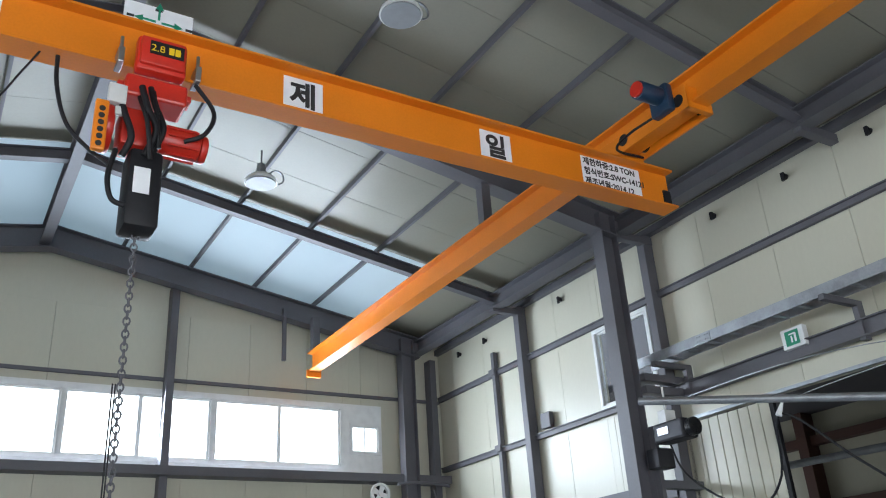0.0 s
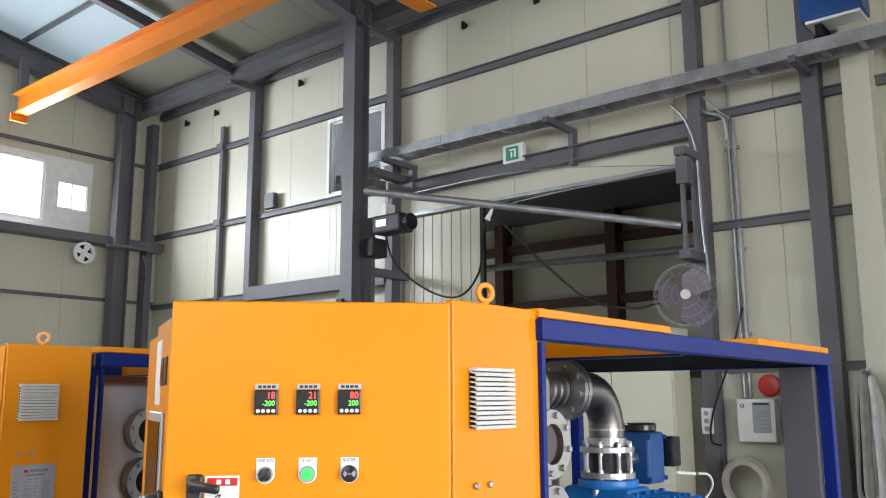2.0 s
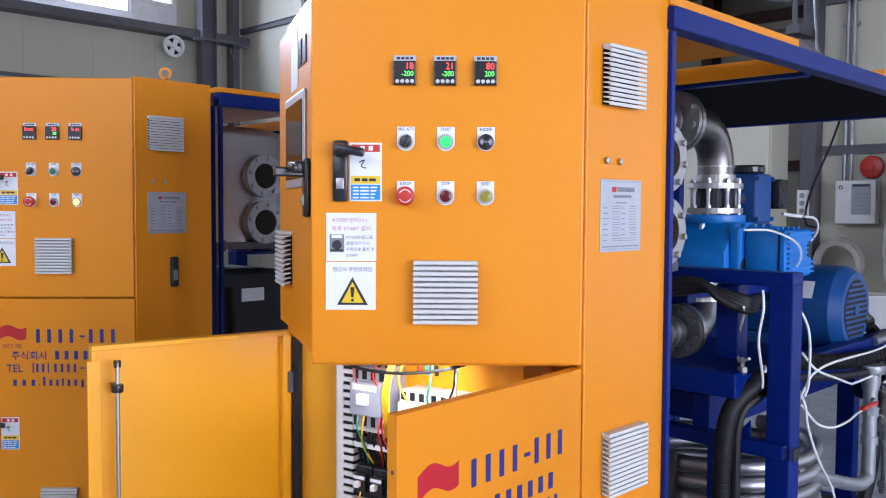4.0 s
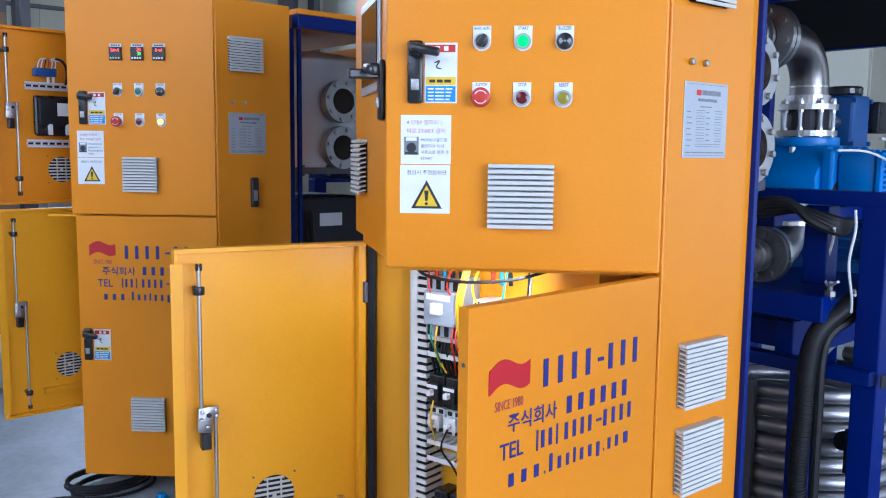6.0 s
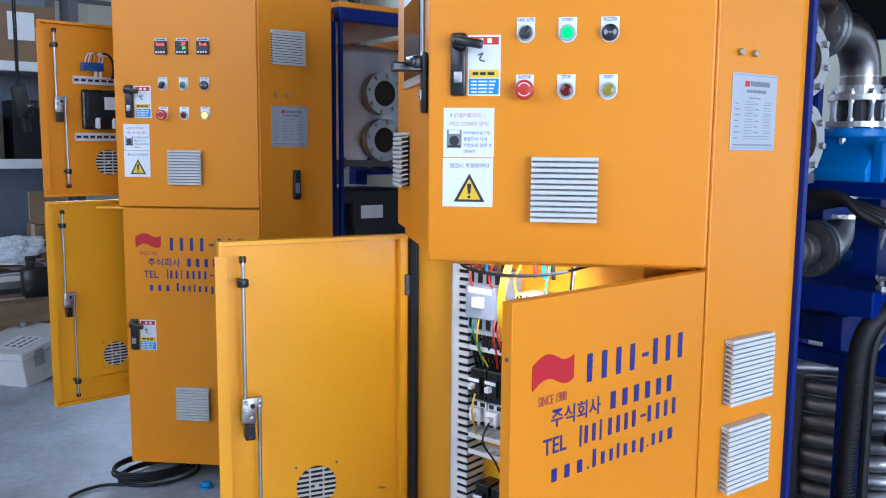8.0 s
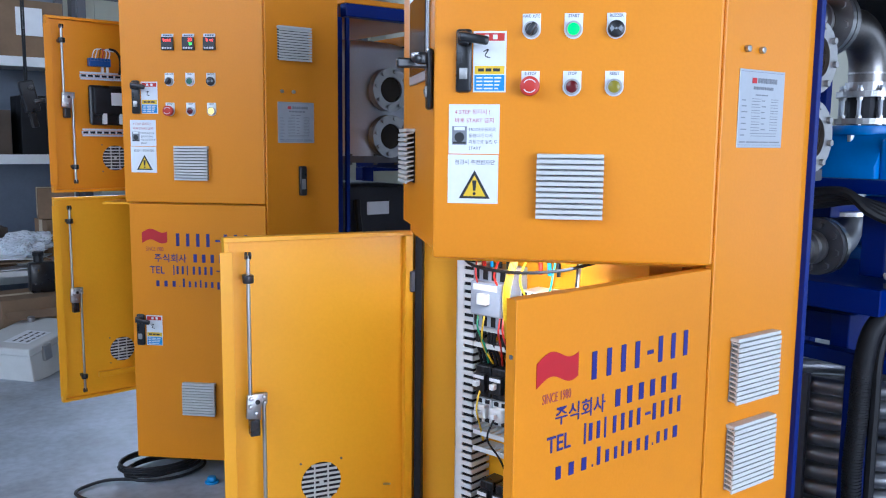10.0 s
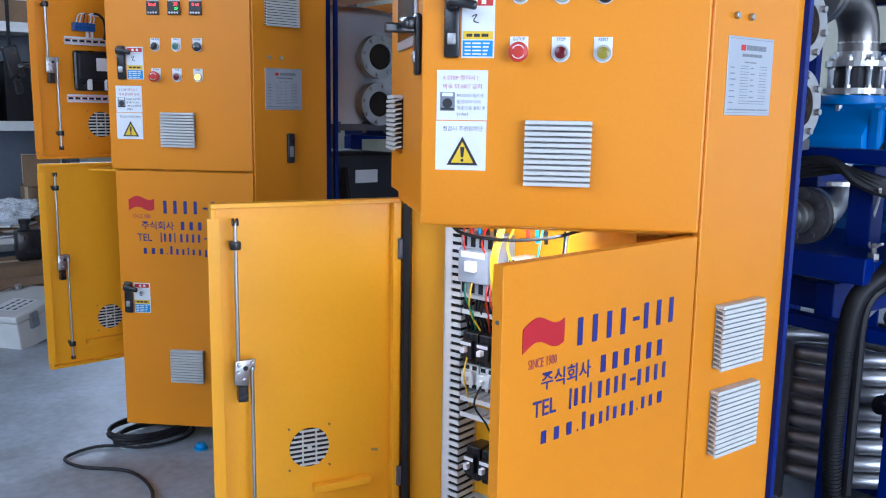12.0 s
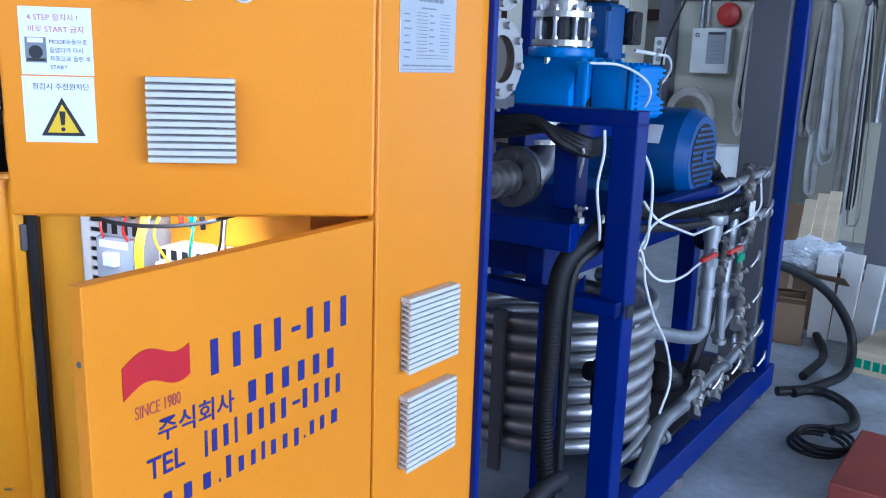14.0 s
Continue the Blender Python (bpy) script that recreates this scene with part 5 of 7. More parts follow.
def breaker(x, z, w, h, d, shade, label):
    t = thing("circuit_breaker", GEAR @ pose(x, 0.4575, z), label, "circuit breaker", "switchgear")
    b = nb()
    box(b, 0, -d, 0, w, 0, h, bevel=0.003)
    box(b, 0.006, -d - 0.018, h * 0.22, w - 0.006, -d, h * 0.78, bevel=0.004)
    part("housing", b, shade, t)
    b = nb()
    n = max(2, int(w / 0.024))
    for k in range(n):
        x0 = (k + 0.5) * w / n
        box(b, x0 - 0.007, -d - 0.001, h * 0.80, x0 + 0.007, -d + 0.004, h * 0.97)
        box(b, x0 - 0.007, -d - 0.001, h * 0.03, x0 + 0.007, -d + 0.004, h * 0.20)
    part("terminal", b, BLACK, t)
    b = nb()
    box(b, w * 0.36, -d - 0.034, h * 0.42, w * 0.64, -d - 0.018, h * 0.60, bevel=0.002)
    part("toggle", b, MIDGREY if shade is GREY else WHITE, t)
    b = nb()
    box(b, w * 0.15, -d - 0.0186, h * 0.64, w * 0.85, -d - 0.0178, h * 0.74)
    part("label_strip", b, WHITE, t)
    return t


breaker(0.068, 0.915, 0.105, 0.150, 0.085, CONTACTOR, "grey three-pole main circuit breaker")
breaker(0.205, 0.905, 0.078, 0.115, 0.075, PVC, "white earth-leakage breaker beside the main one")
breaker(0.292, 0.905, 0.078, 0.115, 0.075, PVC, "white earth-leakage breaker beside the main one")
breaker(0.385, 0.905, 0.10, 0.10, 0.07, GREY, "grey terminal unit in the cabinet")
for k in range(5):
    breaker(0.072 + k * 0.052, 0.735, 0.048, 0.080, 0.075, BLACKGLOSS, "black contactor on a rail")
    breaker(0.072 + k * 0.052, 0.668, 0.048, 0.062, 0.070, PVC, "white overload relay below a contactor")
for k in range(6):
    breaker(0.08 + k * 0.05, 0.42, 0.042, 0.09, 0.06, BLACKGLOSS, "black relay on a rail")

wires = thing("wire_loom", GEAR, "bundle of coloured control wires in the cabinet", "wiring")
random.seed(4)
for col, name in ((RED, "red_wire"), (BLACK, "black_wire"), (SKYBLUE, "blue_wire"), (YELLOW, "yellow_wire"), (GREEN, "green_wire")):
    b = nb()
    for k in range(4):
        x = 0.075 + random.random() * 0.36
        z = random.choice((0.94, 0.735, 0.665, 0.42, 1.07))
        tube(b, [(x, 0.372, z + 0.03), (x + random.uniform(-0.015, 0.015), 0.350, z - 0.02), (x + random.uniform(-0.02, 0.02), 0.372, z - 0.07), (x + random.uniform(-0.02, 0.02), 0.40, z - 0.12)], 0.0026, 5, 4)
    part(name, b, col, wires, smooth=True)
b = nb()
for k in range(5):
    tube(b, [(0.19 + k * 0.004, 0.37, 1.10), (0.185 + k * 0.004, 0.345, 1.02), (0.178 + k * 0.003, 0.36, 0.94), (0.16, 0.39, 0.89)], 0.003, 5)
part("earth_wire", b, YELLOW, wires, "yellow-green earth wires", smooth=True)
for x, col in ((0.085, RED), (0.110, SKYBLUE), (0.135, BLACK), (0.160, BLACK), (0.255, RED), (0.280, SKYBLUE), (0.305, BLACK)):
    b = nb()
    cyl(b, (x, 0.395, 1.062), (x, 0.392, 1.092), 0.0052, 10)
    tube(b, [(x, 0.392, 1.09), (x + 0.002, 0.39, 1.105), (x + 0.004, 0.40, 1.116)], 0.0034, 6, 3)
    part("cable_lug", b, col, wires, smooth=True)
b = nb()
tube(b, [(0.37, 0.375, 0.99), (0.372, 0.37, 1.06), (0.375, 0.38, 1.115)], 0.007, 6, 3, 0.5)
part("white_strap", b, PVC, wires)
b = nb()
tube(b, [(0.02, 0.375, 1.10), (0.10, 0.33, 1.075), (0.22, 0.33, 1.07), (0.34, 0.35, 1.085), (0.45, 0.36, 1.12)], 0.004, 6)
part("black_loom", b, BLACK, wires, smooth=True)
supply = thing("supply_cables", pose(0, 0, 0), "black and grey supply cables led into the cabinet", "cable")
for k in range(5):
    b = nb()
    o = k * 0.022
    tube(b, [(-0.30 + o, 0.10, 0.02 + o), (-0.10 + o, 0.22, 0.10 + o), (-0.02 + o, 0.28, 0.18 + o * 0.6), (0.06 + o, 0.31, 0.28 + o)], 0.009, 8)
    part("supply_cable", b, BLACK if k < 2 else GREY, supply, smooth=True)

# the cabinet's inside lamp, lit
lm = thing("cabinet_lamp", pose(0.538, 0.05, 0.85, 0, 90, 0), "lit strip lamp inside the cabinet", "lamp")
b = nb()
box(b, -0.10, -0.018, 0.008, 0.10, 0.018, 0.026, bevel=0.004)
part("lamp_holder", b, PVC, lm)
b = nb()
cyl(b, (-0.095, 0, 0.002), (0.095, 0, 0.002), 0.009, 12)
part("lamp_tube", b, TUBE, lm)
lamp("cabinet_lamp_light", "AREA", look((0.20, 0.12, 1.100), (0.07, 0.40, 0.86)), 1.3, (1.0, 0.97, 0.90), 0.2, 0.05)

# black conductors dropping from the main breaker
for k in range(9):
    bm = nb()
    x = 0.070 + 0.012 * k
    tube(bm, [(x, 0.40, 0.915), (x - 0.002, 0.392 - 0.004 * (k % 3), 0.880), (x + 0.003, 0.40, 0.835), (x, 0.415, 0.80)], 0.0042, 6)
    solid("conductor", bm, BLACK, GEAR, "short black wire under the main breaker", "wire", "wires under the breaker", smooth=True)
# ---- the vacuum pump machine beside each cabinet ----
F0, F1, FE, FB = 0.667, 3.02, -0.415, 0.86      # frame: ends along e1, front and back along e2


def bar(bm, a, b, w=0.05, h=0.05, bev=0.004):
    """A square tube parallel to an axis between two opposite corners' centres."""
    a, b = Vector(a), Vector(b)
    lo = [min(p, q) for p, q in zip(a, b)]
    hi = [max(p, q) for p, q in zip(a, b)]
    k = max(range(3), key=lambda i: hi[i] - lo[i])
    for i in range(3):
        if i != k:
            half = (h if i == 2 else w) / 2
            lo[i], hi[i] = lo[i] - half, hi[i] + half
    box(bm, *lo, *hi, bevel=bev)
    return bm


def machine_frame():
    t = thing("machine_frame", A45, "dark blue steel machine frame with orange roof panels", "machine frame", "machine frames")
    for e1, e2 in ((F0 + 0.025, FE + 0.062), (F1 - 0.03, FE + 0.025), (F0 + 0.025, FB), (F1 - 0.03, FB)):
        part("post", bar(nb(), (e1, e2, 0.06), (e1, e2, 1.87), 0.052, 0.05), BLUE, t)
    part("edge_strip", bar(nb(), (F0 + 0.058, FE + 0.012, 0.12), (F0 + 0.058, FE + 0.012, 1.865), 0.016, 0.05, 0.002), BLUE, t)
    for e2 in (FE + 0.02, FB):
        part("top_rail", bar(nb(), (F0 + 0.045, e2, 1.895), (F1, e2, 1.895), 0.05, 0.052), BLUE, t)
        part("base_rail", bar(nb(), (F0 + 0.045, e2, 0.09), (F1 + 0.03, e2, 0.09), 0.07, 0.10), BLUE, t)
    for e1 in (F0 + 0.02, 1.60, F1 - 0.03):
        part("cross_rail", bar(nb(), (e1, FE + 0.05, 1.89), (e1, FB - 0.03, 1.89), 0.045, 0.05), BLUE, t)
    for e1 in (F0 + 0.05, 1.9, F1 - 0.04):
        part("base_cross_rail", bar(nb(), (e1, FE + 0.06, 0.10), (e1, FB - 0.04, 0.10), 0.07, 0.08), BLUE, t)
    for a, b, z0, z1 in ((F0 + 0.045, 1.42, 1.923, 1.945), (2.15, F1 - 0.01, 1.923, 1.948)):
        b_ = nb()
        box(b_, a, FE + 0.005, z0, b, FB + 0.02, z1, bevel=0.003)
        part("roof_panel", b_, ORANGE, t, "orange sheet roof panel")
    b_ = nb()
    box(b_, 1.53, FE + 0.05, 1.872, F1 - 0.06, FB - 0.03, 1.918, bevel=0.002)
    part("roof_lining", [(b_, FOAM)], None, t, "black insulated underside of the roof")
    b_ = nb()
    box(b_, 1.515, FE + 0.05, 1.870, 1.529, FB - 0.03, 1.92)
    part("roof_edge", b_, ORANGE, t)
    b_ = nb()
    box(b_, 2.93, FE + 0.056, 0.14, 2.985, FE + 0.20, 1.865, bevel=0.003)
    part("inner_post", b_, STEEL, t, "unpainted grey steel inner post")
    b_ = nb()
    box(b_, 1.95, FE + 0.06, 0.135, F1 - 0.07, FB - 0.04, 0.145)
    part("base_plate", b_, CAST, t)
    for e1 in (0.8, 1.95, 2.85):
        for e2 in (FE + 0.02, FB):
            b_ = nb()
            cyl(b_, (e1, e2, 0), (e1, e2, 0.045), 0.045, 16)
            part("foot", b_, STEEL, t)
    return t


def pump_skid():
    t = thing("pump_skid", A45, "dark blue steel stand carrying the pump and motor", "stand", "pump stands")
    e = -0.385
    for e1, e2, z0, top_z in ((1.43, e, 0.14, 1.245), (1.43, -0.20, 0.14, 0.725), (1.47, -0.20, 0.99, 1.225), (1.43, 0.52, 0.14, 1.225), (2.30, 0.52, 0.14, 1.225), (2.82, e + 0.3, 0.14, 0.86)):
        part("leg", bar(nb(), (e1, e2, z0), (e1, e2, top_z), 0.072, 0.05), BLUE, t)
    part("upper_rail", bar(nb(), (1.43, e - 0.036, 1.252), (1.43, 0.55, 1.252), 0.075, 0.042), BLUE, t)
    for a, b in (((1.40, 0.52, 1.23), (2.6, 0.52, 1.23)), ((1.50, 0.0, 1.17), (2.25, 0.0, 1.17))):
        part("upper_rail", bar(nb(), a, b, 0.06, 0.05), BLUE, t)
    part("middle_rail", bar(nb(), (1.385, e - 0.03, 0.752), (1.385, 0.52, 0.752), 0.05, 0.042), BLUE, t)
    part("end_plate", bar(nb(), (1.32, -0.30, 0.94), (1.32, 0.46, 0.94), 0.05, 0.075), BLUE, t)
    for a, b, h in (((1.47, -0.10, 0.80), (2.95, -0.10, 0.80), 0.12), ((1.35, -0.27, 0.935), (2.75, -0.27, 0.935), 0.06), ((1.47, 0.5, 0.80), (2.95, 0.5, 0.80), 0.10)):
        part("middle_rail", bar(nb(), a, b, 0.06, h), BLUE, t)
    for e1 in (1.56, 2.3):
        part("cross_rail", bar(nb(), (e1, -0.06, 0.80), (e1, 0.46, 0.80), 0.06, 0.09), BLUE, t)
    for e1 in (1.78, 2.2):
        part("upper_cross_rail", bar(nb(), (e1, 0.03, 1.175), (e1, 0.49, 1.175), 0.06, 0.05), BLUE, t)
    b_ = nb()
    box(b_, 1.345, -0.24, 0.915, 2.72, 0.46, 0.930, bevel=0.002)
    part("motor_shelf", b_, BLUE, t)
    b_ = nb()
    prism(b_, [(0, 0), (0.07, 0), (0, 0.09)], -0.003, 0.003, m=pose(1.40, -0.30, 0.735, 90, 0, 90))
    part("gusset", b_, BLUE, t)
    for e1, z in ((1.40, 1.01), (1.62, 1.01)):
        b_ = nb()
        cyl(b_, (e1, -0.27, 0.965), (e1, -0.27, z), 0.008, 8)
        cyl(b_, (e1, -0.27, 0.966), (e1, -0.27, 0.982), 0.016, 6)
        part("anchor_bolt", b_, STAINLESS, t)
    b_ = nb()
    box(b_, 1.365, e - 0.06, 0.735, 1.405, e - 0.056, 0.77)
    part("end_cap", b_, CAST, t)
    return t


def flange(t, name, c, axis, r0, r1, h, bolts, br, material):
    """A flange ring with its bolts as pieces on it."""
    f = part(name, ring(nb(), c, axis, r0, r1, h, 32), material, t)
    q = Vector(axis).to_track_quat("Z", "Y").to_matrix()
    n = Vector(axis).normalized() * (h / 2 + 0.010)
    for k in range(bolts):
        a = k * 6.28319 / bolts + 0.2
        p = Vector(c) + q @ Vector((math.cos(a), math.sin(a), 0)) * (r0 + r1) * 0.53
        part("bolt", cyl(nb(), p - n, p + n, br, 6), material, f)


def separator_tank():
    t = thing("separator_tank", A45, "brushed stainless steel separator tank with two sight glasses", "tank", "separator tanks")
    cx, cy, r = 1.165, 0.19, 0.28
    b = nb()
    loops = []
    for rr, z in [(r, 1.29), (r, 1.79)] + [(r * math.cos(k * 0.25) + 0.002, 1.79 + 0.06 * math.sin(k * 0.25)) for k in range(1, 7)]:
        loops.append([b.verts.new((cx + rr * math.cos(j * 6.28319 / 40), cy + rr * math.sin(j * 6.28319 / 40), z)) for j in range(40)])
    for lo, hi in zip(loops, loops[1:]):
        for j in range(40):
            b.faces.new((lo[j], lo[(j + 1) % 40], hi[(j + 1) % 40], hi[j]))
    b.faces.new(loops[-1])
    part("shell", b, TANKSTEEL, t, smooth=True)
    flange(t, "base_flange", (cx, cy, 1.285), (0, 0, 1), 0.24, 0.325, 0.03, 16, 0.009, STEEL)
    for z in (1.605, 1.392):
        b, g = nb(), nb()
        cyl(b, (cx, cy, z), (cx, -0.11, z), 0.070, 28)
        flange(t, "sight_flange", (cx, -0.115, z), (0, 1, 0), 0.060, 0.098, 0.022, 8, 0.009, STAINLESS)
        flange(t, "sight_flange", (cx, -0.140, z), (0, 1, 0), 0.058, 0.098, 0.020, 8, 0.009, STAINLESS)
        cyl(g, (cx, -0.138, z), (cx, -0.130, z), 0.060, 28)
        part("sight_glass", [(b, STAINLESS), (g, DARKGLASS)], None, t, "round bolted sight glass", smooth=True)
    return t


def pipework():
    t = thing("suction_pipe", A45, "stainless steel suction pipe with bellows, flanges and elbow", "pipe", "suction pipes")
    z, e2, r = 1.765, 0.125, 0.066
    b = nb()
    for k in range(7):
        ring(b, (1.50 + k * 0.020, e2, z), (1, 0, 0), 0.030, 0.066 if k % 2 else 0.054, 0.012, 26)
    cyl(b, (1.42, e2, z), (1.64, e2, z), 0.05, 24)
    part("bellows", b, STAINLESS, t, smooth=True)
    for e1 in (1.655, 1.682):
        flange(t, "flange", (e1, e2, z), (1, 0, 0), 0.05, 0.108, 0.022, 8, 0.013, STAINLESS)
    b = nb()
    arc = [(1.69, e2, z), (1.78, e2, z)] + [(1.83 + 0.145 * math.sin(a), e2, z - 0.145 + 0.145 * math.cos(a)) for a in [k * 1.5708 / 8 for k in range(1, 9)]] + [(1.975, e2, 1.54)]
    tube(b, arc, r, 28, 1)
    part("elbow", b, TINTED, t, "heat-tinted stainless elbow", smooth=True)
    for zz, nm in ((1.618, "weld_bead"), (1.572, "collar")):
        part(nm, ring(nb(), (1.975, e2, zz), (0, 0, 1), 0.064, 0.0685 if zz > 1.6 else 0.074, 0.006 if zz > 1.6 else 0.03, 28), STAINLESS, t)
    for zz in (1.545, 1.452):
        flange(t, "valve_flange", (1.975, e2, zz), (0, 0, 1), 0.06, 0.102, 0.020, 8, 0.011, STAINLESS)
    b = nb()
    cyl(b, (1.975, e2, 1.46), (1.975, e2, 1.536), 0.070, 26)
    part("valve_body", b, CAST, t)
    for k in range(8):
        a = k * 0.7854 + 0.2
        b = nb()
        cyl(b, (1.975 + 0.088 * math.cos(a), e2 + 0.088 * math.sin(a), 1.42), (1.975 + 0.088 * math.cos(a), e2 + 0.088 * math.sin(a), 1.575), 0.007, 8)
        part("stud", b, SILVER, t)
    # lower return pipe
    b = nb()
    for k in range(6):
        ring(b, (1.32 + k * 0.02, -0.02, 1.06), (1, 0, 0), 0.02, 0.052 if k % 2 else 0.042, 0.012, 22)
    cyl(b, (1.2, -0.02, 1.06), (1.44, -0.02, 1.06), 0.038, 20)
    part("lower_bellows", b, STAINLESS, t, smooth=True)
    for e1 in (1.455, 1.480):
        flange(t, "lower_flange", (e1, -0.02, 1.06), (1, 0, 0), 0.04, 0.088, 0.020, 8, 0.011, STEEL if e1 < 1.47 else STAINLESS)
    b = nb()
    tube(b, [(1.49, -0.02, 1.06), (1.56, -0.02, 1.06), (1.65, -0.0, 1.09), (1.70, 0.02, 1.17), (1.70, 0.02, 1.22)], 0.05, 20, 4)
    part("lower_elbow", b, BRUSHED, t, smooth=True)
    part("lower_plate", ring(nb(), (1.68, 0.05, 1.155), (0, 0, 1), 0.03, 0.15, 0.014, 28), STAINLESS, t)
    return t


def blower():
    t = thing("vacuum_blower", A45, "light blue vacuum booster pump with ribbed gear cover", "pump", "vacuum pumps")
    c = 1.975
    b = nb()
    cyl(b, (c, 0.125, 1.405), (c, 0.125, 1.438), 0.112, 28, bevel=0.004)
    prism(b, [(c - 0.155, 1.20), (c + 0.155, 1.20), (c + 0.165, 1.30), (c + 0.085, 1.41), (c - 0.085, 1.41), (c - 0.165, 1.30)], -0.265, 0.0, m=Matrix(((1, 0, 0, 0), (0, 0, -1, 0), (0, 1, 0, 0), (0, 0, 0, 1))), bevel=0.012)
    part("casing", b, PUMPBLUE, t, smooth=True)
    for k in range(6):
        a = k * 1.0472
        b = nb()
        cyl(b, (c + 0.095 * math.cos(a), 0.125 + 0.095 * math.sin(a), 1.378), (c + 0.095 * math.cos(a), 0.125 + 0.095 * math.sin(a), 1.404), 0.012, 6)
        part("bolt", b, SILVER, t)
    b = nb()
    box(b, c - 0.135, -0.045, 1.215, c + 0.135, 0.0, 1.395, bevel=0.012)
    part("end_plate", b, PUMPBLUE, t)
    b = nb()
    box(b, c - 0.115, -0.175, 1.222, c + 0.115, -0.045, 1.385, bevel=0.022)
    for k in range(5):
        box(b, c - 0.10 + k * 0.045, -0.16, 1.380, c - 0.085 + k * 0.045, -0.05, 1.395)
    part("gear_case", b, PUMPBLUE, t, smooth=True)
    b = nb()
    box(b, c - 0.120, -0.200, 1.218, c + 0.120, -0.175, 1.388, bevel=0.018)
    cover = part("ribbed_cover", b, PUMPBLUE, t, "ribbed cover with an oil window")
    for k in range(9):
        z = 1.232 + k * 0.0172
        part("rib", box(nb(), c - 0.105, -0.209, z, c + 0.105 - (0.05 if 3 <= k <= 6 else 0), -0.199, z + 0.0085), PUMPBLUE, cover)
    part("oil_window", box(nb(), c + 0.065, -0.205, 1.285, c + 0.09, -0.199, 1.345, bevel=0.002), CAST, cover)
    for k in range(8):
        b = nb()
        e = c - 0.105 + (k % 4) * 0.07
        cyl(b, (e, -0.05, 1.392 if k < 4 else 1.222), (e, -0.03, 1.392 if k < 4 else 1.222), 0.012, 6)
        part("cover_bolt", b, PUMPBLUE, t)
    b = nb()
    cyl(b, (c - 0.10, -0.047, 1.255), (c - 0.10, -0.03, 1.255), 0.028, 18)
    part("oil_plug", b, CAST, t)
    return t


def actuator():
    t = thing("valve_actuator", A45, "blue pneumatic valve actuator with a black switch box", "actuator", "valve actuators")
    b = nb()
    box(b, 2.19, 0.06, 1.40, 2.33, 0.20, 1.60, bevel=0.012)
    for d in (2.195, 2.325):
        for z in (1.42, 1.58):
            cyl(b, (d, 0.052, z), (d, 0.07, z), 0.009, 8)
    part("cylinder_body", b, MOTORBLUE, t)
    b = nb()
    cyl(b, (2.26, 0.13, 1.60), (2.26, 0.13, 1.635), 0.065, 22, bevel=0.008)
    part("cap", b, BLACKGLOSS, t)
    b = nb()
    box(b, 2.345, 0.03, 1.46, 2.42, 0.12, 1.58, bevel=0.008)
    part("switch_box", b, BLACKGLOSS, t)
    b = nb()
    cyl(b, (2.07, 0.125, 1.50), (2.20, 0.125, 1.50), 0.022, 14)
    part("shaft", b, STAINLESS, t)
    b = nb()
    cyl(b, (2.34, 0.02, 1.44), (2.44, -0.015, 1.43), 0.007, 8)
    tube(b, [(2.46, -0.02, 1.43), (2.52, -0.04, 1.42), (2.57, -0.03, 1.37), (2.56, 0.02, 1.30), (2.50, 0.10, 1.26)], 0.005, 8)
    part("air_line", b, PVC, t, smooth=True)
    return t


def motor():
    t = thing("electric_motor", A45, "dark blue electric motor with a perforated fan cowl", "motor", "electric motors")
    c, z, r = 2.36, 1.075, 0.165
    b = nb()
    cyl(b, (c, -0.10, z), (c, 0.40, z), r - 0.02, 36)
    for k in range(26):
        a = k * 6.28319 / 26
        box(b, -0.004, -0.02, r - 0.024, 0.004, 0.38, r, m=pose(c, 0, z, 0, math.degrees(a), 0))
    part("stator", b, MOTORBLUE, t)
    b = nb()
    cyl(b, (c, -0.22, z), (c, -0.02, z), r + 0.004, 40)
    cyl(b, (c, -0.262, z), (c, -0.22, z), r - 0.022, 40, r2=r + 0.004)
    part("fan_cowl", b, MOTORBLUE, t, smooth=True)
    g, h = nb(), nb()
    cyl(g, (c, -0.2635, z), (c, -0.2625, z), 0.118, 32)
    for k in range(11):
        zz = z - 0.10 + k * 0.02
        hw = (0.116 ** 2 - (zz - z) ** 2) ** 0.5
        box(h, c - hw, -0.2665, zz - 0.005, c + hw, -0.2635, zz + 0.003)
    cyl(h, (c, -0.269, z), (c, -0.264, z), 0.022, 16)
    part("fan_grille", [(g, BLACK), (h, MOTORBLUE)], None, t)
    b = nb()
    box(b, -0.035, -0.10, r + 0.004, 0.035, -0.045, r + 0.006, m=pose(c, -0.06, z, 0, -62, 0))
    part("type_plate", b, WHITE, t)
    for d in (-0.10, 0.10):
        b = nb()
        box(b, c + d - 0.03, -0.05, 0.885, c + d + 0.03, 0.32, z - 0.10, bevel=0.006)
        part("foot", b, MOTORBLUE, t)
    b = nb()
    cyl(b, (c, 0.40, z), (c, 0.55, z), 0.10, 24)
    part("coupling", b, CAST, t)
    return t


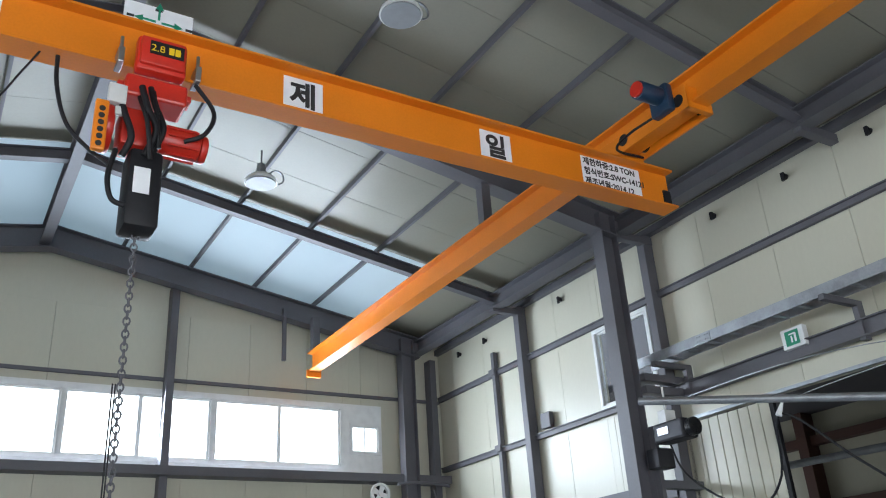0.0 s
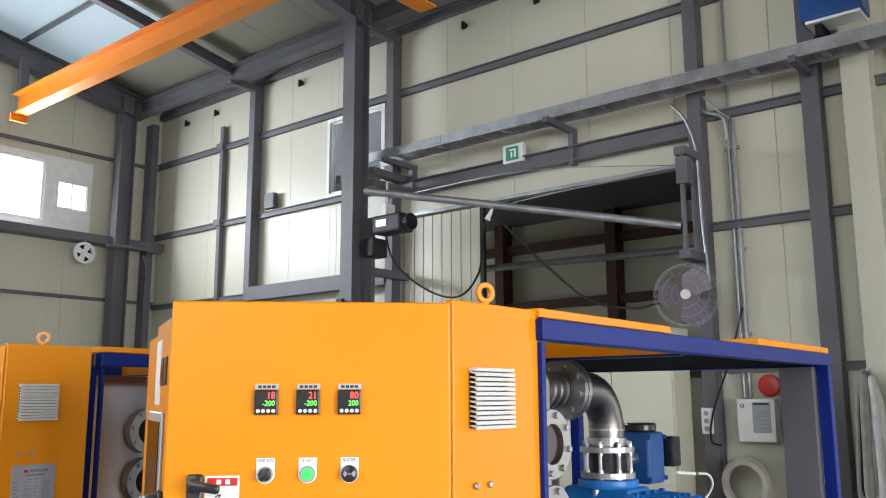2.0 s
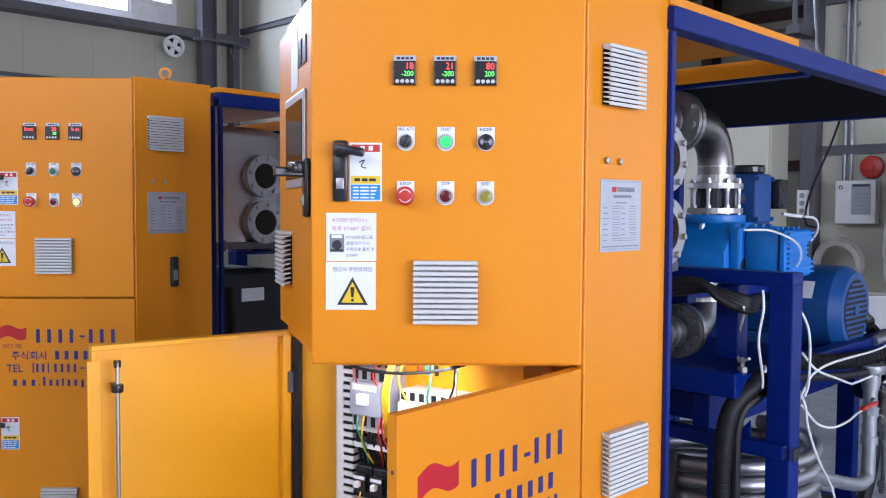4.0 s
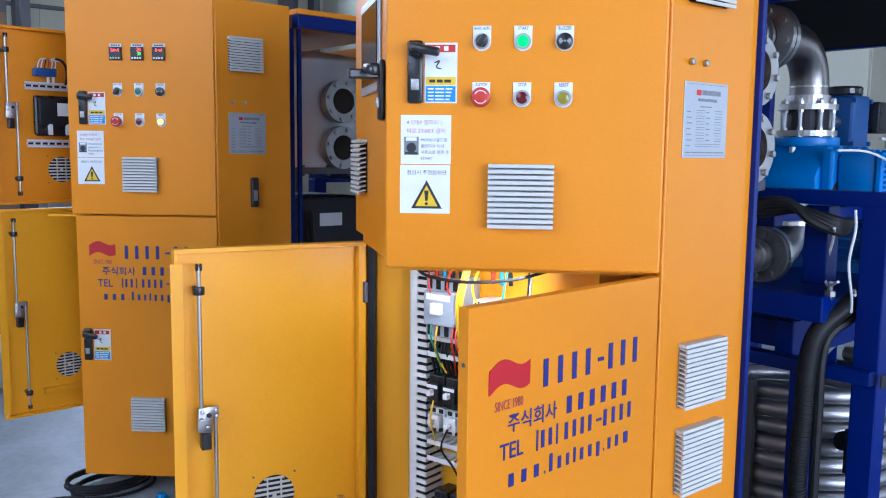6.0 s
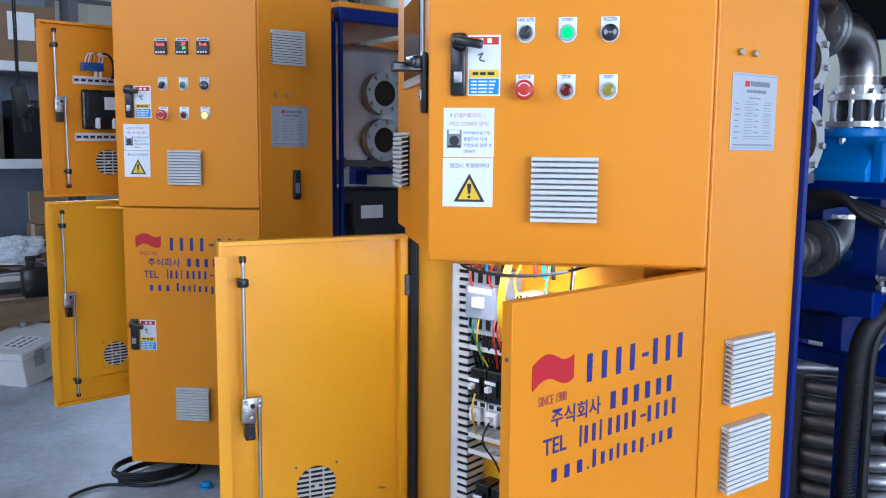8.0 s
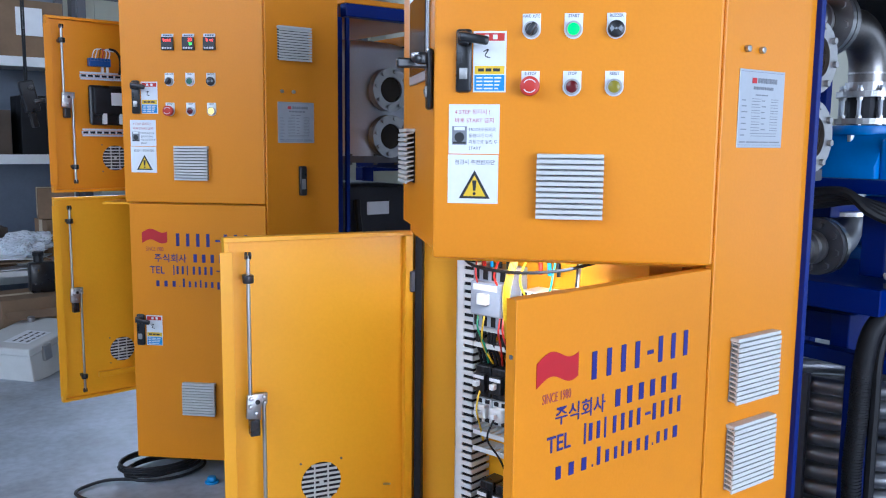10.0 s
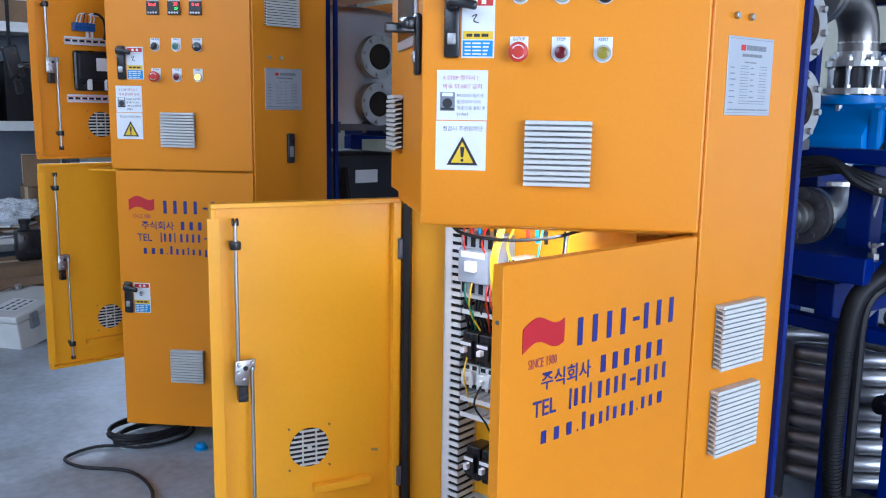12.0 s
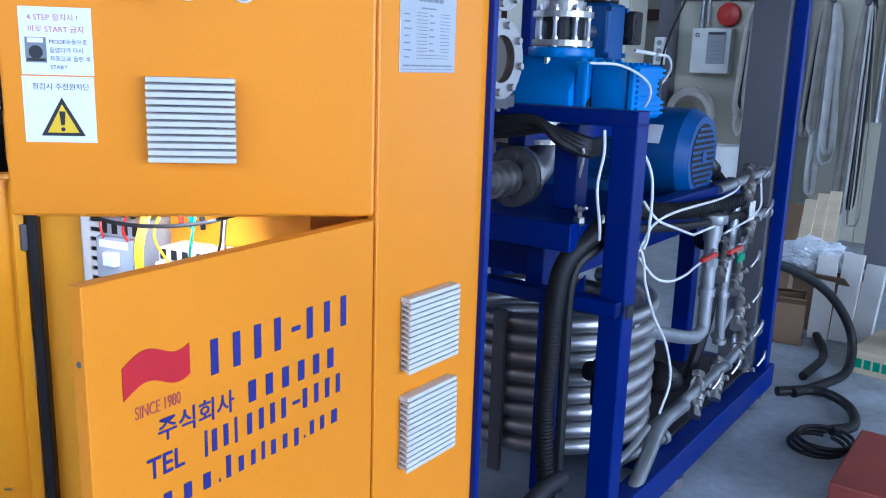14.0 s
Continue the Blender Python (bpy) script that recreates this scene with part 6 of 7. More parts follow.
def hose_coil():
    t = thing("stainless_hose_coil", A45, "coil of thick stainless steel heat-exchanger tube", "tube coil", "tube coils")
    for k in range(8):
        b = nb()
        z = 0.20 + k * 0.056
        pts = [(1.79 + 0.31 * math.cos(a), -0.01 + 0.31 * math.sin(a), z + 0.056 * a / 6.283) for a in [j * 6.28319 / 36 for j in range(37)]]
        tube(b, pts, 0.026, 10, 1)
        part("turn", b, BRUSHED, t, smooth=True)
    for d in (-0.30, 0.30):
        b = nb()
        box(b, 1.79 + d * 1.16 - 0.008, -0.03, 0.14, 1.79 + d * 1.16 + 0.008, 0.01, 0.66)
        part("clamp", b, STEEL, t)
    return t


def tank2():
    t = thing("oil_tank", A45, "dark grey tank with a white label under the separator", "tank", "oil tanks")
    b = nb()
    box(b, 0.85, -0.12, 0.30, 1.35, 0.45, 1.16, bevel=0.01)
    part("body", b, CAST, t)
    b = nb()
    box(b, 1.05, -0.124, 1.03, 1.17, -0.121, 1.09)
    part("paper_label", b, WHITE, t)
    b = nb()
    tube(b, [(0.98, -0.15, 1.10), (0.97, -0.17, 1.05), (0.98, -0.17, 0.92), (0.93, -0.16, 0.80), (0.85, -0.14, 0.72)], 0.016, 8)
    part("black_cable", b, BLACK, t, smooth=True)
    return t


machines = [machine_frame(), pump_skid(), separator_tank(), pipework(), blower(), actuator(), motor()]
shift2 = Matrix.Translation((-1.470, 1.458, -0.005))
for o in machines:
    copy_thing(o, (Matrix.Translation((-1.425, 1.482, -0.005)) if o is machines[0] else shift2) @ A45)
tank2().matrix_world = shift2 @ A45
hose_coil()

# hoses and pipes on the near machine


def hose(name, pts, r, material, label, category="hose", n=8, ribs=False, flat=1.0, group=""):
    b = nb()
    tube(b, pts, r, n, 8, flat)
    if ribs:
        path = smooth_path(pts, 22)
        for i in range(1, len(path) - 1, 1):
            d = (path[i + 1] - path[i - 1]).normalized()
            ring(b, path[i], d, r * 0.8, r * 1.14, 0.006, 14)
    return solid(name, b, material, A45, label, category, group, smooth=True)


hose("corrugated_hose", [(2.6, -0.345, 0.90), (2.05, -0.345, 0.93), (1.64, -0.34, 0.975), (1.50, -0.325, 0.975), (1.40, -0.31, 0.935), (1.325, -0.275, 0.865), (1.31, -0.26, 0.76), (1.31, -0.255, 0.6), (1.31, -0.25, 0.42), (1.33, -0.26, 0.16)], 0.024, BLACK, "black corrugated hose running down the stand", ribs=True, n=12)
hose("corrugated_hose", [(2.6, -0.36, 0.85), (2.05, -0.355, 0.88), (1.64, -0.345, 0.925), (1.50, -0.335, 0.93), (1.42, -0.32, 0.90), (1.345, -0.29, 0.83), (1.34, -0.285, 0.6), (1.345, -0.285, 0.2)], 0.014, BLACK, "thin black hose beside the corrugated one")
for k in range(4):
    hose("black_cable", [(1.33 - 0.012 * k, 0.40, 1.17 + 0.012 * k), (1.34 - 0.012 * k, 0.10, 1.185 + 0.014 * k), (1.345 - 0.014 * k, -0.06, 1.195 + 0.013 * k), (1.35 - 0.012 * k, -0.17, 1.215 + 0.008 * k), (1.36 - 0.01 * k, -0.235, 1.205 - 0.006 * k), (1.40, -0.29, 1.185 - 0.01 * k), (1.52, -0.26, 1.18)], 0.0135, BLACK, "thick black cable under the top rail", "cable", group="cables under the rail")
WT = "thin white plastic air tube"
hose("air_tube", [(1.33, -0.36, 1.225), (1.315, -0.37, 1.17), (1.31, -0.36, 1.08), (1.34, -0.36, 0.98), (1.365, -0.35, 0.935)], 0.0040, PVC, WT, "tube", group="air tubes")
hose("air_tube", [(1.34, -0.30, 1.17), (1.42, -0.26, 1.13), (1.47, -0.22, 1.04), (1.42, -0.25, 0.995), (1.34, -0.32, 1.02)], 0.0040, PVC, WT, "tube", group="air tubes")
hose("air_tube", [(1.36, -0.36, 0.985), (1.42, -0.33, 0.99), (1.50, -0.28, 0.96)], 0.0040, PVC, WT, "tube", group="air tubes")
hose("air_tube", [(1.505, -0.405, 1.03), (1.58, -0.42, 0.97), (1.73, -0.42, 0.925), (1.9, -0.41, 0.88), (2.0, -0.39, 0.865), (2.2, -0.38, 0.86)], 0.0040, PVC, WT, "tube", group="air tubes")
hose("air_tube", [(1.50, -0.40, 0.88), (1.50, -0.42, 0.925), (1.56, -0.42, 0.96), (1.72, -0.42, 0.975), (2.16, -0.41, 0.965), (2.43, -0.38, 0.97), (2.55, -0.34, 0.985)], 0.0040, PVC, WT, "tube", group="air tubes")
hose("air_tube", [(1.50, -0.40, 0.92), (1.505, -0.42, 0.87), (1.53, -0.42, 0.80), (1.62, -0.42, 0.68), (1.74, -0.42, 0.56), (1.80, -0.42, 0.43), (1.76, -0.41, 0.33)], 0.0040, PVC, WT, "tube", group="air tubes")
hose("air_tube", [(1.52, -0.40, 0.87), (1.60, -0.42, 0.80), (1.73, -0.42, 0.765), (1.88, -0.41, 0.755), (2.05, -0.38, 0.745), (2.2, -0.37, 0.75)], 0.0040, PVC, WT, "tube", group="air tubes")
hose("air_tube", [(2.26, -0.40, 0.83), (2.5, -0.41, 0.85), (2.66, -0.40, 0.875), (2.72, -0.38, 0.93), (2.76, -0.36, 0.99)], 0.0040, PVC, WT, "tube", group="air tubes")
hose("air_tube", [(1.44, -0.40, 1.20), (1.49, -0.43, 1.1), (1.50, -0.43, 0.95), (1.50, -0.42, 0.90)], 0.0040, PVC, WT, "tube", group="air tubes")
hose("air_tube", [(1.62, -0.16, 1.39), (1.75, -0.20, 1.385), (1.88, -0.23, 1.34), (1.93, -0.22, 1.28), (1.94, -0.16, 1.20), (1.98, -0.10, 1.10)], 0.0040, PVC, WT, "tube", group="air tubes")
hose("black_hose", [(2.55, -0.12, 1.0), (2.62, -0.2, 1.0), (2.70, -0.24, 0.92), (2.72, -0.24, 0.80), (2.66, -0.25, 0.6), (2.62, -0.25, 0.4), (2.55, -0.22, 0.16)], 0.026, BLACK, "thick black rubber hose behind the valves")

mf = thing("valve_manifold", A45, "stainless steel pipe manifold with ball valves", "valve manifold")
b = nb()
cyl(b, (2.25, -0.36, 0.50), (2.25, -0.36, 0.80), 0.024, 16)
cyl(b, (2.25, -0.36, 0.80), (2.25, -0.36, 0.82), 0.030, 16)
cyl(b, (2.25, -0.36, 0.86), (2.25, -0.36, 0.895), 0.048, 20, bevel=0.006)
cyl(b, (2.25, -0.36, 0.82), (2.25, -0.36, 0.86), 0.034, 16)
cyl(b, (2.25, -0.36, 0.60), (2.25, -0.36, 0.63), 0.030, 16)
cyl(b, (2.25, -0.36, 0.71), (2.25, -0.36, 0.74), 0.031, 8)
tube(b, [(2.25, -0.36, 0.52), (2.25, -0.36, 0.485), (2.22, -0.36, 0.47), (2.12, -0.35, 0.475), (1.72, -0.30, 0.60)], 0.024, 14, 4)
part("riser", b, GALV, mf, smooth=True)
for e1, z, d in ((2.12, 0.745, -0.16), (2.40, 0.725, 0.10)):
    b = nb()
    box(b, e1 - 0.09, -0.415, z + 0.02, e1 + 0.05, -0.395, z + 0.034, bevel=0.005)
    part("lever", b, RED, mf, "red valve lever")
    b = nb()
    cyl(b, (e1 + 0.06, -0.40, z + 0.028), (e1 + 0.13, -0.37, z + 0.02), 0.010, 8)
    part("lever_stem", b, STAINLESS, mf)
random.seed(11)
for k, (e1, z) in enumerate(((2.66, 0.955), (2.72, 0.80), (2.42, 0.70), (2.62, 0.61), (2.70, 0.45), (2.78, 0.29), (2.52, 0.20), (2.30, 0.205), (2.88, 0.13))):
    b = nb()
    ln = 0.10
    d = Vector((0.8, 0.25, 0.55)).normalized()
    p = Vector((e1, -0.345, z))
    cyl(b, p - d * ln, p + d * ln, 0.017, 14)
    for s in (-0.9, -0.45, 0.45, 0.9):
        cyl(b, p + d * ln * s - d * 0.012, p + d * ln * s + d * 0.012, 0.026, 6 if abs(s) > 0.6 else 18)
    cyl(b, p - Vector((0, 0.0, 0.0)), p + Vector((0, -0.045, 0.02)), 0.011, 10)
    cyl(b, p - d * 0.03, p + d * 0.03, 0.030, 16, bevel=0.006)
    part("ball_valve", b, STAINLESS, mf, smooth=True)
    b = nb()
    q = p + Vector((0.02, -0.05, 0.03))
    tube(b, [q, q + Vector((0.03, -0.012, 0.03)), q + Vector((0.055, -0.012, 0.055)), q + Vector((0.075, -0.01, 0.04)), q + Vector((0.05, -0.012, 0.02))], 0.005, 6)
    part("wing_handle", b, STAINLESS, mf, smooth=True)
for a_, b_ in (((2.55, -0.34, 0.90), (2.50, -0.34, 0.55)), ((2.50, -0.34, 0.60), (2.52, -0.34, 0.36)), ((2.58, -0.33, 0.60), (2.80, -0.30, 0.68)), ((2.25, -0.35, 0.66), (2.62, -0.30, 0.74)), ((2.62, -0.30, 0.74), (2.85, -0.28, 0.82)), ((2.50, -0.33, 0.38), (2.75, -0.33, 0.47)), ((1.85, -0.33, 0.20), (2.60, -0.35, 0.24)), ((2.60, -0.35, 0.24), (2.95, -0.36, 0.30)), ((1.70, -0.30, 0.15), (1.95, -0.36, 0.17)), ((2.72, -0.33, 0.80), (2.90, -0.36, 0.82)), ((2.45, -0.3, 0.95), (2.80, -0.36, 0.99))):
    b = nb()
    cyl(b, a_, b_, 0.019, 14)
    ring(b, b_, Vector(b_) - Vector(a_), 0.01, 0.027, 0.02, 14)
    part("pipe", b, GALV, mf, smooth=True)
b = nb()
box(b, 2.44, -0.405, 0.69, 2.52, -0.395, 0.72, bevel=0.004)
part("green_tag", b, GREEN, mf)
b = nb()
box(b, 2.57, -0.39, 0.83, 2.63, -0.385, 0.90)
part("white_tag", b, WHITE, mf)
for e1, e2, z, r in ((2.22, -0.24, 0.27, 0.062), (2.52, -0.22, 1.02, 0.048), (2.70, -0.26, 0.57, 0.042), (1.54, -0.28, 0.50, 0.032), (2.60, -0.22, 0.72, 0.04)):
    b = nb()
    cyl(b, (e1 - r, e2, z + r * 0.4), (e1 + r, e2 - 0.02, z - r * 0.4), r, 18, r2=r * 0.7, bevel=r * 0.25)
    part("float_trap", b, BLACKGLOSS, mf, "black float trap", smooth=True)
b = nb()
box(b, 1.48, -0.34, 0.42, 1.52, -0.30, 0.56, bevel=0.006)
tube(b, [(1.44, -0.33, 0.55), (1.52, -0.35, 0.52), (1.60, -0.35, 0.49), (1.66, -0.33, 0.45)], 0.012, 8)
part("solenoid", b, BLACKGLOSS, mf)
hose("condensate_pipe", [(1.62, -0.40, 0.12), (1.75, -0.39, 0.19), (1.90, -0.37, 0.235), (2.13, -0.36, 0.225)], 0.024, GALV, "grey drain pipe low in the frame", "pipe", 14)
hose("condensate_pipe", [(0.85, -0.30, 0.22), (1.05, -0.33, 0.27), (1.16, -0.34, 0.30), (1.26, -0.34, 0.29)], 0.022, CAST, "dark drain pipe low in the frame", "pipe", 14)
hose("drain_tube", [(1.50, -0.36, 0.38), (1.46, -0.37, 0.30), (1.50, -0.37, 0.24), (1.62, -0.38, 0.25), (1.75, -0.38, 0.28)], 0.012, GALV, "thin bent steel drain tube", "pipe", 10)
hose("floor_hose", [(2.98, -0.36, 0.60), (3.2, -0.46, 0.52), (3.42, -0.56, 0.38), (3.52, -0.64, 0.20), (3.42, -0.66, 0.06), (3.25, -0.60, 0.028), (3.05, -0.52, 0.026)], 0.021, BLACK, "black rubber hose arching to the floor", n=12)
hose("floor_hose", [(3.02, -0.46, 0.028), (3.15, -0.60, 0.026), (3.05, -0.74, 0.026), (2.85, -0.80, 0.026), (2.74, -0.74, 0.026)], 0.021, BLACK, "black rubber hose lying on the floor", n=12)
hose("floor_hose", [(3.3, -0.50, 0.025), (3.7, -0.50, 0.025), (4.2, -0.30, 0.025), (4.6, 0.0, 0.025)], 0.020, BLACK, "black rubber hose lying on the floor", n=12)
b = nb()
for k in range(3):
    tube(b, [(2.60 + 0.11 * math.cos(a) + 0.015 * k, -0.72 + 0.10 * math.sin(a) - 0.01 * k, 0.012 + 0.012 * k) for a in [j * 6.28319 / 20 for j in range(20)]], 0.008, 6, 1)
solid("cable_coil", b, BLACK, A45, "small coil of black cable on the floor", "cable", smooth=True)

# ---- things along the side wall ----
fp = thing("fire_alarm_panel", A45, "light grey fire alarm panel on the wall", "control panel")
b = nb()
box(b, 6.80, 1.12, 1.34, 6.92, 1.46, 1.72, bevel=0.006)
part("case", b, GREY, fp)
b, c = nb(), nb()
box(b, 6.795, 1.16, 1.42, 6.80, 1.32, 1.69)
for k in range(5):
    box(c, 6.792, 1.18, 1.46 + k * 0.035, 6.7955, 1.30, 1.467 + k * 0.035)
part("display", [(b, MIDGREY), (c, GREYINK)], None, fp)
b = nb()
box(b, 6.792, 1.17, 1.665, 6.796, 1.31, 1.685)
part("display_header", b, INK, fp)
b = nb()
ring(b, (6.797, 1.41, 1.66), (1, 0, 0), 0.012, 0.018, 0.006, 16)
part("lock", b, INK, fp)
b = nb()
cyl(b, (6.98, 1.20, 1.84), (6.90, 1.20, 1.84), 0.10, 26, bevel=0.02)
cyl(b, (6.90, 1.20, 1.84), (6.885, 1.20, 1.84), 0.03, 16)
solid("alarm_bell", b, RED, A45, "round red alarm bell on the wall", "alarm bell", smooth=True)
b = nb()
for e2 in (1.385, 1.44):
    cyl(b, (6.95, e2, 1.72), (6.95, e2, 4.4), 0.018, 10)
cyl(b, (6.95, 1.42, 4.4), (6.95, 1.42, 5.72), 0.016, 10)
box(b, 6.90, 1.36, 5.66, 6.97, 1.48, 5.78, bevel=0.01)
for z in (2.3, 3.1, 4.1):
    box(b, 6.94, 1.34, z, 6.975, 1.48, z + 0.03)
solid("conduit", b, GALV, A45, "galvanised conduits on the wall", "conduit")
b = nb()
tube(b, [(6.90, 1.72, 4.62), (6.86, 1.62, 4.50), (6.90, 1.46, 4.42), (6.93, 1.44, 4.2)], 0.02, 10)
tube(b, [(6.80, 1.95, 4.64), (6.78, 1.80, 4.45), (6.79, 1.70, 4.1), (6.79, 1.68, 3.4), (6.79, 1.64, 2.8)], 0.014, 8)
tube(b, [(6.80, 1.60, 4.64), (6.85, 1.50, 4.5), (6.88, 1.40, 4.4)], 0.012, 8)
solid("flexible_conduit", b, GALV, A45, "flexible grey conduits leaving the cable tray", "conduit", smooth=True)
b = nb()
cyl(b, (6.93, -0.06, 1.0), (6.93, -0.06, 4.9), 0.02, 10)
cyl(b, (6.93, -0.11, 1.0), (6.93, -0.11, 4.9), 0.016, 10)
solid("conduit", b, GALV, A45, "galvanised conduits on the wall", "conduit")
so = thing("socket_strip", A45, "white triple wall socket on a post", "socket")
b = nb()
box(b, 6.77, 1.69, 1.40, 6.82, 1.79, 1.64, bevel=0.006)
part("housing", b, PVC, so)
for k in range(3):
    b = nb()
    cyl(b, (6.766, 1.74, 1.45 + k * 0.07), (6.772, 1.74, 1.45 + k * 0.07), 0.024, 16)
    part("outlet", b, MIDGREY, so)
hose("wall_cable", [(6.80, 1.35, 2.55), (6.78, 1.48, 2.1), (6.76, 1.66, 1.62), (6.76, 1.70, 1.35), (6.8, 1.62, 1.3)], 0.010, BLACK, "black cable slanting down to the socket", "cable")
# tall cupboard doors in shadow behind the pump
cb = thing("tall_cupboard", A45, "tall pale grey steel cupboard against the wall", "cupboard")
for k in range(2):
    b = nb()
    box(b, 6.45, 1.92 + k * 0.62, 0.1, 6.49, 2.53 + k * 0.62, 2.36, bevel=0.004)
    part("door", b, PANEL, cb)
    b = nb()
    box(b, 6.43, 2.47 + k * 0.08, 1.05, 6.45, 2.50 + k * 0.08, 1.25, bevel=0.003)
    part("handle", b, BLACK, cb)
b = nb()
box(b, 6.49, 1.91, 0.0, 6.85, 3.16, 2.38, bevel=0.004)
part("body", b, PANEL, cb)

# canvas hoses hung on hooks


def hung_hose(e2, top_z, low, n, seed, width, pale):
    rnd = random.Random(seed)
    t = thing("hanging_hose", A45, "flat canvas hoses looped over a wall hook, with black loops for the shaded gaps", "hose bundle", "hanging hoses")
    for k in range(n):
        b = nb()
        # every fifth loop is wide, black and set back, drawing the shade between hoses
        dark = k % 5 == 2
        u = (k + 0.5) / n - 0.5
        z0 = low + rnd.random() * 0.55 + (0.2 if dark else 0)
        w = width * rnd.uniform(0.16, 0.34)
        o = u * width * 0.9
        e = (6.80 if dark else 6.72) - rnd.random() * 0.14
        tz = top_z - rnd.random() * 0.05 - abs(u) * 0.06
        sway = rnd.uniform(-0.03, 0.03)
        pts = [(e, e2 + o, z0), (e, e2 + o - w * 0.5 + sway, z0 + 0.09), (e + 0.01, e2 + o * 0.9 - w * 0.42 + sway, z0 * 0.6 + tz * 0.4), (e, e2 + o * 0.75 - w * 0.26, z0 * 0.2 + tz * 0.8), (e, e2 + o * 0.5 - w * 0.12, tz - 0.04), (e, e2 + o * 0.45, tz), (e - 0.01, e2 + o * 0.5 + w * 0.14, tz - 0.05), (e - 0.02, e2 + o * 0.75 + w * 0.26, z0 * 0.2 + tz * 0.8), (e - 0.01, e2 + o * 0.9 + w * 0.40, z0 * 0.6 + tz * 0.4), (e, e2 + o + w * 0.5, z0 + 0.09), (e, e2 + o, z0)]
        tube(b, pts, 0.030 if dark else rnd.uniform(0.015, 0.024), 8, 6, 0.32)
        part("loop", b, BLACK if dark else PALEHOSE if rnd.random() < pale else HOSE, t, smooth=True)
    b = nb()
    cyl(b, (6.95, e2, top_z - 0.05), (6.58, e2, top_z - 0.03), 0.02, 10)
    part("hook", b, STEEL, t)
    return t


PALEHOSE = mat("pale_canvas_hose", (0.66, 0.65, 0.62), 0.75, 0, 0.14, 9, 150, 0.15)
hung_hose(0.84, 1.94, 0.52, 10, 3, 0.28, 0.2)
hung_hose(0.31, 1.96, 0.40, 9, 5, 0.26, 0.5)
hung_hose(0.05, 1.94, 0.05, 6, 8, 0.18, 0.9)
rh = thing("rolled_hose", A45, "cream hose rolled into a coil on the wall", "hose coil")
for k in range(6):
    b = nb()
    ring(b, (6.62 + 0.03 * k, 1.36 + 0.008 * k, 0.98 + 0.006 * (k % 3)), (1, -0.15, 0), 0.17 + 0.006 * (k % 2), 0.215 + 0.006 * (k % 3), 0.026, 36)
    part("turn", b, HOSE, rh, smooth=True)
b = nb()
box(b, 6.56, 1.34, 0.0, 6.62, 1.40, 0.8)
box(b, 6.50, 0.80, 0.42, 6.95, 1.60, 0.45)
for e2 in (0.83, 1.57):
    box(b, 6.52, e2 - 0.02, 0, 6.56, e2 + 0.02, 0.42)
solid("side_bench", b, WOOD, A45, "low wooden bench with clutter by the wall", "bench")
b = nb()
cyl(b, (6.60, 1.02, 0.45), (6.60, 1.02, 0.74), 0.12, 26, r2=0.16)
ring(b, (6.60, 1.02, 0.745), (0, 0, 1), 0.13, 0.185, 0.014, 28)
solid("plastic_basin", b, PVC, A45, "white plastic basin standing on the bench", "basin", smooth=True)
random.seed(9)
for k in range(7):
    b = nb()
    w, d, h = random.uniform(0.10, 0.3), random.uniform(0.10, 0.25), random.uniform(0.06, 0.22)
    x, y = 6.15 + random.uniform(-0.1, 0.15), 0.50 + k * 0.16
    box(b, -w / 2, -d / 2, 0, w / 2, d / 2, h, bevel=0.004, m=pose(x, y, 0, 0, 0, random.uniform(-30, 30)))
    solid("carton", b, (CARD, WHITE, MIDGREY)[k % 3], A45, "small worn carton on the floor by the wall", "carton", "cartons by the wall")
def leaning(name, e1, e2, w, h, thick, lean, turn, material, label):
    b = nb()
    box(b, -thick / 2, -w / 2, 0, thick / 2, w / 2, h, bevel=0.003)
    return solid(name, b, material, A45 @ pose(e1, e2, 0.004, 0, lean, turn), label, "board", "leaning boards")


WHITEBOARD = mat("white_foam_board", (0.70, 0.70, 0.68), 0.6, 0, 0.10, 3, 40, 0.05, dirt=(0.55, 0.53, 0.48))
for k, (e2, h, turn) in enumerate(((-0.40, 0.44, 6), (-0.50, 0.47, -4))):
    leaning("foam_board", 4.00 + 0.03 * k, e2, 0.10, h, 0.03, 15, turn, WHITEBOARD, "white foam board strip leaning on cartons")
leaning("foam_board", 4.06, -0.60, 0.10, 0.42, 0.03, 12, -14, WHITEBOARD, "white foam board strip leaning on cartons")
for k, (e2, h) in enumerate(((-0.13, 0.66), (-0.20, 0.70), (-0.27, 0.72))):
    leaning("leaning_board", 4.52 + 0.02 * k, e2, 0.068, h, 0.02, 16, 3 * k - 3, WOOD, "pale wooden board leaning against a sheet")
leaning("crate_side", 4.82, -0.02, 0.34, 0.58, 0.03, 10, 0, CARD, "brown plywood sheet standing by the boards")


def crumple(name, radius, squash, at, seed, label):
    """A crumpled bag: a ball pressed flat, its skin folded at three scales."""
    bag = nb()
    bmesh.ops.create_icosphere(bag, subdivisions=5, radius=radius)
    off = Vector((seed, 2 * seed, 0))
    for v in bag.verts:
        d = v.co.normalized()
        k = 1 + 0.40 * noise.noise(d * 2.0 + off) + 0.22 * abs(noise.noise(d * 5 + off)) + 0.10 * noise.noise(d * 14 + off)
        v.co = Vector((v.co.x * squash[0], v.co.y * squash[1], v.co.z * squash[2])) * k
    return solid(name, bag, CLEARBAG, A45 @ pose(*at), label, "plastic bag", smooth=False)


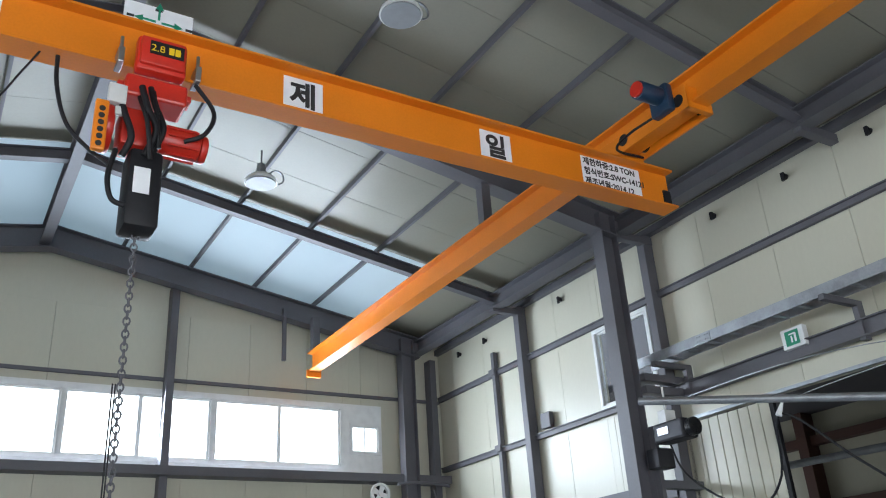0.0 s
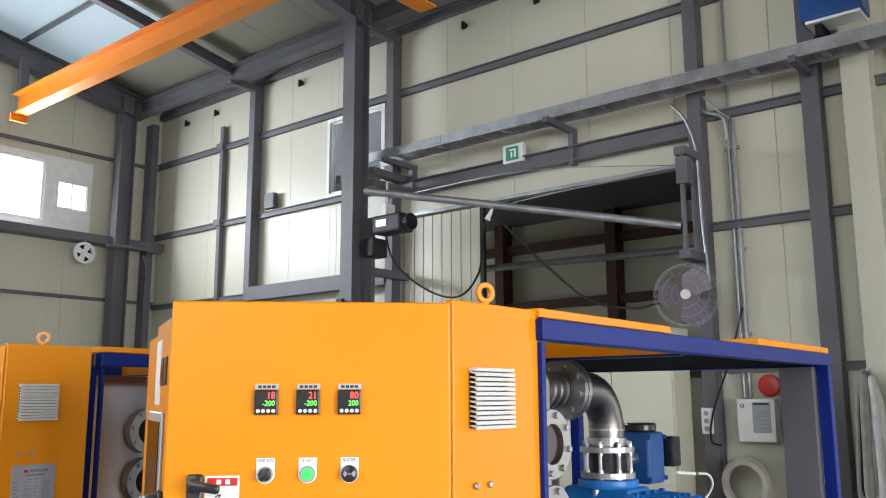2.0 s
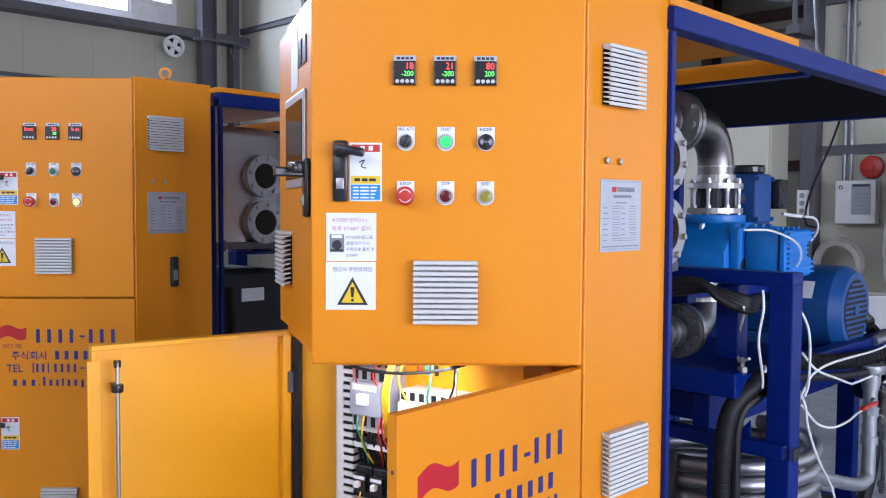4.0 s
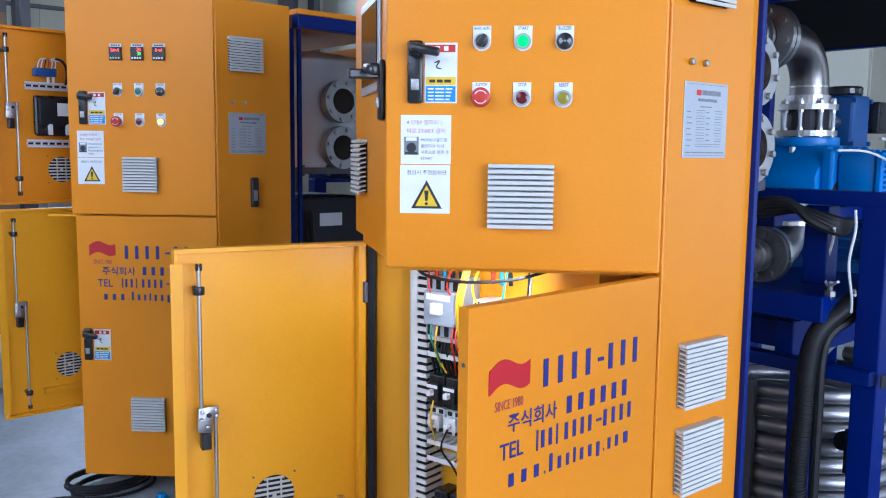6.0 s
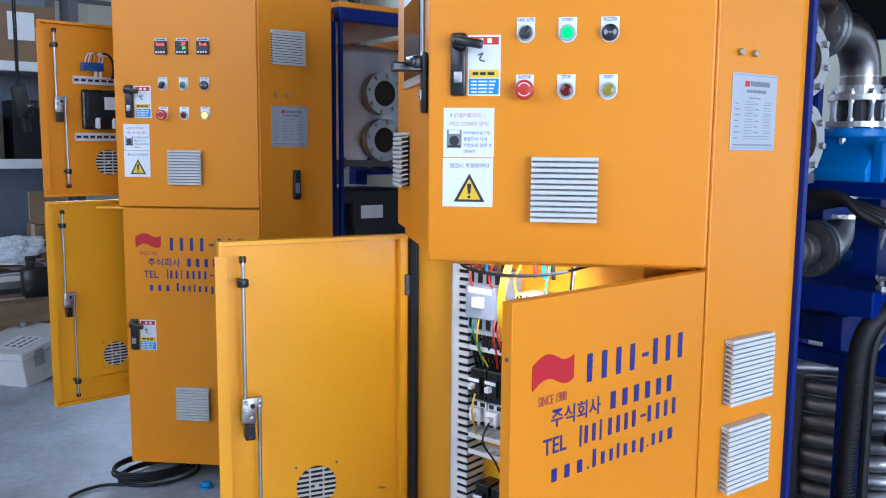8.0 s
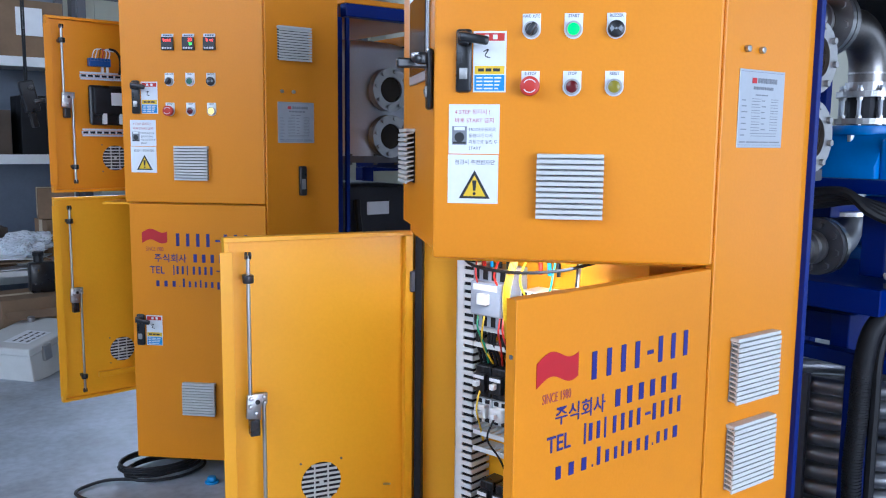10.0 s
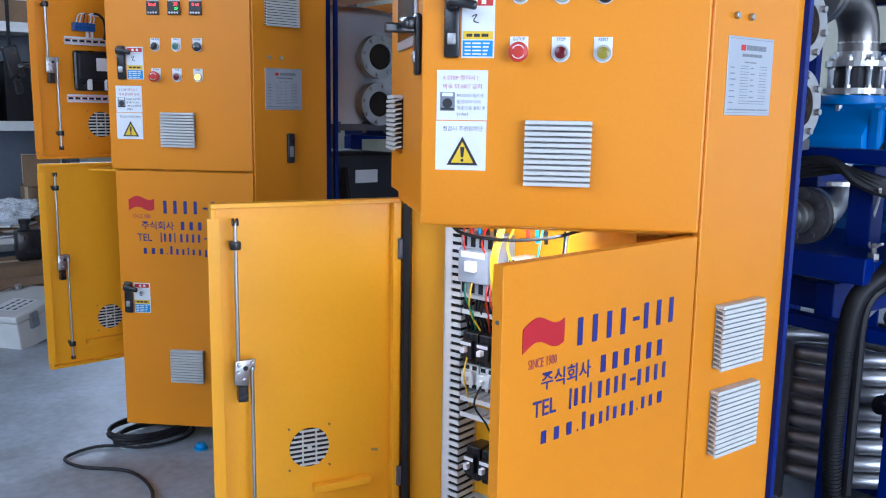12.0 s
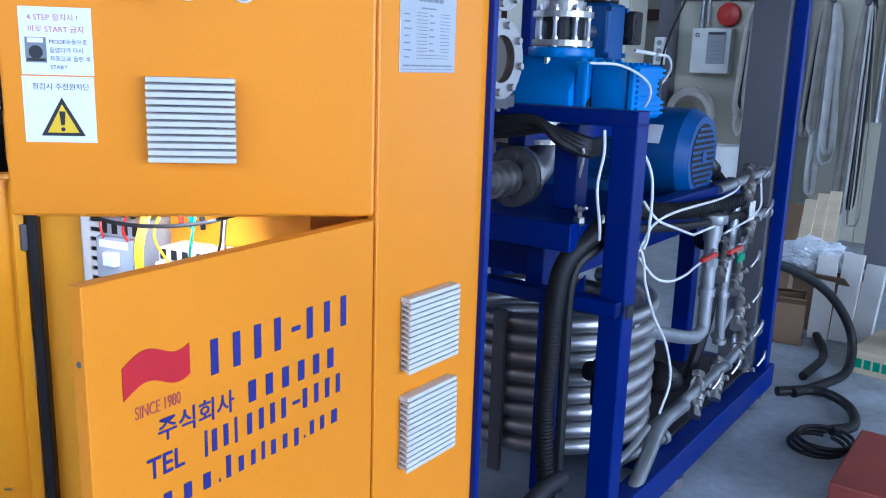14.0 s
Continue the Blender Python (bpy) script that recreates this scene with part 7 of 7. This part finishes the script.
CLEARBAG = mat("translucent_plastic", (0.72, 0.76, 0.80), 0.22, 0, 0.10, 9, 60, 0.3)
crumple("plastic_bag", 0.17, (0.6, 1.0, 0.52), (4.22, -0.30, 0.40), 1.0, "crumpled clear plastic bag on the boards")


def open_carton(e1, e2, w, d, h, rz, label):
    """A carton without a lid: four thin walls, a bottom and two bent flaps."""
    t = thing("carton", A45 @ pose(e1, e2, 0.002, 0, 0, rz), label, "carton", "cartons by the wall")
    for c0 in ((-w / 2, -d / 2, 0, w / 2, d / 2, 0.006), (-w / 2, -d / 2, 0.006, -w / 2 + 0.006, d / 2, h), (w / 2 - 0.006, -d / 2, 0.006, w / 2, d / 2, h), (-w / 2 + 0.006, -d / 2, 0.006, w / 2 - 0.006, -d / 2 + 0.006, h), (-w / 2 + 0.006, d / 2 - 0.006, 0.006, w / 2 - 0.006, d / 2, h)):
        part("side", box(nb(), *c0), CARD, t)
    for m in (pose(-w / 2, 0, h, 0, -62, 0), pose(w / 2, 0, h, 0, 70, 180)):
        part("flap", box(nb(), -0.003, -d / 2, 0, 0.003, d / 2, d * 0.5, m=m), CARD, t)
    return t


open_carton(3.93, -0.24, 0.26, 0.20, 0.22, 12, "open brown carton under the plastic bag")
open_carton(4.28, -0.38, 0.30, 0.30, 0.28, -6, "brown carton holding up the bag")
bk = thing("paint_bucket", A45 @ pose(3.80, -0.88, 0.122), "white plastic bucket with a dark label on a carton", "bucket")
b = nb()
cyl(b, (0, 0, 0), (0, 0, 0.30), 0.125, 32, r2=0.142)
part("pail", b, PVC, bk, smooth=True)
for z in (0.245, 0.265, 0.285):
    part("rim_rib", ring(nb(), (0, 0, z), (0, 0, 1), 0.137, 0.147, 0.006, 32), PVC, bk)
b = nb()
cyl(b, (0, 0, 0.296), (0, 0, 0.326), 0.150, 32, bevel=0.006)
part("lid", b, PVC, bk, smooth=True)
b = nb()
cyl(b, (0, 0, 0.015), (0, 0, 0.085), 0.1270, 32, r2=0.1305)
part("printed_band", b, INK, bk)
cr = thing("small_crate", A45 @ pose(3.78, -0.86, 0, 0, 0, -8), "worn cream carton with green print on the floor", "carton")
part("body", box(nb(), -0.22, -0.20, 0, 0.22, 0.20, 0.116, bevel=0.006), WOOD, cr)
g = nb()
for k in range(4):
    box(g, -0.2212, 0.02 + k * 0.04, 0.03, -0.2200, 0.05 + k * 0.04, 0.075)
part("green_print", g, GREEN, cr)
b = nb()
box(b, 2.10, -1.20, 0.0, 2.62, -0.86, 0.11, bevel=0.006)
solid("red_carton", b, mat("faded_red_board", (0.30, 0.05, 0.035), 0.6, 0, 0.15, 6, 50, 0.05), A45, "faded red wooden box on the floor", "box")

# ---- around the gate: jib, fan, operator box, cables ----
jb = thing("swing_jib", A45, "grey square-tube swing jib on a wall pivot", "jib")
b = nb()
tube(b, [(6.52, 1.78, 3.33), (5.0, 4.46, 3.81)], 0.038, 14, 1)
part("boom", b, GALV, jb, "grey galvanised tube boom", smooth=True)
b = nb()
cyl(b, (6.52, 1.74, 3.02), (6.52, 1.74, 4.08), 0.025, 12)
for z in (3.05, 4.05):
    box(b, 6.48, 1.68, z - 0.04, 6.86, 1.80, z + 0.04, bevel=0.005)
part("pivot", b, STEEL, jb)
b = nb()
box(b, 6.46, 1.66, 3.72, 6.60, 1.78, 3.98, bevel=0.006)
part("winch_box", b, STEEL, jb)
b = nb()
tube(b, [(6.50, 1.80, 3.92), (6.0, 3.2, 4.0), (6.3, 5.4, 4.1)], 0.006, 5)
tube(b, [(6.50, 1.80, 3.90), (5.8, 3.1, 3.64), (5.75, 3.2, 3.56)], 0.006, 5)
part("stay_wire", b, GALV, jb)
b = nb()
cyl(b, (5.62, 3.38, 3.46), (5.66, 3.34, 3.58), 0.03, 10, r2=0.012)
part("pulley", b, PVC, jb)
b = nb()
tube(b, [(6.30, 5.41, 3.69), (6.25, 5.2, 3.3), (6.2, 4.7, 2.95), (6.1, 4.15, 2.80), (5.9, 3.7, 3.0), (5.64, 3.36, 3.48), (6.0, 2.95, 3.0), (6.2, 2.6, 2.66), (6.3, 2.2, 2.56), (6.36, 1.95, 2.60)], 0.012, 6)
solid("hanging_cable", b, BLACK, A45, "black cable hung in loops under the jib", "cable", smooth=True)

fan = thing("wall_fan", A45 @ pose(6.35, 1.68, 2.64, 0, 0, 18), "grey wall fan with wire guard on the post", "fan")
b = nb()
for k in range(3):
    m4 = pose(-0.06, 0, 0, k * 120, 0, 0)
    prism(b, [(0.03, 0.06), (0.16, 0.17), (0.25, 0.08), (0.25, -0.06), (0.14, -0.12), (0.03, -0.05)], -0.004, 0.004, m=m4 @ Matrix(((0, 0, 1, 0), (1, 0, 0, 0), (0, 1, 0, 0), (0, 0, 0, 1))) @ pose(0, 0, 0, 14, 0, 0))
part("impeller", b, mat("smoky_plastic", (0.16, 0.12, 0.16), 0.3, 0, 0.1, 8, 60, 0.02), fan)
b = nb()
for r, x in ((0.29, -0.06), (0.27, -0.11), (0.20, -0.14), (0.12, -0.15), (0.27, -0.01)):
    ring(b, (x, 0, 0), (1, 0, 0), r - 0.002, r + 0.002, 0.004, 36)
for k in range(24):
    a = k * 6.28319 / 24
    tube(b, [(-0.15, 0.05 * math.cos(a), 0.05 * math.sin(a)), (-0.13, 0.21 * math.cos(a), 0.21 * math.sin(a)), (-0.06, 0.29 * math.cos(a), 0.29 * math.sin(a)), (0.02, 0.18 * math.cos(a), 0.18 * math.sin(a))], 0.0011, 4, 3)
part("guard", b, MIDGREY, fan)
b = nb()
cyl(b, (-0.155, 0, 0), (-0.145, 0, 0), 0.045, 22, bevel=0.003)
part("badge", b, GREY, fan)
b = nb()
cyl(b, (-0.03, 0, 0), (0.16, 0, 0), 0.075, 22, bevel=0.02)
part("motor_housing", b, MIDGREY, fan, smooth=True)
b = nb()
tube(b, [(0.14, 0, 0), (0.22, 0, -0.02), (0.30, 0, 0.12), (0.45, 0, 0.15)], 0.03, 10)
box(b, 0.40, -0.06, 0.06, 0.47, 0.06, 0.26, bevel=0.01)
part("wall_arm", b, MIDGREY, fan, smooth=True)

op = thing("gate_operator", A45, "dark grey gate motor box on the steel column", "gate motor")
b = nb()
box(b, 6.10, 4.98, 3.64, 6.34, 5.44, 3.86, bevel=0.03)
part("motor_case", b, CAST, op)
b = nb()
box(b, 6.092, 5.20, 3.72, 6.099, 5.36, 3.80)
part("plate", b, SILVER, op)
b = nb()
cyl(b, (6.22, 4.90, 3.75), (6.22, 4.98, 3.75), 0.10, 20, bevel=0.01)
part("drum", b, BLACKGLOSS, op)
b = nb()
box(b, 6.15, 5.46, 3.40, 6.40, 5.64, 3.62, bevel=0.01)
part("gear_box", b, CAST, op)
b = nb()
box(b, 6.20, 5.30, 3.86, 6.36, 5.42, 4.02, bevel=0.005)
cyl(b, (6.28, 5.36, 4.0), (6.28, 5.36, 4.30), 0.012, 8)
part("switch_box", b, PVC, op)
b = nb()
box(b, 6.27, 5.60, 2.6, 6.33, 5.70, 3.9)
for z in (2.75, 3.2, 4.3, 4.45):
    box(b, 6.28, 5.60, z, 6.95, 5.72, z + 0.09)
solid("column_bracket", b, STEEL, A45, "grey steel brackets tying column and wall", "bracket")
b = nb()
box(b, 5.98, 5.80, 2.75, 6.018, 5.90, 2.90, bevel=0.004)
solid("column_outlet", b, BLACK, A45, "small black outlet box on the column", "outlet")
b = nb()
box(b, 6.88, 8.24, 4.52, 6.96, 8.46, 4.75, bevel=0.008)
solid("junction_box", b, STEEL, A45, "small grey junction box on the wall", "junction box")
ac = thing("wall_heater", A45, "blue steel unit hung high on the wall", "wall unit")
b = nb()
box(b, 6.50, 0.06, 5.0, 6.80, 0.57, 5.36, bevel=0.01)
part("case", b, MOTORBLUE, ac)
b = nb()
box(b, 6.52, 0.08, 4.97, 6.80, 0.53, 4.998)
part("underside", b, PVC, ac)
b = nb()
box(b, 6.55, 0.40, 4.86, 6.82, 0.46, 4.968, bevel=0.004)
part("bracket", b, BLACK, ac)

# exhaust fan and hoist trolley on the gable ledge beam
ex = thing("exhaust_fan", A45, "small round white exhaust fan on the gable", "fan")
b = nb()
ring(b, (5.53, 11.12, 3.98), (0, 1, 0), 0.13, 0.17, 0.06, 28)
part("rim", b, PVC, ex)
b = nb()
for k in range(4):
    m4 = pose(5.53, 11.12, 3.98, 0, k * 90 + 20, 0)
    prism(b, [(0.02, -0.03), (0.13, -0.06), (0.13, 0.04), (0.02, 0.03)], -0.006, 0.006, m=m4 @ pose(0, 0, 0, 90, 0, 0))
cyl(b, (5.53, 11.08, 3.98), (5.53, 11.16, 3.98), 0.04, 16)
part("impeller", b, WHITE, ex)
b = nb()
cyl(b, (5.53, 11.152, 3.98), (5.53, 11.17, 3.98), 0.13, 28)
part("back", b, BLACK, ex)
b = nb()
box(b, 5.51, 11.13, 4.12, 5.55, 11.18, 4.20)
part("hanger", b, STEEL, ex)
b = nb()
tube(b, [(5.8, 11.0, 4.12), (6.2, 10.98, 4.15), (6.6, 10.95, 4.12), (6.75, 10.95, 4.10)], 0.025, 8)
tube(b, [(6.45, 10.98, 4.05), (6.55, 10.98, 3.7), (6.5, 10.98, 3.3)], 0.012, 6)
solid("gable_pipe", b, STEEL, A45, "dark pipe and cable along the gable beam", "pipe", smooth=True)

# ---- shelving and clutter beyond the second cabinet ----
sh = thing("storage_rack", A45, "blue-grey steel storage rack with pale shelf edges", "storage rack")
for e1 in (-1.6, 0.72):
    for e2 in (5.55, 6.25):
        b = nb()
        box(b, e1 - 0.03, e2 - 0.03, 0, e1 + 0.03, e2 + 0.03, 2.6)
        part("upright", b, STEEL, sh)
for z in (0.30, 1.19, 1.90):
    b = nb()
    box(b, -1.62, 5.52, z, 0.75, 6.28, z + 0.03)
    part("shelf", b, GREY, sh)
    b = nb()
    box(b, -1.62, 5.50, z - 0.025, 0.75, 5.52, z + 0.045)
    part("shelf_edge", b, PVC, sh)


def carton(e1, e2, z, w, d, h, rz, material=CARD, label="brown cardboard box on the rack", flap=False):
    b = nb()
    box(b, -w / 2, -d / 2, 0, w / 2, d / 2, h, bevel=0.004)
    t = nb()
    box(t, -w / 2 - 0.001, -0.03, 0.02, w / 2 + 0.001, 0.03, h + 0.001)
    if flap:
        box(b, -w / 2, -d / 2 - 0.12, h - 0.004, w / 2, -d / 2, h, m=pose(0, 0, 0, 14, 0, 0))
    return solid("carton", [(b, material), (t, WOOD if material is CARD else material)], None, A45 @ pose(e1, e2, z, 0, 0, rz), label, "carton", "cartons")


# cardboard darkened to carry the shade that lies on the rack's cartons
SHADECARD = mat("shaded_cardboard", (0.085, 0.060, 0.042), 0.8, 0, 0.15, 3, 50, 0.08)
# sheet added behind the shelves; its colour holds the shaded wall's tone
part("shade_sheet", box(nb(), -1.6, 6.285, 0.02, 0.72, 6.30, 2.6), mat("shaded_wall_blue_grey", (0.17, 0.20, 0.26), 0.5, 0, 0.12, 1.5, 40, 0.03), sh, "added blue-grey sheet in the tone of the shaded wall behind")
random.seed(21)
for z, n in ((1.935, 5), (1.225, 6), (0.335, 5)):
    x = -1.35
    for k in range(n):
        w, h = random.uniform(0.26, 0.42), random.uniform(0.22, 0.45)
        carton(x + w / 2, 5.85 + random.uniform(-0.08, 0.1), z, w, random.uniform(0.3, 0.5), h, random.uniform(-12, 12), random.choice((SHADECARD, SHADECARD, CARD, SHADECARD, BLACK)))
        x += w + random.uniform(0.03, 0.1)
carton(0.36, 5.68, 1.935, 0.44, 0.3, 0.42, 4, label="brown carton with a white paper label")
b = nb()
box(b, 0.26, 5.52, 2.10, 0.44, 5.526, 2.30)
solid("paper_label", b, WHITE, A45, "white paper label on a carton", "label")
# bench with clutter before the rack
bt = thing("work_bench", A45, "cluttered low bench with white top edge", "bench")
b = nb()
box(b, -1.7, 4.75, 0.44, 0.60, 5.45, 0.48, bevel=0.004)
part("top", b, GREY, bt)
for e1 in (-1.6, 0.5):
    b = nb()
    box(b, e1 - 0.03, 4.8, 0, e1 + 0.03, 5.4, 0.44)
    part("leg", b, STEEL, bt)
for e1, e2, w, d, h, rz, mt in ((0.40, 5.2, 0.22, 0.22, 0.30, 10, CARD), (0.38, 5.2, 0.20, 0.20, 0.0, 0, CARD), (0.0, 5.2, 0.5, 0.4, 0.14, -6, WHITE), (-0.45, 5.15, 0.4, 0.4, 0.22, 8, CARD), (-0.9, 5.1, 0.35, 0.35, 0.3, 3, MIDGREY)):
    if h:
        carton(e1, e2, 0.48, w, d, h, rz, mt, "worn box lying on the bench")
carton(0.40, 5.2, 0.785, 0.24, 0.22, 0.22, -8, CARD, "small brown carton with a blue stamp")
for k in range(7):
    b = nb()
    w = random.uniform(0.2, 0.42)
    box(b, -w / 2, -0.14, 0, w / 2, 0.14, 0.008, m=pose(0.06 + random.uniform(-0.2, 0.2), 4.95 + random.uniform(-0.1, 0.1), 0.485 + k * 0.012, 0, 0, random.uniform(-40, 40)))
    solid("paper_sheet", b, (WHITE, CARD, GREY)[k % 3], A45, "loose sheet of paper or card on the bench", "paper", "loose papers")
crumple("plastic_bag", 0.13, (1.2, 1.0, 0.6), (0.14, 4.95, 0.64), 4.0, "crumpled clear plastic bag on the bench")
bo = thing("oil_bottle", A45 @ pose(0.16, 4.55, 0.36), "black plastic oil bottle on a carton", "bottle")
b = nb()
box(b, -0.08, -0.05, 0, 0.08, 0.05, 0.20, bevel=0.018)
cyl(b, (-0.02, 0, 0.19), (-0.02, 0, 0.24), 0.03, 16)
part("bottle_body", b, BLACKGLOSS, bo, smooth=True)
b = nb()
cyl(b, (-0.02, 0, 0.24), (-0.02, 0, 0.265), 0.034, 16)
part("cap", b, BLACK, bo)
carton(0.12, 4.55, 0.0, 0.52, 0.40, 0.36, 4, CARD, "open brown carton on the floor", True)
carton(-0.5, 4.6, 0.0, 0.5, 0.45, 0.40, -8, CARD, "brown carton on the floor", True)
eb = thing("grey_enclosure", A45 @ pose(-0.02, 3.98, 0.015, 0, -8, 38), "grey metal enclosure box with a label, lying on the floor", "enclosure")
b = nb()
box(b, -0.24, -0.20, 0, 0.24, 0.20, 0.17, bevel=0.008)
part("case", b, GREY, eb)
b = nb()
box(b, -0.25, -0.21, 0.172, 0.25, 0.21, 0.215, bevel=0.010)
part("lid", b, GREY, eb)
b = nb()
box(b, -0.17, -0.14, 0.2165, 0.02, 0.03, 0.218)
g = nb()
for k in range(3):
    for j in range(4):
        box(g, -0.155 + j * 0.042, -0.12 + k * 0.045, 0.2182, -0.125 + j * 0.042, -0.105 + k * 0.045, 0.2188)
part("paper_label", [(b, WHITE), (g, INK)], None, eb)
for e1 in (-0.12, 0.12):
    b = nb()
    box(b, e1 - 0.03, -0.222, 0.11, e1 + 0.03, -0.20, 0.20, bevel=0.004)
    part("clasp", b, STAINLESS, eb)
for e1, e2 in ((0.16, 0.12), (0.20, -0.10)):
    b = nb()
    cyl(b, (e1, e2, 0.215), (e1, e2, 0.245), 0.022, 14, bevel=0.004)
    part("gland", b, STAINLESS, eb)
b = nb()
tube(b, [(0.12, 4.6, 3.6), (0.12, 4.58, 1.72)], 0.006, 5, 1)
tube(b, [(0.14, 4.6, 3.6), (0.13, 4.58, 1.72)], 0.006, 5, 1)
hp_ = thing("pendant_control", A45, "black hanging pendant control on its cable", "pendant control")
part("cable", b, BLACK, hp_)
b = nb()
box(b, -0.045, -0.03, -0.20, 0.045, 0.03, 0.0, bevel=0.012, m=pose(0.12, 4.58, 1.72, 0, -12, 0))
box(b, -0.030, -0.022, -0.30, 0.012, 0.022, -0.19, bevel=0.010, m=pose(0.12, 4.58, 1.72, 0, -12, 0))
part("handset", b, BLACKGLOSS, hp_)

# cable coil and blue cap on the floor by the second cabinet
random.seed(6)
pc = thing("power_cable", A45, "coiled black power cable on the floor", "cable")
for k in range(6):
    b = nb()
    r = 0.10 + random.uniform(-0.015, 0.03)
    ox, oy = random.uniform(-0.02, 0.02), random.uniform(-0.02, 0.02)
    tube(b, [(0.07 + ox + 1.35 * r * math.cos(a), 1.98 + oy + r * math.sin(a), 0.012 + 0.010 * k) for a in [j * 6.28319 / 22 for j in range(23)]], 0.0058, 6, 1)
    part("turn", b, BLACK, pc, smooth=True)
b = nb()
tube(b, [(-0.05, 1.93, 0.012), (-0.16, 1.99, 0.010), (-0.28, 1.94, 0.010), (-0.25, 1.82, 0.010), (-0.12, 1.68, 0.010), (-0.10, 1.49, 0.010), (-0.16, 1.3, 0.010)], 0.0065, 6)
part("free_end", b, BLACK, pc, smooth=True)
b = nb()
cyl(b, (0.19, 1.75, 0.0), (0.19, 1.75, 0.008), 0.028, 18, bevel=0.002)
cyl(b, (0.19, 1.75, 0.008), (0.19, 1.75, 0.026), 0.020, 16, r2=0.017, bevel=0.003)
solid("blue_cap", b, SKYBLUE, A45, "small blue plastic cap on the floor", "cap", smooth=True)

# bright overcast distance outside the gable windows
gl = nb()
box(gl, -30, 30, -2, 30, 30.2, 30)
solid("backdrop", gl, glow("bright_overcast", (0.95, 0.98, 1.0), 3.0), A45, "bright overcast sky outside the windows", "backdrop", kind="structure")
